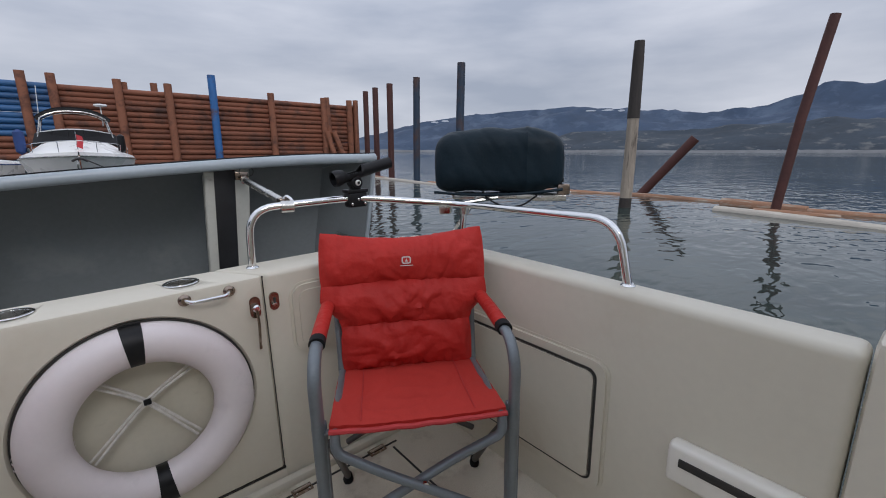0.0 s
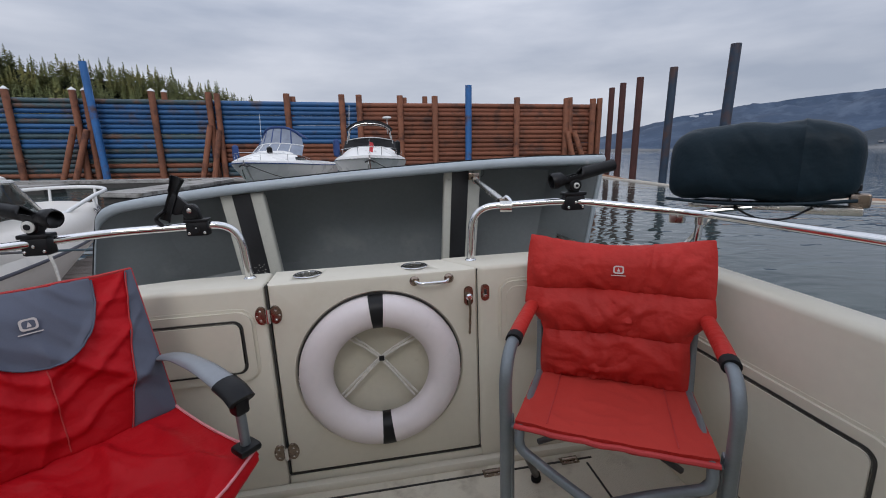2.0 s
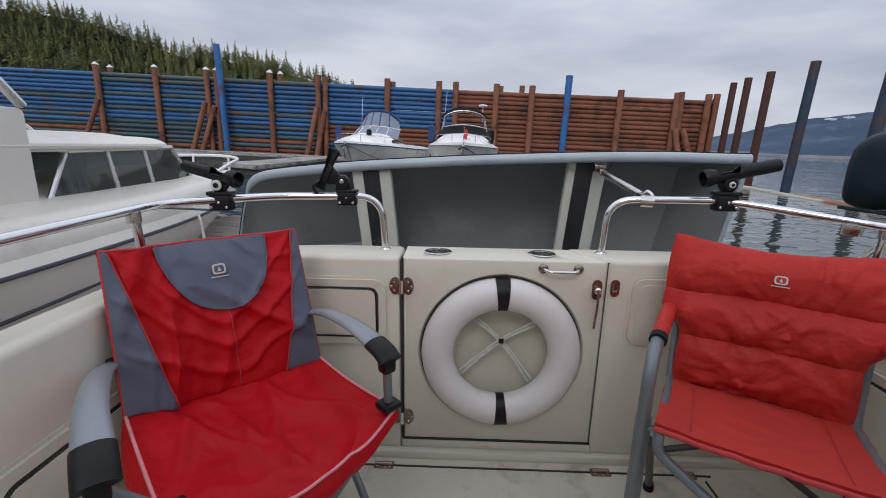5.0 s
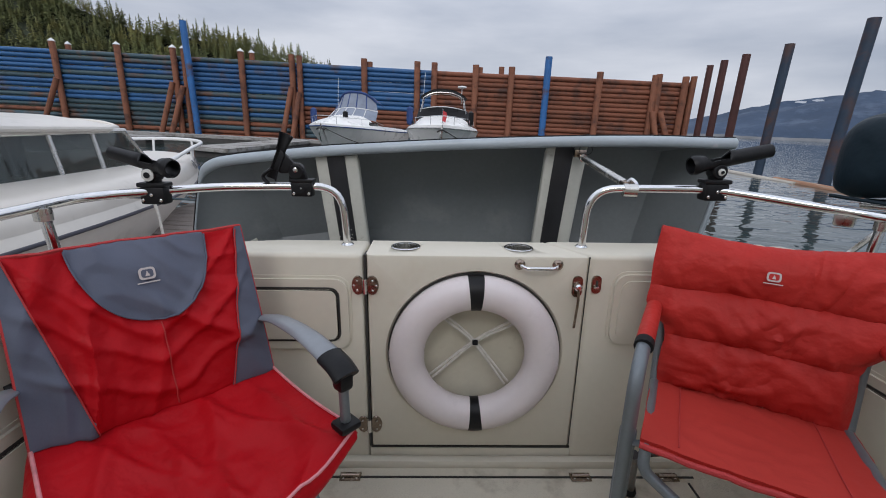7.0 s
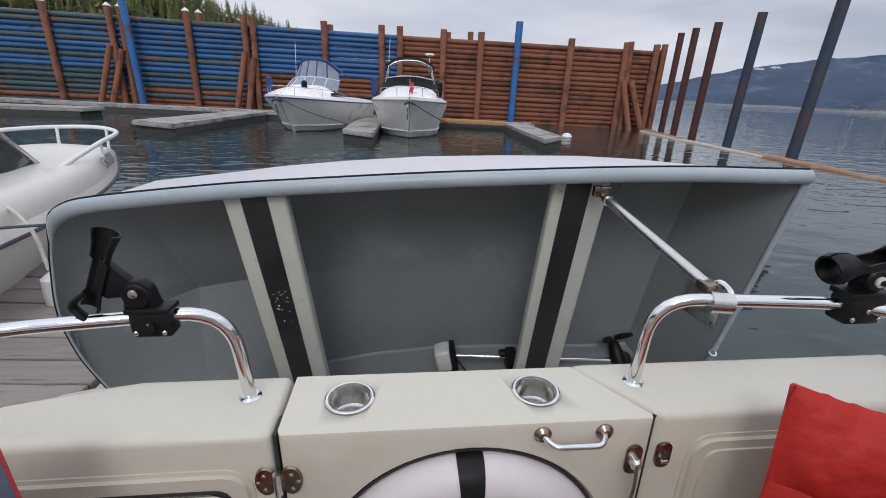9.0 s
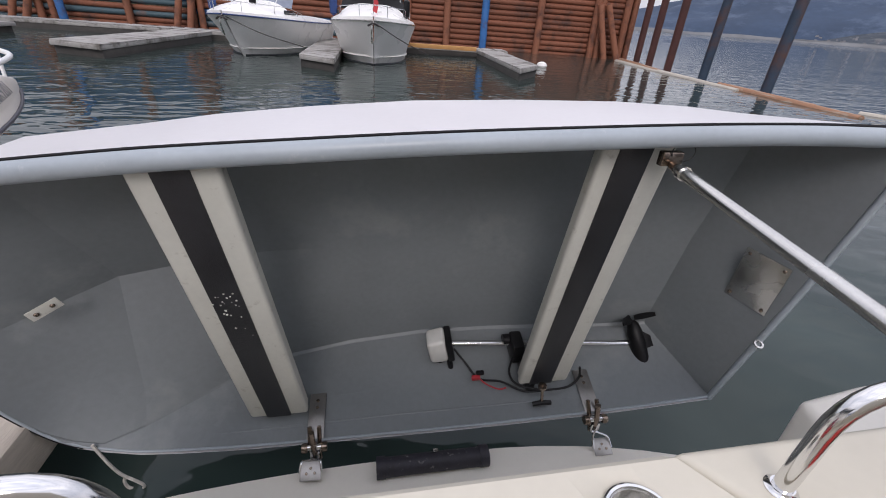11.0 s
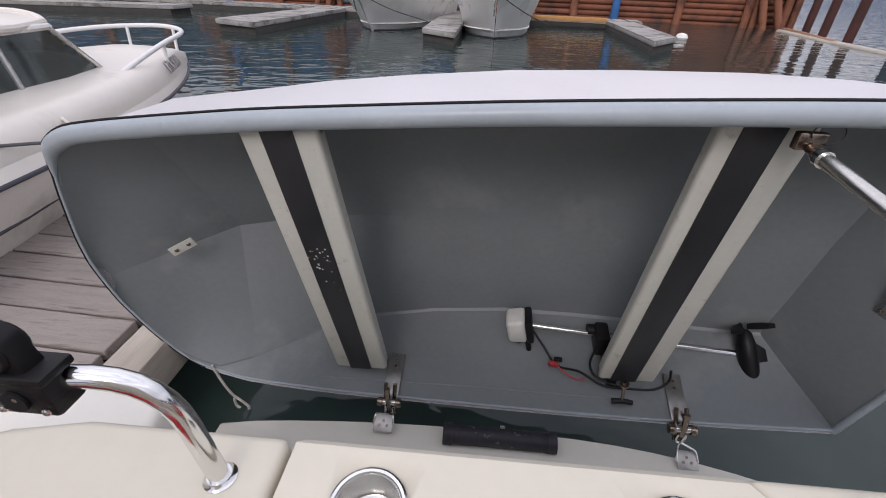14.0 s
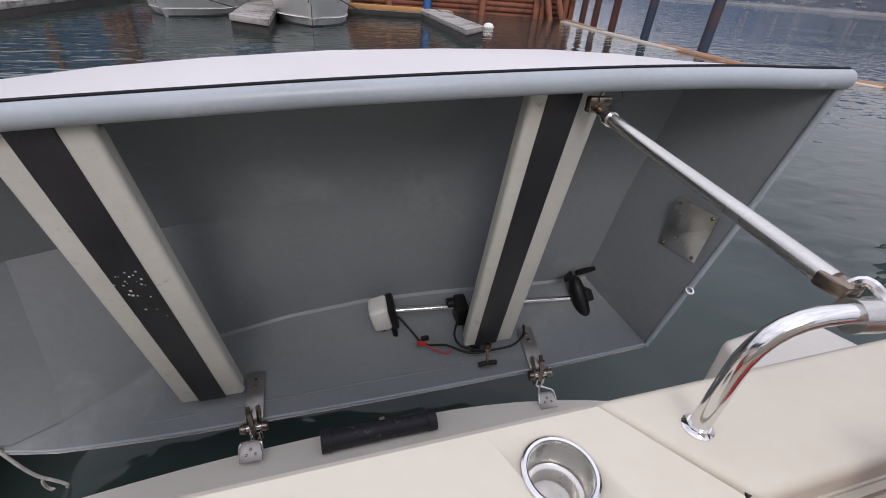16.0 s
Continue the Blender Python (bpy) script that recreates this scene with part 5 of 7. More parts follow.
# ---- rod holders and grill on the rails ----
def rod_holder(at, cradle, tilt, label, size=1.0, bolt=0.011):
    base = thing("rod_holder", HEEL @ Matrix.Translation(at) @ Matrix.Diagonal((size, size, size, 1)), label, "rod holder", "rod holders")
    part("clamp", box((0, 0, -0.008), (0.078, 0.046, 0.056), 0.007), BLACK, base, "black rail clamp")
    part("clamp_cap", box((0, 0, 0.026), (0.088, 0.05, 0.014), 0.004), BLACK, base)
    screws(base, [(sx * 0.028, -0.025, -0.022) for sx in (-1, 1)] + [(0, -0.025, -0.005)], 0.0055, STEEL)
    part("knuckle", lathe([(0.020, -0.024), (0.024, -0.02), (0.024, 0.02), (0.020, 0.024)], 16, m=Matrix.Translation((0, 0, 0.058)) @ Matrix.Rotation(radians(90), 4, "X")), BLACK, base)
    part("neck", box((0, 0, 0.042), (0.036, 0.034, 0.036), 0.006), BLACK, base)
    pivot = part("bolt", lathe([(bolt, 0), (bolt, 0.004), (bolt * 0.55, 0.006)], 16, m=Matrix.Translation((0, -0.025, 0.058)) @ Matrix.Rotation(radians(90), 4, "X")), MOTOR_GREY, base, "pale pivot bolt")
    part("bolt_socket", lathe([(bolt * 0.5, 0), (bolt * 0.5, 0.0025)], 12, m=Matrix.Translation((0, -0.031, 0.058)) @ Matrix.Rotation(radians(90), 4, "X")), RUBBER, pivot, "dark hollow of the bolt")
    # open cradle: a tube with its upper half cut away in the middle
    m = Matrix.Translation((0, 0, 0.066)) @ Matrix.Rotation(radians(cradle), 4, "Z") @ Matrix.Rotation(radians(tilt), 4, "Y")
    bm = bmesh.new()
    rows = []
    for i in range(19):
        f = i / 18
        x = -0.085 + 0.255 * f
        open_part = 0.22 < f < 0.50
        r = 0.026 - 0.004 * f + 0.006 * math.exp(-((f - 0.06) / 0.06) ** 2)
        span = math.pi * (0.56 if open_part else 0.97)
        rows.append([bm.verts.new(m @ Vector((x, r * math.sin(a), 0.026 - r * math.cos(a)))) for a in np.linspace(-span, span, 17)])
    faces = []
    for a, b in zip(rows, rows[1:]):
        for k in range(16):
            faces.append(bm.faces.new((a[k], b[k], b[k + 1], a[k + 1])))
    bmesh.ops.recalc_face_normals(bm, faces=faces)
    bmesh.ops.solidify(bm, geom=faces, thickness=0.004)
    part("cradle", bm, BLACK, base, "black open rod cradle")
    return base


rod_holder((0.70, 0.036, 0.974), 0, -12, "black plastic rod holder clamped on the rail, cradle slanting up", 0.93)
rod_holder((-0.935, -0.036, 0.951), 160, -9, "black plastic rod holder with a pale pivot bolt on the rail", 0.88, 0.019)


def folded_holder():
    base = thing("rod_holder", HEEL @ Matrix.Translation((-0.556, 0.078, 0.955)) @ Matrix.Diagonal((0.76, 0.76, 0.76, 1)), "black plastic rod holder folded upright on the rail", "rod holder", "rod holders")
    part("clamp", box((0, 0, -0.006), (0.085, 0.046, 0.06), 0.007), BLACK, base, "black rail clamp")
    part("clamp_cap", box((0, 0, 0.028), (0.095, 0.05, 0.014), 0.004), BLACK, base)
    screws(base, [(sx * 0.03, -0.025, -0.022) for sx in (-1, 1)] + [(0.0, -0.025, 0.0)], 0.006, STEEL)
    part("knuckle", lathe([(0.026, -0.02), (0.030, -0.016), (0.030, 0.016), (0.026, 0.02)], 16, m=Matrix.Translation((-0.018, 0, 0.062)) @ Matrix.Rotation(radians(90), 4, "X")), BLACK, base)
    part("bore", lathe([(0.017, 0.0), (0.017, 0.004)], 16, m=Matrix.Translation((-0.004, -0.0245, -0.006)) @ Matrix.Rotation(radians(90), 4, "X")), RUBBER, base, "dark round clamp bore")
    part("bolt", lathe([(0.010, 0), (0.010, 0.004), (0.006, 0.006)], 14, m=Matrix.Translation((-0.018, -0.021, 0.072)) @ Matrix.Rotation(radians(90), 4, "X")), STEEL, base, "pale pivot bolt")
    part("neck", prism([(-0.052, 0.030), (0.022, 0.030), (0.010, 0.082), (-0.006, 0.098), (-0.030, 0.098), (-0.042, 0.082)], -0.015, 0.015, 0.005, m=Matrix.Rotation(radians(90), 4, "X")), BLACK, base, "black swivel neck")
    part("link", prism([(-0.030, 0.060), (-0.020, 0.090), (-0.075, 0.150), (-0.110, 0.075), (-0.080, 0.055)], -0.011, 0.011, 0.004, m=Matrix.Rotation(radians(90), 4, "X")), BLACK, base, "black link plate")
    part("pawl", tube(smooth_path([(-0.115, -0.012, 0.075), (-0.150, -0.016, 0.045), (-0.128, -0.016, 0.012)], 4), 0.013, 10, flat=0.6), BLACK, base, "black latch pawl")
    m = Matrix.Translation((-0.100, -0.014, 0.085)) @ Matrix.Rotation(radians(24), 4, "Y")
    bm = bmesh.new()
    rows = []
    for i in range(19):
        f = i / 18
        r = 0.020 + 0.008 * math.exp(-((f - 1.0) / 0.16) ** 2) + 0.004 * math.exp(-(f / 0.1) ** 2)
        span = math.pi * (0.46 if f < 0.62 else 0.62)
        rows.append([bm.verts.new(m @ Vector((r * math.cos(a + 1.2), r * 0.8 * math.sin(a + 1.2), -0.055 + 0.19 * f))) for a in np.linspace(-span, span, 15)])
    faces = [bm.faces.new((a[k], b[k], b[k + 1], a[k + 1])) for a, b in zip(rows, rows[1:]) for k in range(14)]
    bmesh.ops.recalc_face_normals(bm, faces=faces)
    bmesh.ops.solidify(bm, geom=faces, thickness=0.004)
    part("cradle", bm, BLACK, base, "black open rod cradle")


folded_holder()


def covered_grill():
    axis = math.degrees(math.atan2(-0.75, 0.66))
    m = HEEL @ Matrix.Translation((1.345, -0.06, 0.915)) @ Matrix.Rotation(radians(axis), 4, "Z")
    base = thing("covered_grill", m, "boat grill under a dark blue-black canvas cover on the rail", "grill")
    bm = bmesh.new()
    nu, na = 56, 84
    rows = []
    for i in range(nu + 1):
        f = i / nu
        x = -0.275 + 0.55 * f
        shrink = (1 - abs(2 * f - 1) ** 9) ** 0.5 * 0.90 + 0.10
        tall = 0.265 - 0.018 * abs(2 * f - 1) ** 2
        ring = []
        for k in range(na):
            a = 2 * math.pi * k / na
            ca, sa = math.cos(a), math.sin(a)
            y = 0.135 * abs(ca) ** 0.62 * (1 if ca > 0 else -1)
            z = abs(sa) ** 0.62 * (1 if sa > 0 else -1) * 0.5
            zz = (z + 0.5) * tall
            y *= 1.0 - 0.10 * zz / tall
            p = Vector((x, y * shrink, zz * (0.35 + 0.65 * shrink) + (1 - shrink) * 0.06))
            folds = noise.noise(Vector((p.x * 7, p.y * 7, p.z * 5))) * 0.014 + noise.noise(Vector((p.x * 22, p.y * 14, p.z * 9))) * 0.002 - 0.003 * max(0, 1 - abs(noise.noise(Vector((p.x * 9 + p.z * 6, p.y * 8, 4)))) * 5)
            folds += 0.006 * math.exp(-((x - 0.12) / 0.008) ** 2)
            low = max(0, 0.10 - p.z)
            p += Vector((0, ca, sa)) * folds + Vector((0, 0.03 * low * math.sin(38 * x), 0.02 * low * math.sin(31 * x)))
            ring.append(bm.verts.new(p + Vector((0, 0, 0.035))))
        rows.append(ring)
    for a, b in zip(rows, rows[1:]):
        for k in range(na):
            bm.faces.new((a[k], a[(k + 1) % na], b[(k + 1) % na], b[k]))
    bm.faces.new(rows[0])
    bm.faces.new(rows[-1])
    cover = part("cover", bm, COVER, base, "wrinkled dark canvas cover")
    part("hem", tube(smooth_path([(-0.26, -0.13, 0.045), (-0.1, -0.142, 0.036), (0.1, -0.14, 0.04), (0.26, -0.125, 0.055)], 6), 0.006, 6), COVER, cover)
    part("strap", tube(smooth_path([(-0.06, -0.13, 0.05), (-0.03, -0.135, 0.015), (0.03, -0.135, -0.012), (0.10, -0.13, -0.008), (0.16, -0.12, 0.03)], 6), 0.0035, 6), BLACK_CLOTH, cover, "dangling black strap")
    part("tray", box((0.03, 0, 0.022), (0.44, 0.20, 0.02), 0.006), STEEL, base, "dull steel tray")
    part("regulator", box((0.27, -0.06, 0.05), (0.05, 0.05, 0.045), 0.008), TARNISH, base, "tarnished gas regulator")
    part("valve_knob", lathe([(0.018, 0), (0.018, 0.018), (0.012, 0.022)], 12, m=Matrix.Translation((0.255, -0.05, 0.078))), BLACK, base)
    part("burner_bracket", box((0.21, -0.07, 0.018), (0.14, 0.07, 0.025), 0.005), STEEL, base)
    part("brace", tube([(-0.085, -0.10, 0.02), (-0.20, -0.19, -0.15)], 0.0085, 8), STEEL, base, "slanting support brace")
    part("brace", tube([(0.0, -0.10, 0.02), (-0.185, -0.19, 0.0)], 0.0085, 8), STEEL, base)
    part("mount", box((-0.205, -0.185, -0.01), (0.05, 0.05, 0.05), 0.008), STEEL, base, "cast rail mount")


covered_grill()


# ---- other boats ----
def hull_parts(base, length, beam, free, mat, boot, sheer_rise=0.25, flare=0.16, stations=20, full=3.1, strip=0.022):
    """A planing hull with its bow at the origin, pointing to -y; z is 0 at the waterline."""
    def half(t):
        return beam / 2 * (1 - max(0.0, 1 - t / 0.50) ** full)

    def sheer(t):
        return free * (1 + sheer_rise * (1 - t) ** 1.6)

    def ring(t):
        b = max(0.015, half(t))
        low = max(0.01, half(max(0.0, t - 0.07)) * (0.88 - flare * (1 - t)))
        y = t * length
        rake = 0.14 * length * (1 - t) ** 3
        return [Vector((0, y + rake * 1.5, -0.35)), Vector((low * 0.6, y + rake * 1.25, -0.16)), Vector((low, y + rake, 0.06)), Vector((low + (b - low) * 0.35, y + rake * 0.6, sheer(t) * 0.42)),
                Vector((b * 0.985, y + rake * 0.12, sheer(t) * 0.86)), Vector((b, y, sheer(t) * 0.93)), Vector((b * 0.97, y, sheer(t)))]
    ts = [(k / stations) ** 1.3 for k in range(stations + 1)]
    rows = [ring(t) for t in ts]
    bm = bmesh.new()
    for s in (-1, 1):
        grid = [[bm.verts.new((s * p.x, p.y, p.z)) for p in row] for row in rows]
        for a, b in zip(grid, grid[1:]):
            for k in range(6):
                bm.faces.new((a[k], a[k + 1], b[k + 1], b[k]))
        bm.faces.new(grid[-1])
    part("hull", bm, mat, base)
    deck = bmesh.new()
    crown = 0.10 * beam
    def deck_point(i, j):
        t = ts[min(stations, int(round(i * stations)))]
        f = j * 2 - 1
        e = ring(t)[-1]
        return (e.x * f, e.y, e.z + crown * (1 - f * f) * min(1, t * 5) * (1.2 if t < 0.5 else 0.5))
    sheet(deck_point, stations, 10, 0.0, deck)
    part("deck", deck, mat, base)
    for s in (-1, 1):
        part("rub_rail", tube([Vector((s * (r[5].x + 0.012), r[5].y, r[5].z)) for r in rows], strip, 8), boot, base, "dark rubbing strip")
        part("waterline", tube([Vector((s * (r[2].x + 0.004), r[2].y, r[2].z - 0.05)) for r in rows[2:]], 0.03, 6), ANTIFOUL, base, "dark waterline")
    return ring, sheer, half


def bow_rail(base, ring, ts, height, mat, r=0.02, posts=(1, 3, 5), inset=0.9):
    pts = []
    for t in ts:
        p = ring(t)[-1]
        pts.append(Vector((p.x * inset, p.y, p.z + height * min(1, 0.55 + 0.45 * min(1, (ts[-1] - t) * 6)))))
    left = [Vector((-p.x, p.y, p.z)) for p in pts[::-1]]
    part("bow_rail", tube(smooth_path(left + pts, 3), r, 8), mat, base)
    for i in posts:
        for s in (-1, 1):
            q = ring(ts[i])[-1]
            part("stanchion", tube([(s * q.x * inset * 0.98, q.y, q.z - 0.03), (s * pts[i].x, pts[i].y, pts[i].z)], r * 0.85, 8), mat, base)


def cruiser(m, label, canvas, length, beam, free, dark_top):
    base = thing("motor_cruiser", m, label, "motor boat", "moored cruisers")
    ring, sheer, half = hull_parts(base, length, beam, free, HULL, NAVY_CLOTH if not dark_top else STEEL)
    deck = sheer(0.35)
    # raised foredeck trunk
    bm = bmesh.new()

    def trunk(i, j):
        y = 0.09 * length + 0.27 * length * i
        w = beam * (0.18 + 0.24 * i ** 0.8)
        f = j * 2 - 1
        return (w * f, y, deck + 0.02 + (0.12 + 0.38 * i) * (1 - abs(f) ** 3.2))
    sheet(trunk, 10, 14, 0.02, bm)
    part("foredeck_trunk", bm, HULL, base, "raised white foredeck")
    for s in (-1, 1):
        part("side_window", prism([(s * beam * 0.375, 0.28 * length), (s * beam * 0.395, 0.28 * length), (s * beam * 0.415, 0.40 * length), (s * beam * 0.395, 0.40 * length)], deck + 0.08, deck + 0.24, 0.01), TINT, base, "dark slanted side window")
    part("deck_hatch", box((0, 0.26 * length, deck + 0.30), (0.34, 0.5, 0.03), 0.01, m=Matrix.Translation((0, 0.26 * length, deck + 0.3)) @ Matrix.Rotation(radians(9), 4, "X") @ Matrix.Translation((0, -0.26 * length, -deck - 0.3))), TINT, base, "dark foredeck hatch")
    y0, z0 = 0.33 * length, deck + 0.42
    # windshield panes in a curve
    for k in range(5):
        a0, a1 = (k - 2.5) / 2.5, (k - 1.5) / 2.5
        def pane(i, j):
            f = a0 + (a1 - a0) * i
            rake = 0.62 * j
            return (beam * 0.365 * f * (1 - 0.10 * j), y0 + 0.55 * abs(f) ** 2.2 + rake, z0 + 0.42 * j - 0.12 * abs(f) ** 2)
        part("windshield_pane", sheet(pane, 4, 4, 0.012), VINYL if not dark_top else BLACK_CLOTH, base, "raked windshield pane")
        part("windshield_frame", tube([pane(0, q / 4) for q in range(5)], 0.018, 6), WHITE_RAIL if not dark_top else BLACK_CLOTH, base)
    part("windshield_frame", tube([(beam * 0.365 * f * 0.9, y0 + 0.55 * abs(f) ** 2.2 + 0.62, z0 + 0.42 - 0.12 * f * f) for f in np.linspace(-1, 1, 13)], 0.024, 8), WHITE_RAIL, base)
    # canvas enclosure or bimini
    arch = lambda f, up, back, wide: Vector((beam * wide * f, y0 + 0.62 + back + 0.2 * abs(f) ** 2, z0 + 0.42 + up * (1 - abs(f) ** 3.0)))
    if not dark_top:
        for k in range(5):
            a0, a1 = (k - 2.5) / 2.5, (k - 1.5) / 2.5
            def flap(i, j):
                f = a0 + (a1 - a0) * i
                p0 = Vector((beam * 0.325 * f, y0 + 0.62 + 0.55 * abs(f) ** 2.2, z0 + 0.42 - 0.12 * f * f))
                p1 = Vector((beam * 0.275 * f, y0 + 0.95 + 0.45 * abs(f) ** 2.2, z0 + 1.12 - 0.40 * abs(f) ** 3))
                return p0.lerp(p1, j)
            part("vinyl_window", sheet(flap, 4, 4, 0.01), VINYL, base, "clear vinyl canopy window")
            part("canopy_seam", tube([flap(0, q / 4) for q in range(5)], 0.028, 6), canvas, base, "blue canvas seam")
        part("canopy_hem", tube([(beam * 0.275 * f, y0 + 0.95 + 0.45 * abs(f) ** 2.2, z0 + 1.12 - 0.40 * abs(f) ** 3) for f in np.linspace(-1, 1, 13)], 0.065, 8), canvas, base, "blue canvas hem")
        part("canopy_top", sheet(lambda i, j: (beam * 0.28 * (2 * i - 1), y0 + 0.95 + 0.45 * abs(2 * i - 1) ** 2.2 * (1 - j) + 1.7 * j, z0 + 1.14 - 0.40 * abs(2 * i - 1) ** 3 - 0.25 * j * j), 12, 6, 0.02), canvas, base, "blue canvas canopy top")
    else:
        part("cockpit_cover", sheet(lambda i, j: (beam * 0.365 * (2 * i - 1) * (1 - 0.05 * j), y0 + 0.35 * abs(2 * i - 1) ** 2 + 0.75 * j, z0 + 0.06 + 0.34 * j - 0.10 * abs(2 * i - 1) ** 2), 12, 6, 0.02), BLACK_CLOTH, base, "black canvas cover over the windshield")
        part("bimini", sheet(lambda i, j: (beam * 0.325 * (2 * i - 1), y0 + 0.75 + 0.9 * j, z0 + 1.12 - 0.34 * abs(2 * i - 1) ** 2.6 - 0.05 * j), 14, 6, 0.03), BLACK_CLOTH, base, "black bimini top")
        for back in (0.75, 1.6):
            part("bimini_bow", tube([(beam * 0.325 * f, y0 + back, z0 + 0.99 - 0.34 * abs(f) ** 2.6 if abs(f) < 0.99 else z0 + 0.1) for f in np.linspace(-1, 1, 15)], 0.02, 8), STEEL, base)
        part("radar_post", tube([(beam * 0.26, y0 + 1.7, z0 + 0.6), (beam * 0.26, y0 + 1.7, z0 + 1.25)], 0.02, 8), WHITE_RAIL, base)
        part("radar_dome", lathe([(0.16, 0), (0.20, 0.03), (0.17, 0.08), (0.02, 0.10)], 16, m=Matrix.Translation((beam * 0.26, y0 + 1.7, z0 + 1.25))), WHITE_RAIL, base, "small white radar dome")
        flag = part("pennant", sheet(lambda i, j: (0.13 * i + 0.02 * math.sin(5 * j), 0.42 - 0.05 * i, deck + 0.62 - 0.34 * j - 0.06 * i), 5, 6, 0.004), FLAG_RED, base, "drooping red and white pennant")
        part("flag_staff", tube([(0, 0.42, deck + 0.1), (0, 0.42, deck + 0.68)], 0.012, 6), STEEL, base)
        part("nameplate", box((0, 0.30 * length, deck + 0.38), (0.5, 0.02, 0.06), 0.005), INK, base, "dark unreadable marking")
    # moulded spray rails low on the bow
    lines = [ring(t) for t in np.linspace(0.015, 0.75, 16)]
    for s in (-1, 1):
        part("spray_rail", tube([Vector((s * (r[2].x + (r[3].x - r[2].x) * 0.35 + 0.01), r[2].y + (r[3].y - r[2].y) * 0.35, r[2].z + (r[3].z - r[2].z) * 0.35)) for r in lines], 0.032, 6, flat=0.6), HULL, base, "white spray rail")
    part("antenna", tube([(-beam * 0.30, y0 + 1.3, z0 + 0.3), (-beam * 0.27, y0 + 1.2, z0 + 1.75)], 0.012, 6), WHITE_RAIL, base, "white whip antenna")
    bow_rail(base, ring, [0.02, 0.06, 0.12, 0.2, 0.3, 0.4, 0.46], 0.30, CHROME, 0.011)
    part("anchor", smooth_anchor(deck), DARK_TUBE, base, "dark anchor on the bow roller")
    part("fender", lathe([(0.02, -0.36), (0.12, -0.28), (0.13, 0.0), (0.12, 0.28), (0.02, 0.36)], 14, m=Matrix.Translation((-beam * 0.44, 0.30 * length, deck + 0.42))), NAVY_CLOTH, base, "dark blue fender")
    part("fender", lathe([(0.02, -0.28), (0.10, -0.22), (0.11, 0.0), (0.10, 0.22), (0.02, 0.28)], 14, m=Matrix.Translation((beam * (0.1 if not dark_top else 0.36), 0.22 * length, deck + 0.40))), BLACK, base, "black fender")
    part("mooring_line", tube(smooth_path([(0.0, 0.1, deck), (beam * 0.3, 0.6, deck * 0.62), (beam * 0.62, 1.6, 0.38)], 6), 0.016, 6), DARK_TUBE, base, "slack dark mooring line")
    part("ladder", tube(round_path([(-beam * 0.02, 0.12, deck * 0.55), (-beam * 0.02, -0.05, deck * 0.85), (0.0, 0.02, deck + 0.03)], 0.05), 0.02, 6), STEEL, base)
    return base


def smooth_anchor(deck):
    bm = tube([(0, 0.25, deck + 0.02), (0, -0.12, deck - 0.02)], 0.025, 8)
    tube(smooth_path([(-0.16, -0.02, deck - 0.10), (0, -0.14, deck - 0.03), (0.16, -0.02, deck - 0.10)], 4), 0.03, 8, bm=bm)
    return bm


cruiser(Matrix.Translation((-4.35, 15.1, WZ)) @ Matrix.Rotation(radians(-11), 4, "Z") @ Matrix.Diagonal((1, 1, 0.93, 1)), "white motor cruiser with blue canvas and clear vinyl canopy, moored", NAVY_CLOTH, 7.2, 3.0, 1.12, False)
cruiser(Matrix.Translation((0.05, 14.2, WZ)) @ Matrix.Rotation(radians(-1), 4, "Z"), "white motor cruiser with black bimini and covers, moored", BLACK_CLOTH, 7.4, 2.95, 1.15, True)


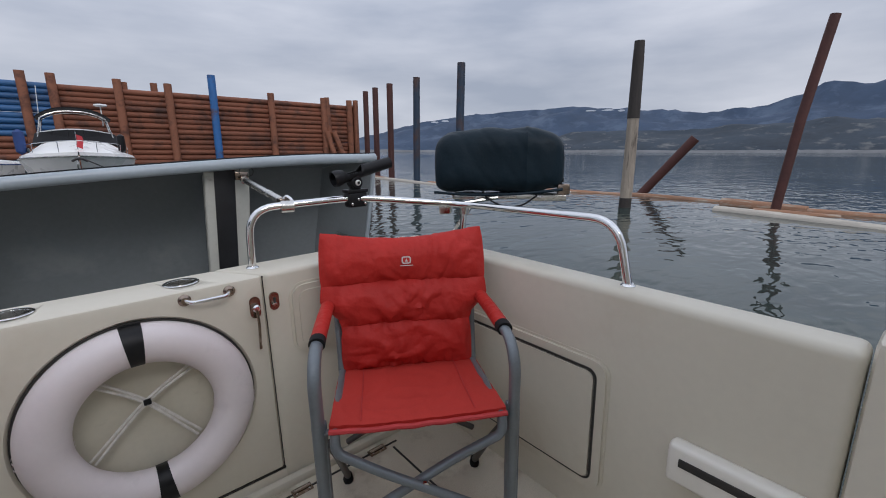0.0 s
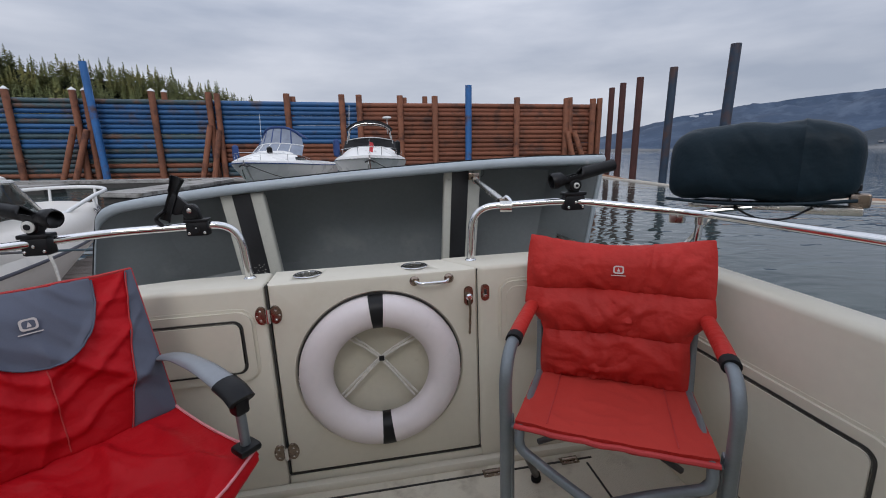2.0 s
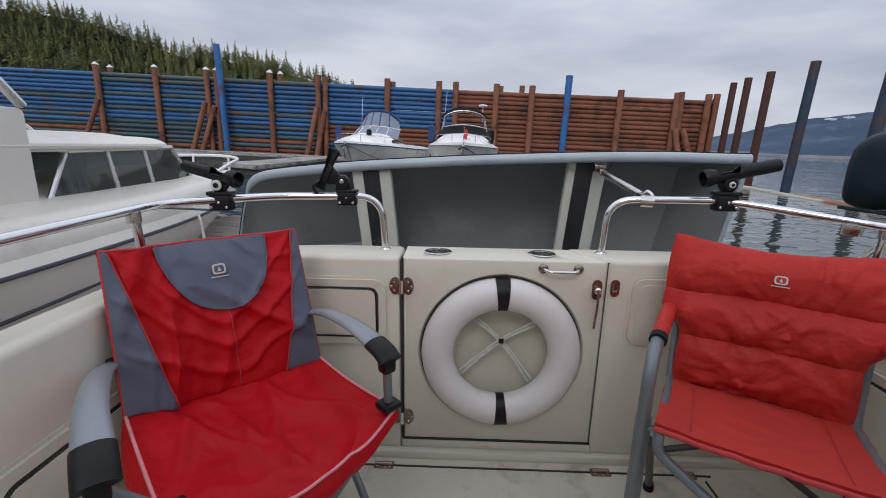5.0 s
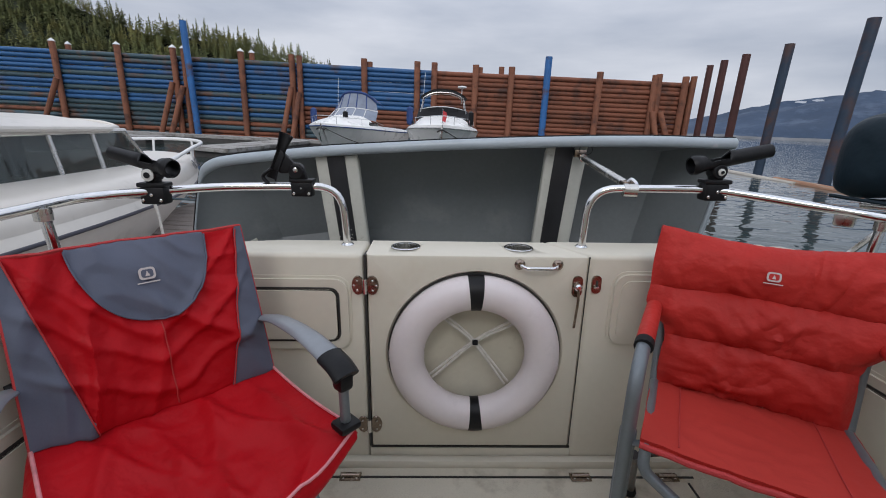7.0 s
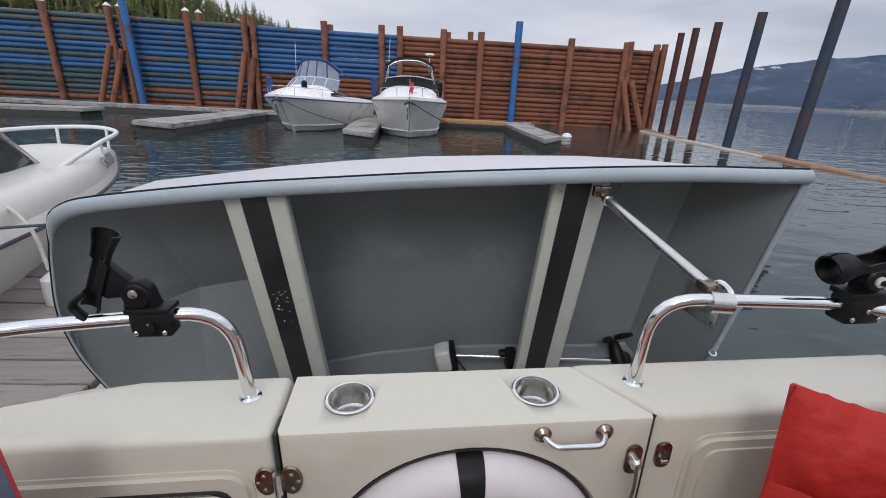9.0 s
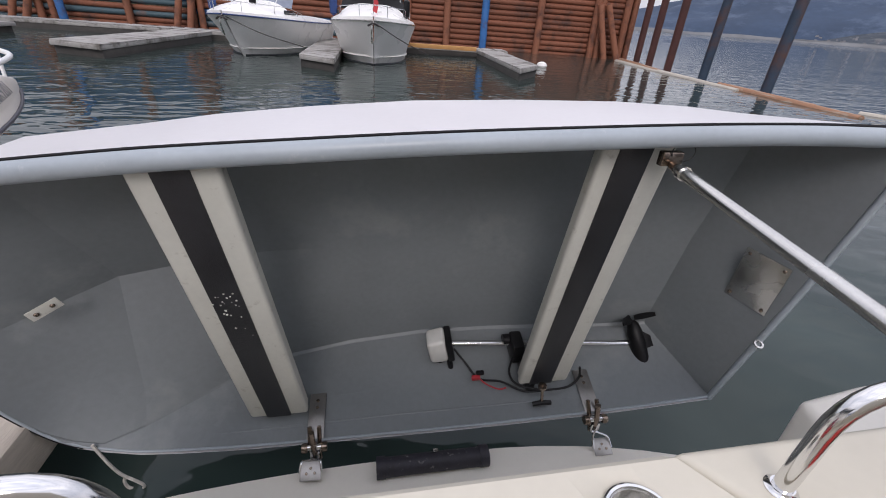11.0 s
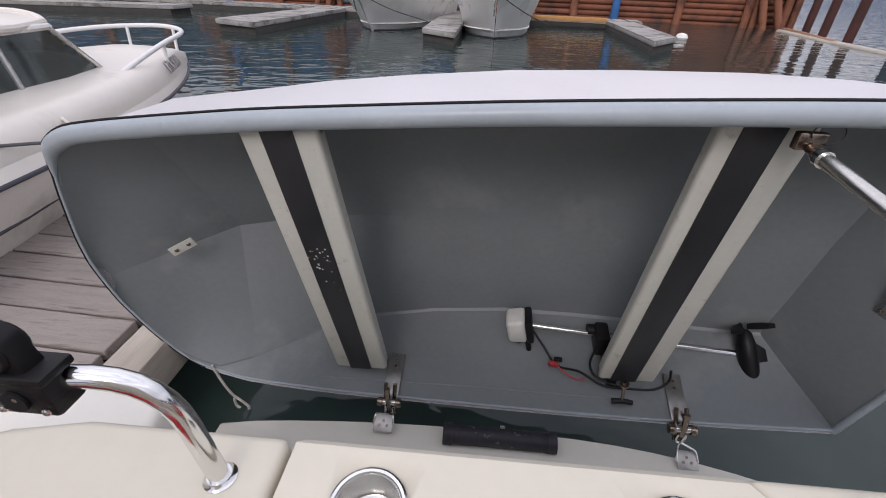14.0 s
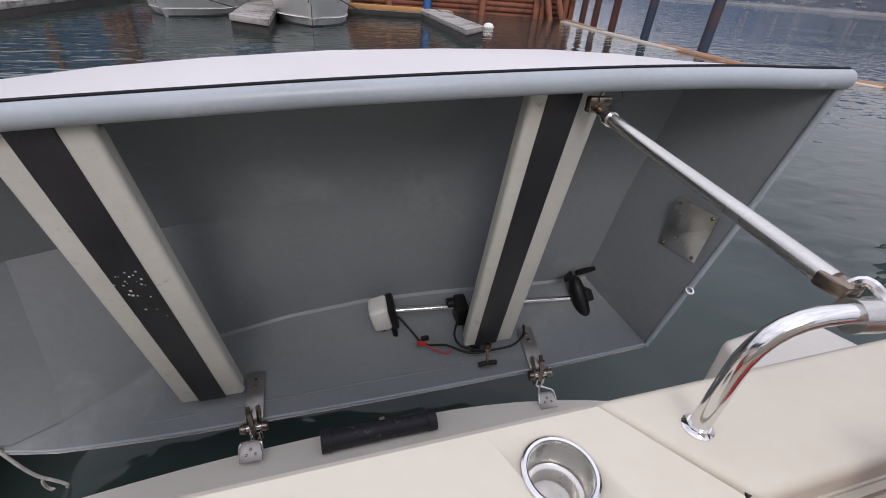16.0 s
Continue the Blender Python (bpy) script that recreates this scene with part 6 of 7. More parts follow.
def neighbour():
    cx, bow = -3.22, 4.35
    base = thing("cabin_boat", Matrix.Translation((cx, bow, WZ)) @ Matrix.Rotation(math.pi, 4, "Z"), "ivory cabin boat with a hardtop moored across the dock", "motor boat")
    ring, sheer, half = hull_parts(base, 7.6, 2.15, 0.83, HULL_WARM, INK, 0.02, 0.22, 26, 2.5, 0.012)
    zt = lambda z: z - WZ
    # second dark line below the rub rail
    for s in (-1, 1):
        pts = [ring(t) for t in np.linspace(0.06, 1, 20)]
        part("stripe", tube([Vector((s * (r[3].x + (r[4].x - r[3].x) * 0.55 + 0.004), r[3].y, r[3].z + (r[4].z - r[3].z) * 0.55)) for r in pts], 0.010, 6), INK, base, "thin dark hull stripe")
    # rounded shoulder that carries the topsides up to the deck
    def shoulder(s, t, f):
        p = ring(t)[-1]
        lift = 0.16 * min(1, 0.35 + t * 9)
        return Vector((s * p.x * (1 - 0.15 * f ** 1.8), p.y + 0.10 * f ** 1.8 * max(0, 1 - t * 4), p.z + lift * math.sin(f * math.pi / 2) ** 0.9))
    for s in (-1, 1):
        part("topside_shoulder", sheet(lambda i, j: shoulder(s, i ** 1.5, j), 30, 8, 0.006), HULL_WARM, base, "rounded ivory topside")
    part("foredeck", sheet(lambda i, j: shoulder(-1, i * 0.5, 1).lerp(shoulder(1, i * 0.5, 1), j) + Vector((0, 0, 0.05 * (1 - (2 * j - 1) ** 2) * min(1, i * 3))), 18, 10, 0.01), HULL_WARM, base, "ivory foredeck")
    # cabin side, local y runs aft (world y falls)
    L = lambda y: bow - y
    low, high = zt(0.60), zt(0.985)

    def half_cabin(y, f):
        """Half width at the window band, f from 0 at the sill to 1 at the roof."""
        return float(np.interp(y, [0.9, 1.4, 2.0, 3.0, 6.5], [0.12, 0.46, 0.60, 0.66, 0.68])) - 0.07 * f
    rake = 0.55
    # trunk below the windows
    bm = bmesh.new()
    sheet(lambda i, j: ((half_cabin(1.5 + 5.0 * i, 0) + 0.14 * (1 - j)) * (1 if True else 1), 1.5 + 5.0 * i, zt(0.56) + (low - zt(0.56)) * j ** 0.7), 22, 6, 0.0, bm)
    sheet(lambda i, j: (-(half_cabin(1.5 + 5.0 * i, 0) + 0.14 * (1 - j)), 1.5 + 5.0 * i, zt(0.56) + (low - zt(0.56)) * j ** 0.7), 22, 6, 0.0, bm)
    part("side_deck", bm, HULL_WARM, base)
    # roof with rounded edge
    bm = bmesh.new()

    def roof(i, j):
        y, f = L(2.62) + 4.6 * i, 2 * j - 1
        front = 1 - 0.25 * max(0, 1 - i * 9) ** 2
        return ((half_cabin(y, 1) + 0.05) * f * front, y + 0.10 * abs(f) ** 3 * (1 - i), high + 0.015 + 0.085 * (1 - abs(f) ** 2.6) * min(1, 0.45 + i * 5) + 0.05 * i)
    sheet(roof, 18, 16, 0.035, bm)
    part("hardtop", bm, HULL_WARM, base, "ivory hardtop roof")
    part("roof_edge", tube([Vector(roof(i / 12, 0.0)) for i in range(13)], 0.022, 8), HULL_WARM, base)
    part("roof_edge", tube([Vector(roof(0, j / 12)) for j in range(13)], 0.022, 8), HULL_WARM, base)
    part("roof_rail", tube(round_path([(0.30, L(2.0), high + 0.10), (0.30, L(1.95), high + 0.145), (0.30, L(0.3), high + 0.165), (0.30, L(0.25), high + 0.12)], 0.04), 0.013, 8), WHITE_RAIL, base, "white roof grab rail")
    # window band: posts and glass
    for s in (-1, 1):
        p = lambda y, f: Vector((s * half_cabin(y, f), y, low + (high - low) * f))
        marks = [(L(2.82), L(2.40)), (L(2.02), L(2.02)), (L(1.62), L(1.62)), (L(0.98), L(1.28))]
        part("window_frame", tube([p(L(2.86), 0.0), p(L(0.92), 0.0)], 0.020, 8), STEEL, base, "aluminium window sill")
        part("window_frame", tube([p(L(2.42), 1.0), p(L(1.25), 1.0)], 0.020, 8), STEEL, base, "aluminium window head")
        for yb, yt in marks:
            part("window_post", tube([p(yb, 0), p(yt, 1)], 0.017, 8), STEEL, base, "aluminium window post")
        for (yb0, yt0), (yb1, yt1) in zip(marks, marks[1:]):
            g = part("window_pane", sheet(lambda i, j: p((yb0 + (yb1 - yb0) * i) * (1 - j) + (yt0 + (yt1 - yt0) * i) * j, j), 4, 3, 0.006), GLASS, base, "green-tinted side window")
            g.visible_shadow = False
    for k in range(3):
        a0, a1 = (k - 1.5) / 1.5, (k - 0.5) / 1.5
        def pane(i, j):
            f = a0 + (a1 - a0) * i
            y0 = L(2.84) - 0.30 * (1 - f * f)
            return (half_cabin(L(2.84), 0) * f * (1 - 0.08 * j) * 1.0, y0 + (L(2.42) - L(2.84)) * j * (1 + 0.5 * (1 - f * f)), low + (high - low) * j)
        g = part("windshield_pane", sheet(pane, 4, 3, 0.006), GLASS, base, "green-tinted windshield pane")
        g.visible_shadow = False
        part("window_post", tube([pane(0, q / 3) for q in range(4)], 0.016, 8), STEEL, base)
    # cabin interior: floor, bulkhead, curtain, seat
    part("cabin_sole", box((0, L(1.0), zt(0.42)), (1.15, 4.0, 0.03)), DOCK_DARK, base, "dark cabin floor")
    part("cabin_bulkhead", box((0, L(0.75), zt(0.80)), (1.2, 0.04, 0.6)), HULL_WARM, base)
    part("dashboard", box((0, L(2.3), zt(0.60)), (1.0, 0.35, 0.10), 0.03), TINT, base, "dark dashboard")
    part("seat_back", box((0.28, L(1.55), zt(0.66)), (0.42, 0.12, 0.34), 0.04), HULL_WARM, base)
    part("curtain", sheet(lambda i, j: (-0.52 + 0.018 * math.sin(28 * i), L(1.50) + 0.16 * i * (0.6 + 0.4 * j), low + 0.02 + (high - low - 0.04) * j), 16, 4, 0.004), VINYL, base, "pale blue curtain")
    # wheelhouse further along
    part("wheelhouse", prism([(-0.66, L(1.0)), (0.66, L(1.0)), (0.68, L(-2.6)), (-0.68, L(-2.6))], zt(0.5), zt(1.22), 0.03), HULL_WARM, base, "ivory wheelhouse side")
    part("wheelhouse_window", prism([(-0.64, L(0.62)), (0.64, L(0.62)), (0.64, L(-2.4)), (-0.64, L(-2.4))], zt(1.22), zt(1.75), 0.02), TINT, base, "dark wheelhouse windows")
    part("wheelhouse_post", tube([(-0.66, L(0.98), zt(1.23)), (-0.63, L(0.50), zt(1.78))], 0.025, 8), STEEL, base)
    part("wheelhouse_roof", prism([(-0.72, L(0.70)), (0.72, L(0.70)), (0.72, L(-2.6)), (-0.72, L(-2.6))], zt(1.75), zt(1.83), 0.03), HULL_WARM, base)
    horn = Matrix.Translation((-0.45, L(1.02), zt(1.13))) @ Matrix.Rotation(radians(90), 4, "X")
    part("horn", lathe([(0.02, -0.16), (0.025, -0.02), (0.035, 0.04), (0.065, 0.10), (0.06, 0.11)], 16, m=horn), WHITE_RAIL, base, "white horn")
    # white bow rail
    rail_pts = [(-0.62, L(2.50), zt(0.62)), (-0.64, L(2.80), zt(0.72)), (-0.58, L(3.25), zt(0.80)), (-0.40, L(3.80), zt(0.835)), (0, L(4.05), zt(0.845)), (0.40, L(3.80), zt(0.835)), (0.58, L(3.25), zt(0.80)), (0.64, L(2.80), zt(0.72)), (0.62, L(2.50), zt(0.62))]
    rail_obj = part("bow_rail", tube(smooth_path([p for p in rail_pts], 5), 0.018, 10), WHITE_RAIL, base, "white-painted bow rail")
    for x, y, z in ((-0.57, 3.28, 0.80), (0.57, 3.28, 0.80), (-0.22, 3.95, 0.84), (0.22, 3.95, 0.84)):
        part("stanchion", tube([(x * 1.02, L(y - 0.03), zt(0.55)), (x, L(y), zt(z))], 0.013, 8), WHITE_RAIL, base)
    # registration on the near bow side
    t0, t1 = 0.085, 0.185
    a, b = shoulder(-1, t1, 0.12), shoulder(-1, t0, 0.12)
    along = (b - a).normalized()
    upv = (shoulder(-1, 0.135, 0.75) - shoulder(-1, 0.135, 0.12)).normalized()
    outward = along.cross(upv).normalized()
    upv = outward.cross(along)
    rot = Matrix(((along.x, upv.x, outward.x, 0), (along.y, upv.y, outward.y, 0), (along.z, upv.z, outward.z, 0), (0, 0, 0, 1)))
    text_mesh("registration", "13K9201", 0.13, INK, base, Matrix.Translation(a.lerp(b, 0.5) + outward * 0.05 + upv * 0.012) @ rot)
    # cleat with grey line hanging to a fender, and a blue mooring line
    part("cleat", box((-0.72, L(1.95), zt(0.60)), (0.05, 0.14, 0.03), 0.01), STEEL, base)
    part("fender_line", tube(smooth_path([(-0.72, L(1.95), zt(0.63)), (-0.92, L(1.86), zt(0.635)), (-1.04, L(1.80), zt(0.585)), (-1.10, L(1.78), zt(0.48)), (-1.125, L(1.77), zt(0.30))], 5), 0.010, 7), ROPE, base, "grey braided fender line")
    part("fender", lathe([(0.02, -0.14), (0.07, -0.10), (0.075, 0.0), (0.07, 0.10), (0.02, 0.14)], 14, m=Matrix.Translation((-1.16, L(1.76), zt(0.16)))), WHITE_RAIL, base, "small white fender")
    part("mooring_line", tube(smooth_path([(-0.85, L(1.25), zt(0.63)), (-1.0, L(1.45), zt(0.62)), (-1.4, L(2.05), zt(0.50)), (-2.0, L(2.9), zt(0.25))], 5), 0.008, 7), TEAL, base, "taut teal mooring line")
    

neighbour()


# ---- the two camp chairs ----
def logo(base, m, w, field=GREY_CLOTH):
    """A pale rounded badge outline with a small mark and a bar below."""
    badge = part("badge", rounded_panel(bmesh.new(), -0.0008, 0.0008, -w / 2, w / 2, -w * 0.42, w * 0.42, w * 0.24, 0.0003), LOGO, base, "small pale printed badge")
    badge.matrix_basis = m
    inner = part("badge_field", rounded_panel(bmesh.new(), -0.0014, 0.0, -w * 0.36, w * 0.36, -w * 0.28, w * 0.28, w * 0.16, 0.0002), field, badge)
    part("badge_mark", prism([(-w * 0.14, -w * 0.18), (w * 0.14, -w * 0.18), (0, w * 0.2)], 0.0, 0.0022, m=Matrix.Rotation(radians(90), 4, "X")), LOGO, badge)
    part("badge_bar", box((0, -0.0004, -w * 0.62), (w * 1.35, 0.001, w * 0.08)), LOGO, badge)


def wrinkle(p, a, s, seed=0.0):
    """Soft swell with rumpled folds that run in warped lines."""
    q = Vector((p.x * s + seed, p.y * s, p.z * s * 0.8))
    warp = Vector((noise.noise(q * 0.7), noise.noise(q * 0.7 + Vector((5, 5, 5))), noise.noise(q * 0.7 + Vector((2, 9, 1))))) * 0.9
    fold = 0.0
    for k, (fx, fz, amp) in enumerate(((0.8, 1.4, 0.8), (1.9, 1.0, 0.6), (1.6, 2.6, 0.4))):
        r = abs(noise.noise(Vector(((q.x + warp.x) * fx, k * 3.7, (q.z + warp.z) * fz))))
        fold += amp * max(0, 1 - r * 3.2)
    return a * (0.6 * noise.noise(q * 0.8) + fold - 0.6)


def coral_chair():
    m = HEEL @ Matrix.Translation((0.508, -0.575, 0.0986)) @ Matrix.Rotation(radians(-31), 4, "Z") @ Matrix.Diagonal((0.915, 1.013, 0.848, 1))
    base = thing("camp_chair", m, "folding camp chair with padded coral fabric and grey tubular frame", "chair", "camp chairs")
    X = 0.270
    # arm, front leg in one bent tube, rear leg
    for s in (-1, 1):
        frame = part("side_frame", tube(round_path([(s * X, 0.005, -0.104), (s * X, -0.005, 0.40), (s * X, -0.012, 0.600), (s * X, 0.03, 0.663), (s * X, 0.14, 0.671), (s * X, 0.385, 0.668)], 0.075, 8), 0.0185, 12, flat=0.85), TUBE, base, "grey bent tube arm and leg")
        part("leg_bar", box((s * X, 0.003, 0.182), (0.040, 0.022, 0.576), 0.006), TUBE, frame)
        for z in (0.16, 0.21, 0.34):
            part("rivet", lathe([(0.006, 0), (0.006, 0.002), (0.003, 0.004)], 8, m=Matrix.Translation((s * X, -0.007, z)) @ Matrix.Rotation(radians(90), 4, "X")), STEEL, frame)
        part("foot", box((s * X, 0.003, -0.105), (0.044, 0.032, 0.022), 0.006), RUBBER, frame, "black rubber foot")
        part("arm_pad", tube(round_path([(s * X, 0.10, 0.669), (s * X, 0.20, 0.672), (s * X, 0.35, 0.668)], 0.05), 0.0228, 14), CORAL, base, "coral padded arm sleeve")
        part("pad_cuff", tube([(s * X, 0.080, 0.668), (s * X, 0.108, 0.670)], 0.0236, 14), RUBBER, base, "black elastic cuff")
        back = part("back_post", tube(smooth_path([(s * 0.235, 0.33, 0.36), (s * 0.242, 0.385, 0.56), (s * 0.25, 0.41, 0.72), (s * 0.255, 0.44, 0.895)], 5), 0.0135, 10), TUBE, base, "grey back post")
        part("rear_leg", tube(smooth_path([(s * 0.25, 0.02, 0.38), (s * 0.25, 0.18, 0.17), (s * 0.25, 0.36, -0.085)], 5), 0.0125, 10), DARK_TUBE, base, "dark rear leg")
        part("foot", lathe([(0.018, 0), (0.020, 0.01), (0.015, 0.035)], 12, m=Matrix.Translation((s * 0.25, 0.365, -0.116))), RUBBER, base, "black rubber foot")
        part("seat_rail", tube(round_path([(s * 0.226, -0.035, 0.455), (s * 0.232, 0.15, 0.438), (s * 0.235, 0.345, 0.405)], 0.06), 0.0125, 10), TUBE, base)
        part("rail_pivot", tube([(s * 0.228, -0.01, 0.452), (s * X, -0.003, 0.43)], 0.008, 8), TUBE, base)
    # crossing front tubes
    for s in (-1, 1):
        y = -0.045 if s < 0 else -0.018
        part("cross_tube", tube(round_path([(s * 0.226, -0.03, 0.455), (s * 0.226, -0.045, 0.405), (s * 0.10, y, 0.315), (-s * 0.24, y, 0.105)], 0.055, 7), 0.0135, 12), TUBE, base, "grey crossing tube")
        part("cross_tube", tube(round_path([(s * 0.232, 0.345, 0.40), (s * 0.10, 0.35, 0.30), (-s * 0.24, 0.355, 0.08)], 0.05, 6), 0.0115, 10), DARK_TUBE, base)
    part("pivot_bolt", lathe([(0.012, -0.004), (0.012, 0.004)], 10, m=Matrix.Translation((0.006, -0.046, 0.258)) @ Matrix.Rotation(radians(90), 4, "X")), STEEL, base)

    # seat: sagging sheet
    def seat(i, j):
        f = 2 * i - 1
        y = -0.052 + 0.405 * j
        wide = 0.240 + 0.005 * j
        z = 0.480 - 0.070 * j - 0.018 * (1 - f * f) * (0.4 + 0.6 * math.sin(math.pi * min(1, j * 1.1)))
        if j < 0.05:
            y += 0.01
            z -= 0.012
        p = Vector((wide * f, y, z))
        return p + Vector((0, 0, wrinkle(p, 0.0035, 9, 4)))
    part("seat", sheet(seat, 50, 44, 0.007), CORAL_SEAT, base, "taut coral fabric seat")
    for s in (-1, 1):
        part("seat_seam", tube([Vector(seat(0.5 + s * 0.33, j)) + Vector((0, 0, 0.003)) for j in np.linspace(0.12, 0.98, 12)], 0.0014, 5), CORAL_EDGE, base)
    part("seat_hem", tube([Vector(seat(i, 0.0)) + Vector((0, 0.004, -0.002)) for i in np.linspace(0, 1, 20)], 0.007, 8), CORAL_EDGE, base)

    # padded back: three pillows stitched across
    def back_center(j):
        z = 0.405 + 0.518 * j
        y = 0.345 + 0.04 * j + 0.045 * j * j
        return y, z

    def back_pt(i, j, off=0.0):
        f = 2 * i - 1
        y, z = back_center(j)
        wide = float(np.interp(j, [0, 0.28, 0.40, 0.47, 0.52, 1.0], [0.228, 0.224, 0.232, 0.266, 0.290, 0.285]))
        sag = 0.042 * (1 - f * f) * max(0, (j - 0.82) / 0.18)
        pil = 0.0
        for a, b in ((0.0, 0.335), (0.335, 0.635), (0.635, 1.0)):
            if a <= j <= b:
                t = (j - a) / (b - a)
                pil = (math.sin(math.pi * t) ** 0.55) * 0.031
        p = Vector((wide * f, y, z - sag))
        bow = 0.022 * (1 - f * f)
        edge = (1 - abs(f) ** 8)
        calm = 1 - math.exp(-((f - 0.03) / 0.16) ** 2 - ((j - 0.79) / 0.10) ** 2)
        w = (wrinkle(p, 0.0105, 6.6, 2) + wrinkle(p, 0.0016, 12.5, 5)) * edge * calm
        for q in (0.0, 0.335, 0.635, 1.0):
            # puckers gathered along the stitching
            w += 0.009 * edge * noise.noise(Vector((f * 11, q * 7, 1.7 + j * 1.5))) * math.exp(-((j - q) / 0.06) ** 2)
        return p + Vector((0, bow - pil * edge + off - w, 0))
    part("backrest", sheet(lambda i, j: back_pt(i, j), 110, 120, 0.012), CORAL, base, "padded wrinkled coral backrest")
    for j in (0.335, 0.635):
        part("back_seam", tube([back_pt(i, j, -0.003) for i in np.linspace(0.02, 0.98, 24)], 0.0022, 6), CORAL_EDGE, base, "dark stitched seam")
    edge = [back_pt(0, j) for j in np.linspace(0, 1, 16)] + [back_pt(i, 1.0) for i in np.linspace(0, 1, 14)] + [back_pt(1, j) for j in np.linspace(1, 0, 16)]
    part("back_piping", tube(edge, 0.0042, 6), CORAL_EDGE, base, "darker piping")
    c = back_pt(0.515, 0.80, -0.017)
    logo(base, Matrix.Translation(c) @ Matrix.Rotation(radians(-14), 4, "X"), 0.033, CORAL)
    # loose strap behind the leg
    part("storage_strap", tube(smooth_path([(-0.285, 0.05, 0.33), (-0.29, 0.06, 0.22), (-0.28, 0.05, 0.12)], 4), 0.006, 6, flat=0.4), BLACK_CLOTH, base)


coral_chair()


def red_chair():
    place = Matrix.Translation((-0.768, -0.366, 0)) @ Matrix.Rotation(radians(47), 4, "Z")
    base = thing("camp_chair", place, "folding camp chair in bright red and grey fabric with plastic arms", "chair", "camp chairs")
    floor_z = lambda x, y: 0.0262 * (place @ Vector((x, y, 0))).x

    # local: x right, y back; the foot of the backrest is at the origin
    def back_pt(i, j, off=0.0):
        f = 2 * i - 1
        y = 0.0 + 0.105 * j + 0.012 * j * j
        z = 0.480 - 0.012 * f * (1 - j) + 0.379 * j - 0.020 * (1 - f * f) * (1 - j) ** 3
        dip = 0.012 * (1 - f * f) * max(0, (j - 0.8) / 0.2)
        p = Vector(((0.249 - 0.010 * j) * f, y, z - dip))
        edge = 1 - abs(f) ** 10
        bow = (0.006 + 0.040 * j * j) * (1 - f * f)
        pad = 0.013 * edge * math.sin(math.pi * min(1, max(0, j))) ** 0.4
        calm = 1 - 0.8 * math.exp(-((f - 0.04) / 0.2) ** 2 - ((j - 0.80) / 0.14) ** 2)
        w = wrinkle(p, 0.017, 4.6, 8) * edge * calm
        # long creases that fall from the shoulders to the middle of the seat
        for c, k in ((0.30, 0.45), (0.12, 0.30), (0.44, 0.62)):
            w += 0.009 * edge * calm * math.exp(-((j - c - k * abs(f) ** 1.3 + 0.05 * noise.noise(Vector((f * 3, c * 9, 0)))) / 0.035) ** 2)
        return p + Vector((0, bow - pad - w + off, 0))

    part("backrest", sheet(lambda i, j: back_pt(i, j), 120, 100, 0.014), RED, base, "padded red backrest")

    def yoke(i, j):
        f = 0.05 + (2 * i - 1) * 0.57
        low = 1.02 - 0.50 * math.sqrt(max(0, 1 - ((f - 0.05) / 0.58) ** 2))
        return back_pt((f + 1) / 2, min(1, low) + (1 - min(1, low)) * j, -0.005)
    part("yoke_panel", sheet(yoke, 60, 34, 0.006), GREY_CLOTH, base, "rounded grey yoke panel")
    for s in (-1, 1):
        def flank(i, j):
            inner = 0.94 - 0.37 * (1 - j)
            return back_pt((s * (inner + (1 - inner) * i) + 1) / 2, j, -0.005)
        part("flank_panel", sheet(flank, 24, 80, 0.006), GREY_CLOTH, base, "grey side panel")
        part("flank_seam", tube([back_pt((s * (0.94 - 0.37 * (1 - j)) + 1) / 2, j, -0.0075) for j in np.linspace(0.01, 0.99, 24)], 0.0018, 5), CORAL_EDGE, base, "red stitched seam")
    arc = [back_pt((0.05 + 0.58 * math.cos(t) + 1) / 2, 1.02 - 0.50 * math.sin(t), -0.008) for t in np.linspace(0.06, math.pi - 0.06, 30)]
    part("yoke_seam", tube(arc, 0.0022, 6), GREY_CLOTH, base)
    edge = [back_pt(0, j) for j in np.linspace(0, 1, 14)] + [back_pt(i, 1.0) for i in np.linspace(0, 1, 14)] + [back_pt(1, j) for j in np.linspace(1, 0, 14)]
    part("back_piping", tube(edge, 0.0045, 6), CORAL_EDGE, base, "red edge piping")
    part("back_seam", tube([back_pt(0.53, j, -0.002) for j in np.linspace(0.02, 0.50, 12)], 0.0016, 5), CORAL_EDGE, base)
    c = back_pt(0.52, 0.79, -0.0135)
    logo(base, Matrix.Translation(c) @ Matrix.Rotation(radians(-16), 4, "X"), 0.034)

    def seat(i, j):
        f = 2 * i - 1
        y = -0.365 + 0.395 * j
        wide = 0.258 - 0.010 * j
        z = 0.470 + 0.014 * j - 0.014 * math.sin(math.pi * j) - 0.012 * f * j
        z -= (0.046 - 0.030 * j) * (1 - abs(f) ** 2.4)
        p = Vector((wide * f, y - 0.035 * (1 - f * f) * (1 - j), z))
        edge = (1 - abs(f) ** 10) * min(1, 6 * (1 - j) + 0.15)
        fold = wrinkle(p, 0.018, 4.4, 12)
        # creases that fan out from the back of the seat
        for c, k, a in ((-0.16, -0.45, 0.010), (-0.05, 0.25, 0.012), (0.04, -0.2, 0.010), (0.10, 0.5, 0.014), (0.17, 0.15, 0.012), (-0.12, 0.6, 0.010)):
            line = p.x - c + k * (p.y + 0.10) + 0.03 * noise.noise(Vector((p.y * 6, c * 20, 3)))
            fold += a * math.exp(-(line / 0.017) ** 2) * (0.4 + 0.6 * math.sin(math.pi * j))
        return p + Vector((0, 0, fold * edge - 0.006 * edge))
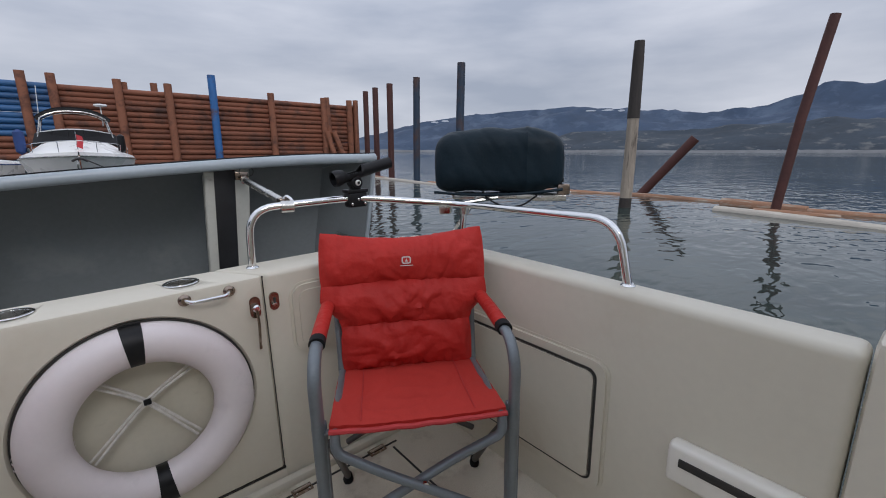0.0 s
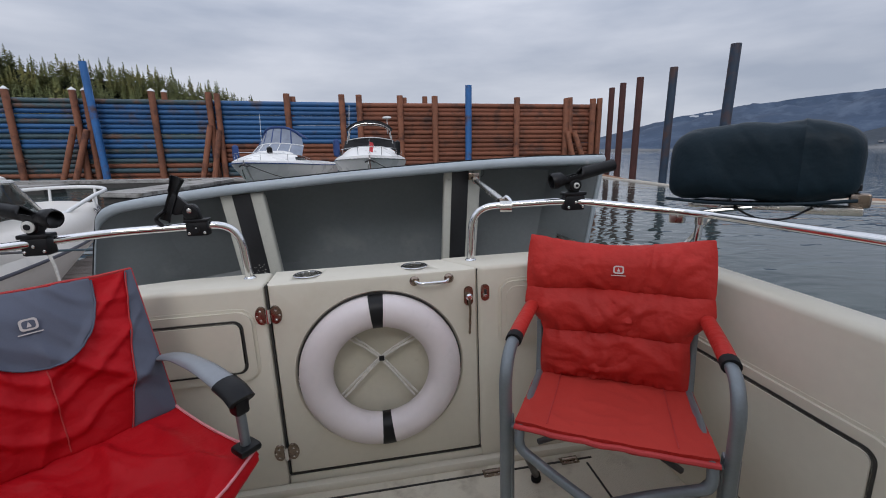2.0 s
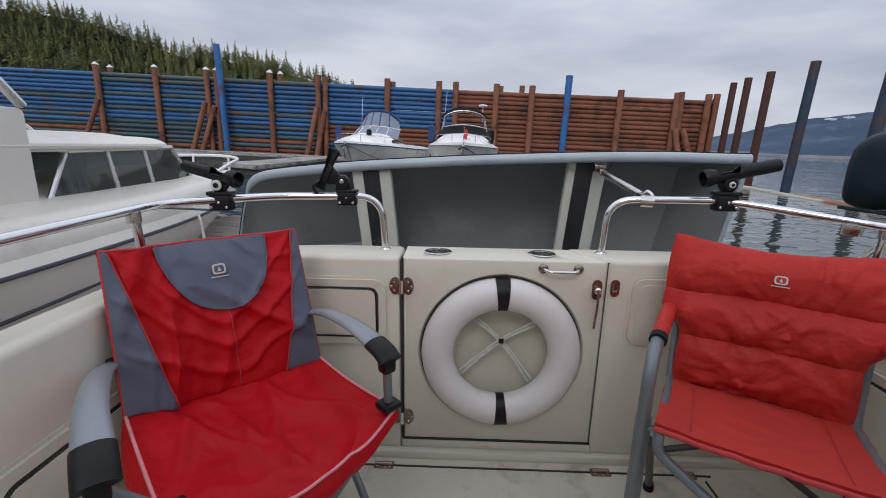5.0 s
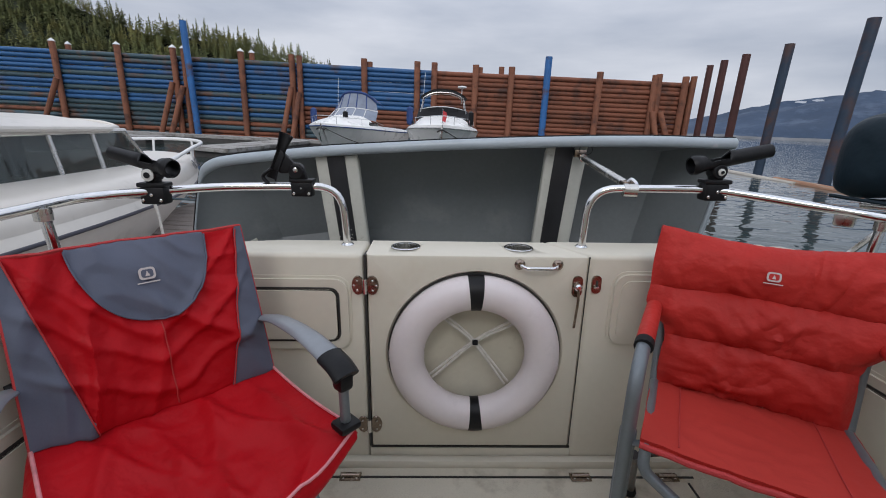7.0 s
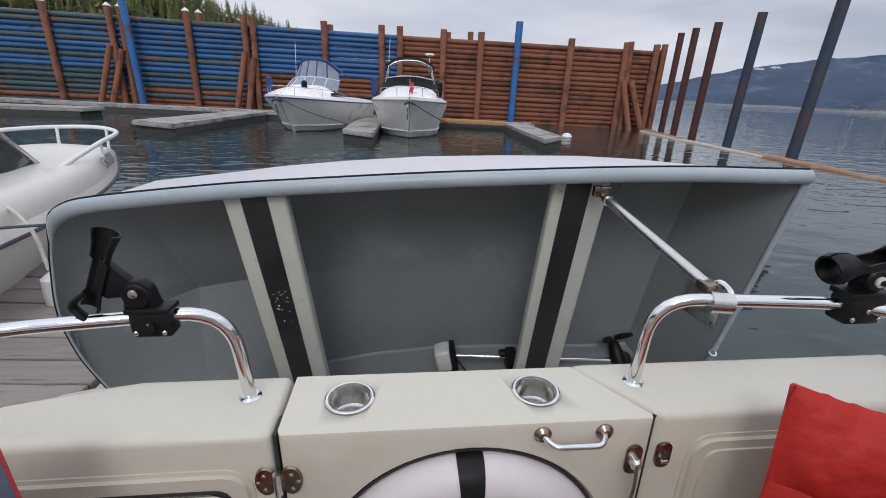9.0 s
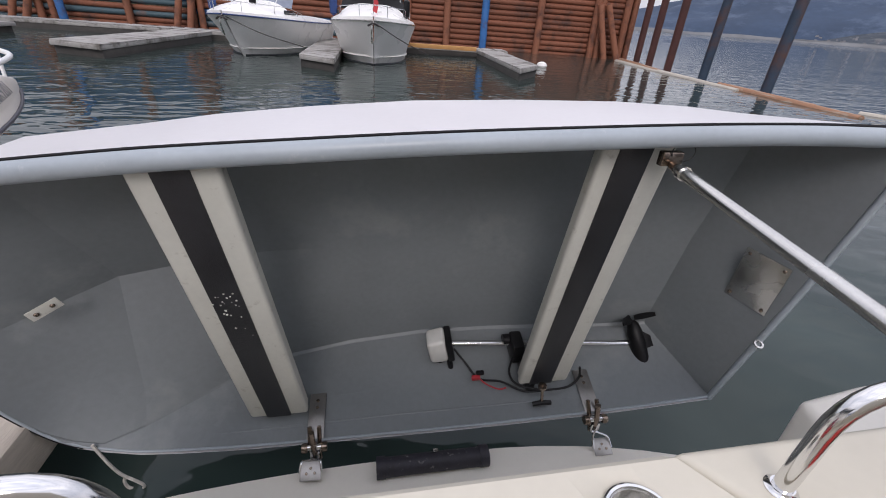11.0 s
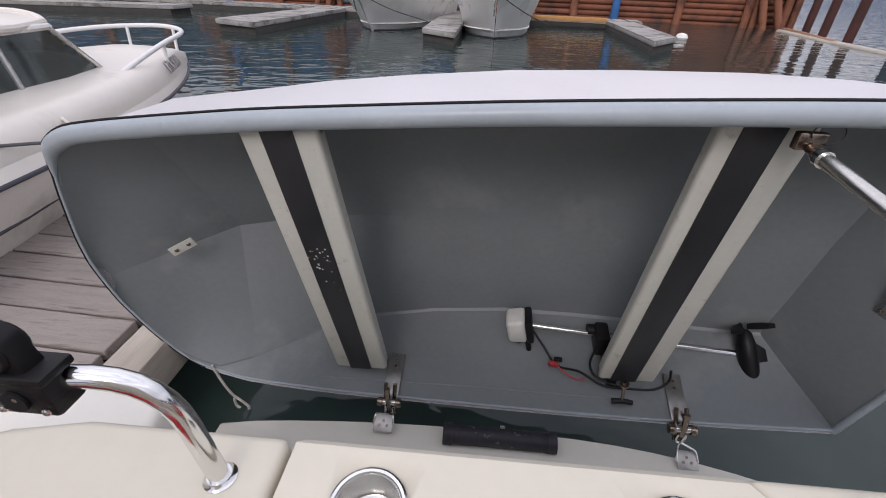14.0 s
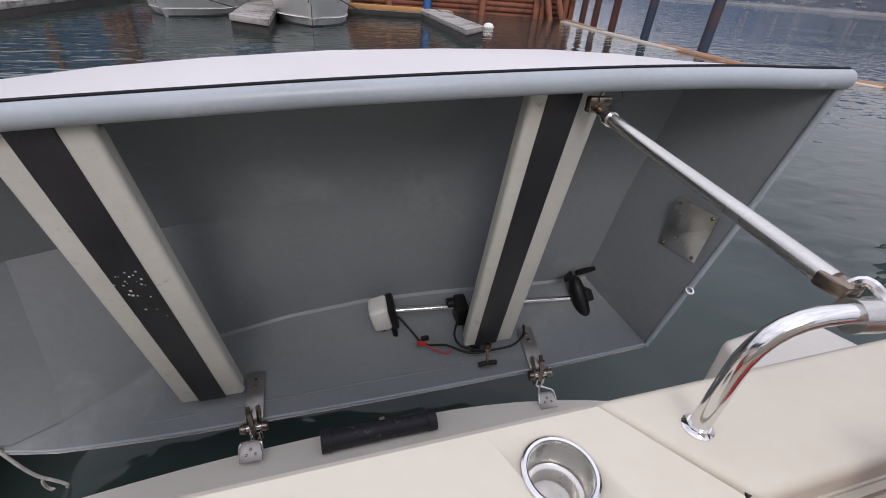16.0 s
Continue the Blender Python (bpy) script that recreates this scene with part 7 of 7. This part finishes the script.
    part("seat", sheet(seat, 90, 80, 0.016), RED, base, "slung padded red seat")
    rim = [Vector(seat(0, j)) for j in np.linspace(1, 0, 14)] + [Vector(seat(i, 0)) for i in np.linspace(0, 1, 24)] + [Vector(seat(1, j)) for j in np.linspace(0, 1, 14)]
    part("seat_piping", tube([p + Vector((0, 0, 0.003)) for p in rim], 0.0038, 6), PIPING, base, "pale pink piping")
    part("seat_apron", sheet(lambda i, j: Vector(seat(i, 0)) + Vector((0, 0.004 - 0.014 * math.sin(math.pi * j) + 0.006 * math.sin(9 * i) * j, -0.062 * j * (1 - abs(2 * i - 1) ** 4 * 0.35))), 40, 8, 0.006), RED, base, "drooping red front apron")
    for s in (-1, 1):
        def bolster(i, j):
            p = Vector(seat(0.5 + 0.5 * s, i))
            swell = math.sin(math.pi * i) ** 0.7
            return p + Vector((s * 0.030 * math.sin(math.pi * 0.62 * j) * swell, 0, -0.050 * j * (0.35 + 0.65 * swell)))
        part("seat_side", sheet(bolster, 30, 8, 0.006), RED, base, "red side gusset of the seat")
    arms = {1: [(0.250, 0.055, 0.603), (0.246, -0.06, 0.638), (0.240, -0.20, 0.650), (0.242, -0.305, 0.632)], -1: [(-0.256, 0.055, 0.603), (-0.288, -0.06, 0.640), (-0.318, -0.20, 0.648), (-0.330, -0.305, 0.625)]}
    for s in (-1, 1):
        way = [Vector(p) for p in arms[s]]
        tip = way[-1] + (way[-1] - way[-2]).normalized() * 0.055 + Vector((0, 0, -0.016))
        shell = part("arm", tube(smooth_path(way, 7), [0.020 + 0.011 * k / 21 for k in range(22)], 14, flat=0.42), SILVER_ARM, base, "silver-grey curved plastic arm")
        part("arm_tip", tube(smooth_path([way[-1] + (way[-2] - way[-1]) * 0.10, way[-1].lerp(tip, 0.5) + Vector((0, 0, 0.004)), tip], 5), 0.033, 14, flat=0.52), BLACK, shell, "black arm tip")
        part("arm_knob", lathe([(0.012, -0.012), (0.015, 0), (0.012, 0.012)], 12, m=Matrix.Translation(way[0] + Vector((-s * 0.006, 0.008, 0))) @ Matrix.Rotation(radians(90), 4, "Y")), BLACK, shell, "black pivot knob")
        under = tip + Vector((0, 0.016, -0.014))
        corner = Vector((s * 0.243, -0.352, 0.470))
        part("arm_socket", box(under, (0.036, 0.036, 0.044), 0.008), BLACK, shell)
        part("arm_post", tube([under, corner + Vector((0, 0, 0.01)), corner + Vector((0, 0.01, -0.05))], 0.0115, 10), TUBE, base, "grey arm post")
        part("corner_cap", box(corner + Vector((0, 0, 0.012)), (0.055, 0.050, 0.020), 0.008), BLACK, base, "black corner bracket")
        fx, fy = -s * 0.215, -0.335
        part("leg", tube([corner + Vector((0, 0.012, -0.03)), (fx, fy, floor_z(fx, fy) + 0.02)], 0.0115, 10), TUBE, base, "grey crossed leg")
        bx, by = s * 0.225, 0.060
        part("leg", tube([corner + Vector((0, 0.016, -0.03)), (bx, by, floor_z(bx, by) + 0.02)], 0.0115, 10), TUBE, base, "grey leg")
        gx, gy = s * 0.245, -0.345
        part("leg", tube([(s * 0.228, 0.02, 0.44), (gx, gy, floor_z(gx, gy) + 0.02)], 0.0115, 10), TUBE, base, "grey leg")
        part("back_post", tube(smooth_path([(s * 0.235, 0.075, 0.10), (s * 0.240, 0.030, 0.42), (s * 0.228, 0.085, 0.64), (s * 0.222, 0.125, 0.82)], 4), 0.0110, 10), TUBE, base, "grey back post")
        for x, y in ((fx, fy), (bx, by), (gx, gy)):
            part("foot", lathe([(0.018, 0), (0.020, 0.01), (0.013, 0.035)], 12, m=Matrix.Translation((x, y, floor_z(x, y) + 0.001))), RUBBER, base, "black foot")


red_chair()


# ---- small things underfoot ----
def ring_bolt(x, y):
    base = thing("deck_fitting", HEEL @ Matrix.Translation((x, y, 0)), "small tarnished deck hinge on the cockpit floor", "deck hinge", "deck hinges")
    part("plate", box((0, 0, 0.003), (0.07, 0.035, 0.006), 0.002), TARNISH, base)
    part("barrel", tube([(-0.03, 0, 0.009), (0.03, 0, 0.009)], 0.006, 8), TARNISH, base)
    screws(base, [(-0.022, 0.010, 0.006), (0.022, 0.010, 0.006), (-0.022, -0.010, 0.006), (0.022, -0.010, 0.006)], 0.004, STEEL, (0, 0, 1))


for x, y in ((0.66, -0.075), (0.36, -0.075), (-0.42, -0.075)):
    ring_bolt(x, y)
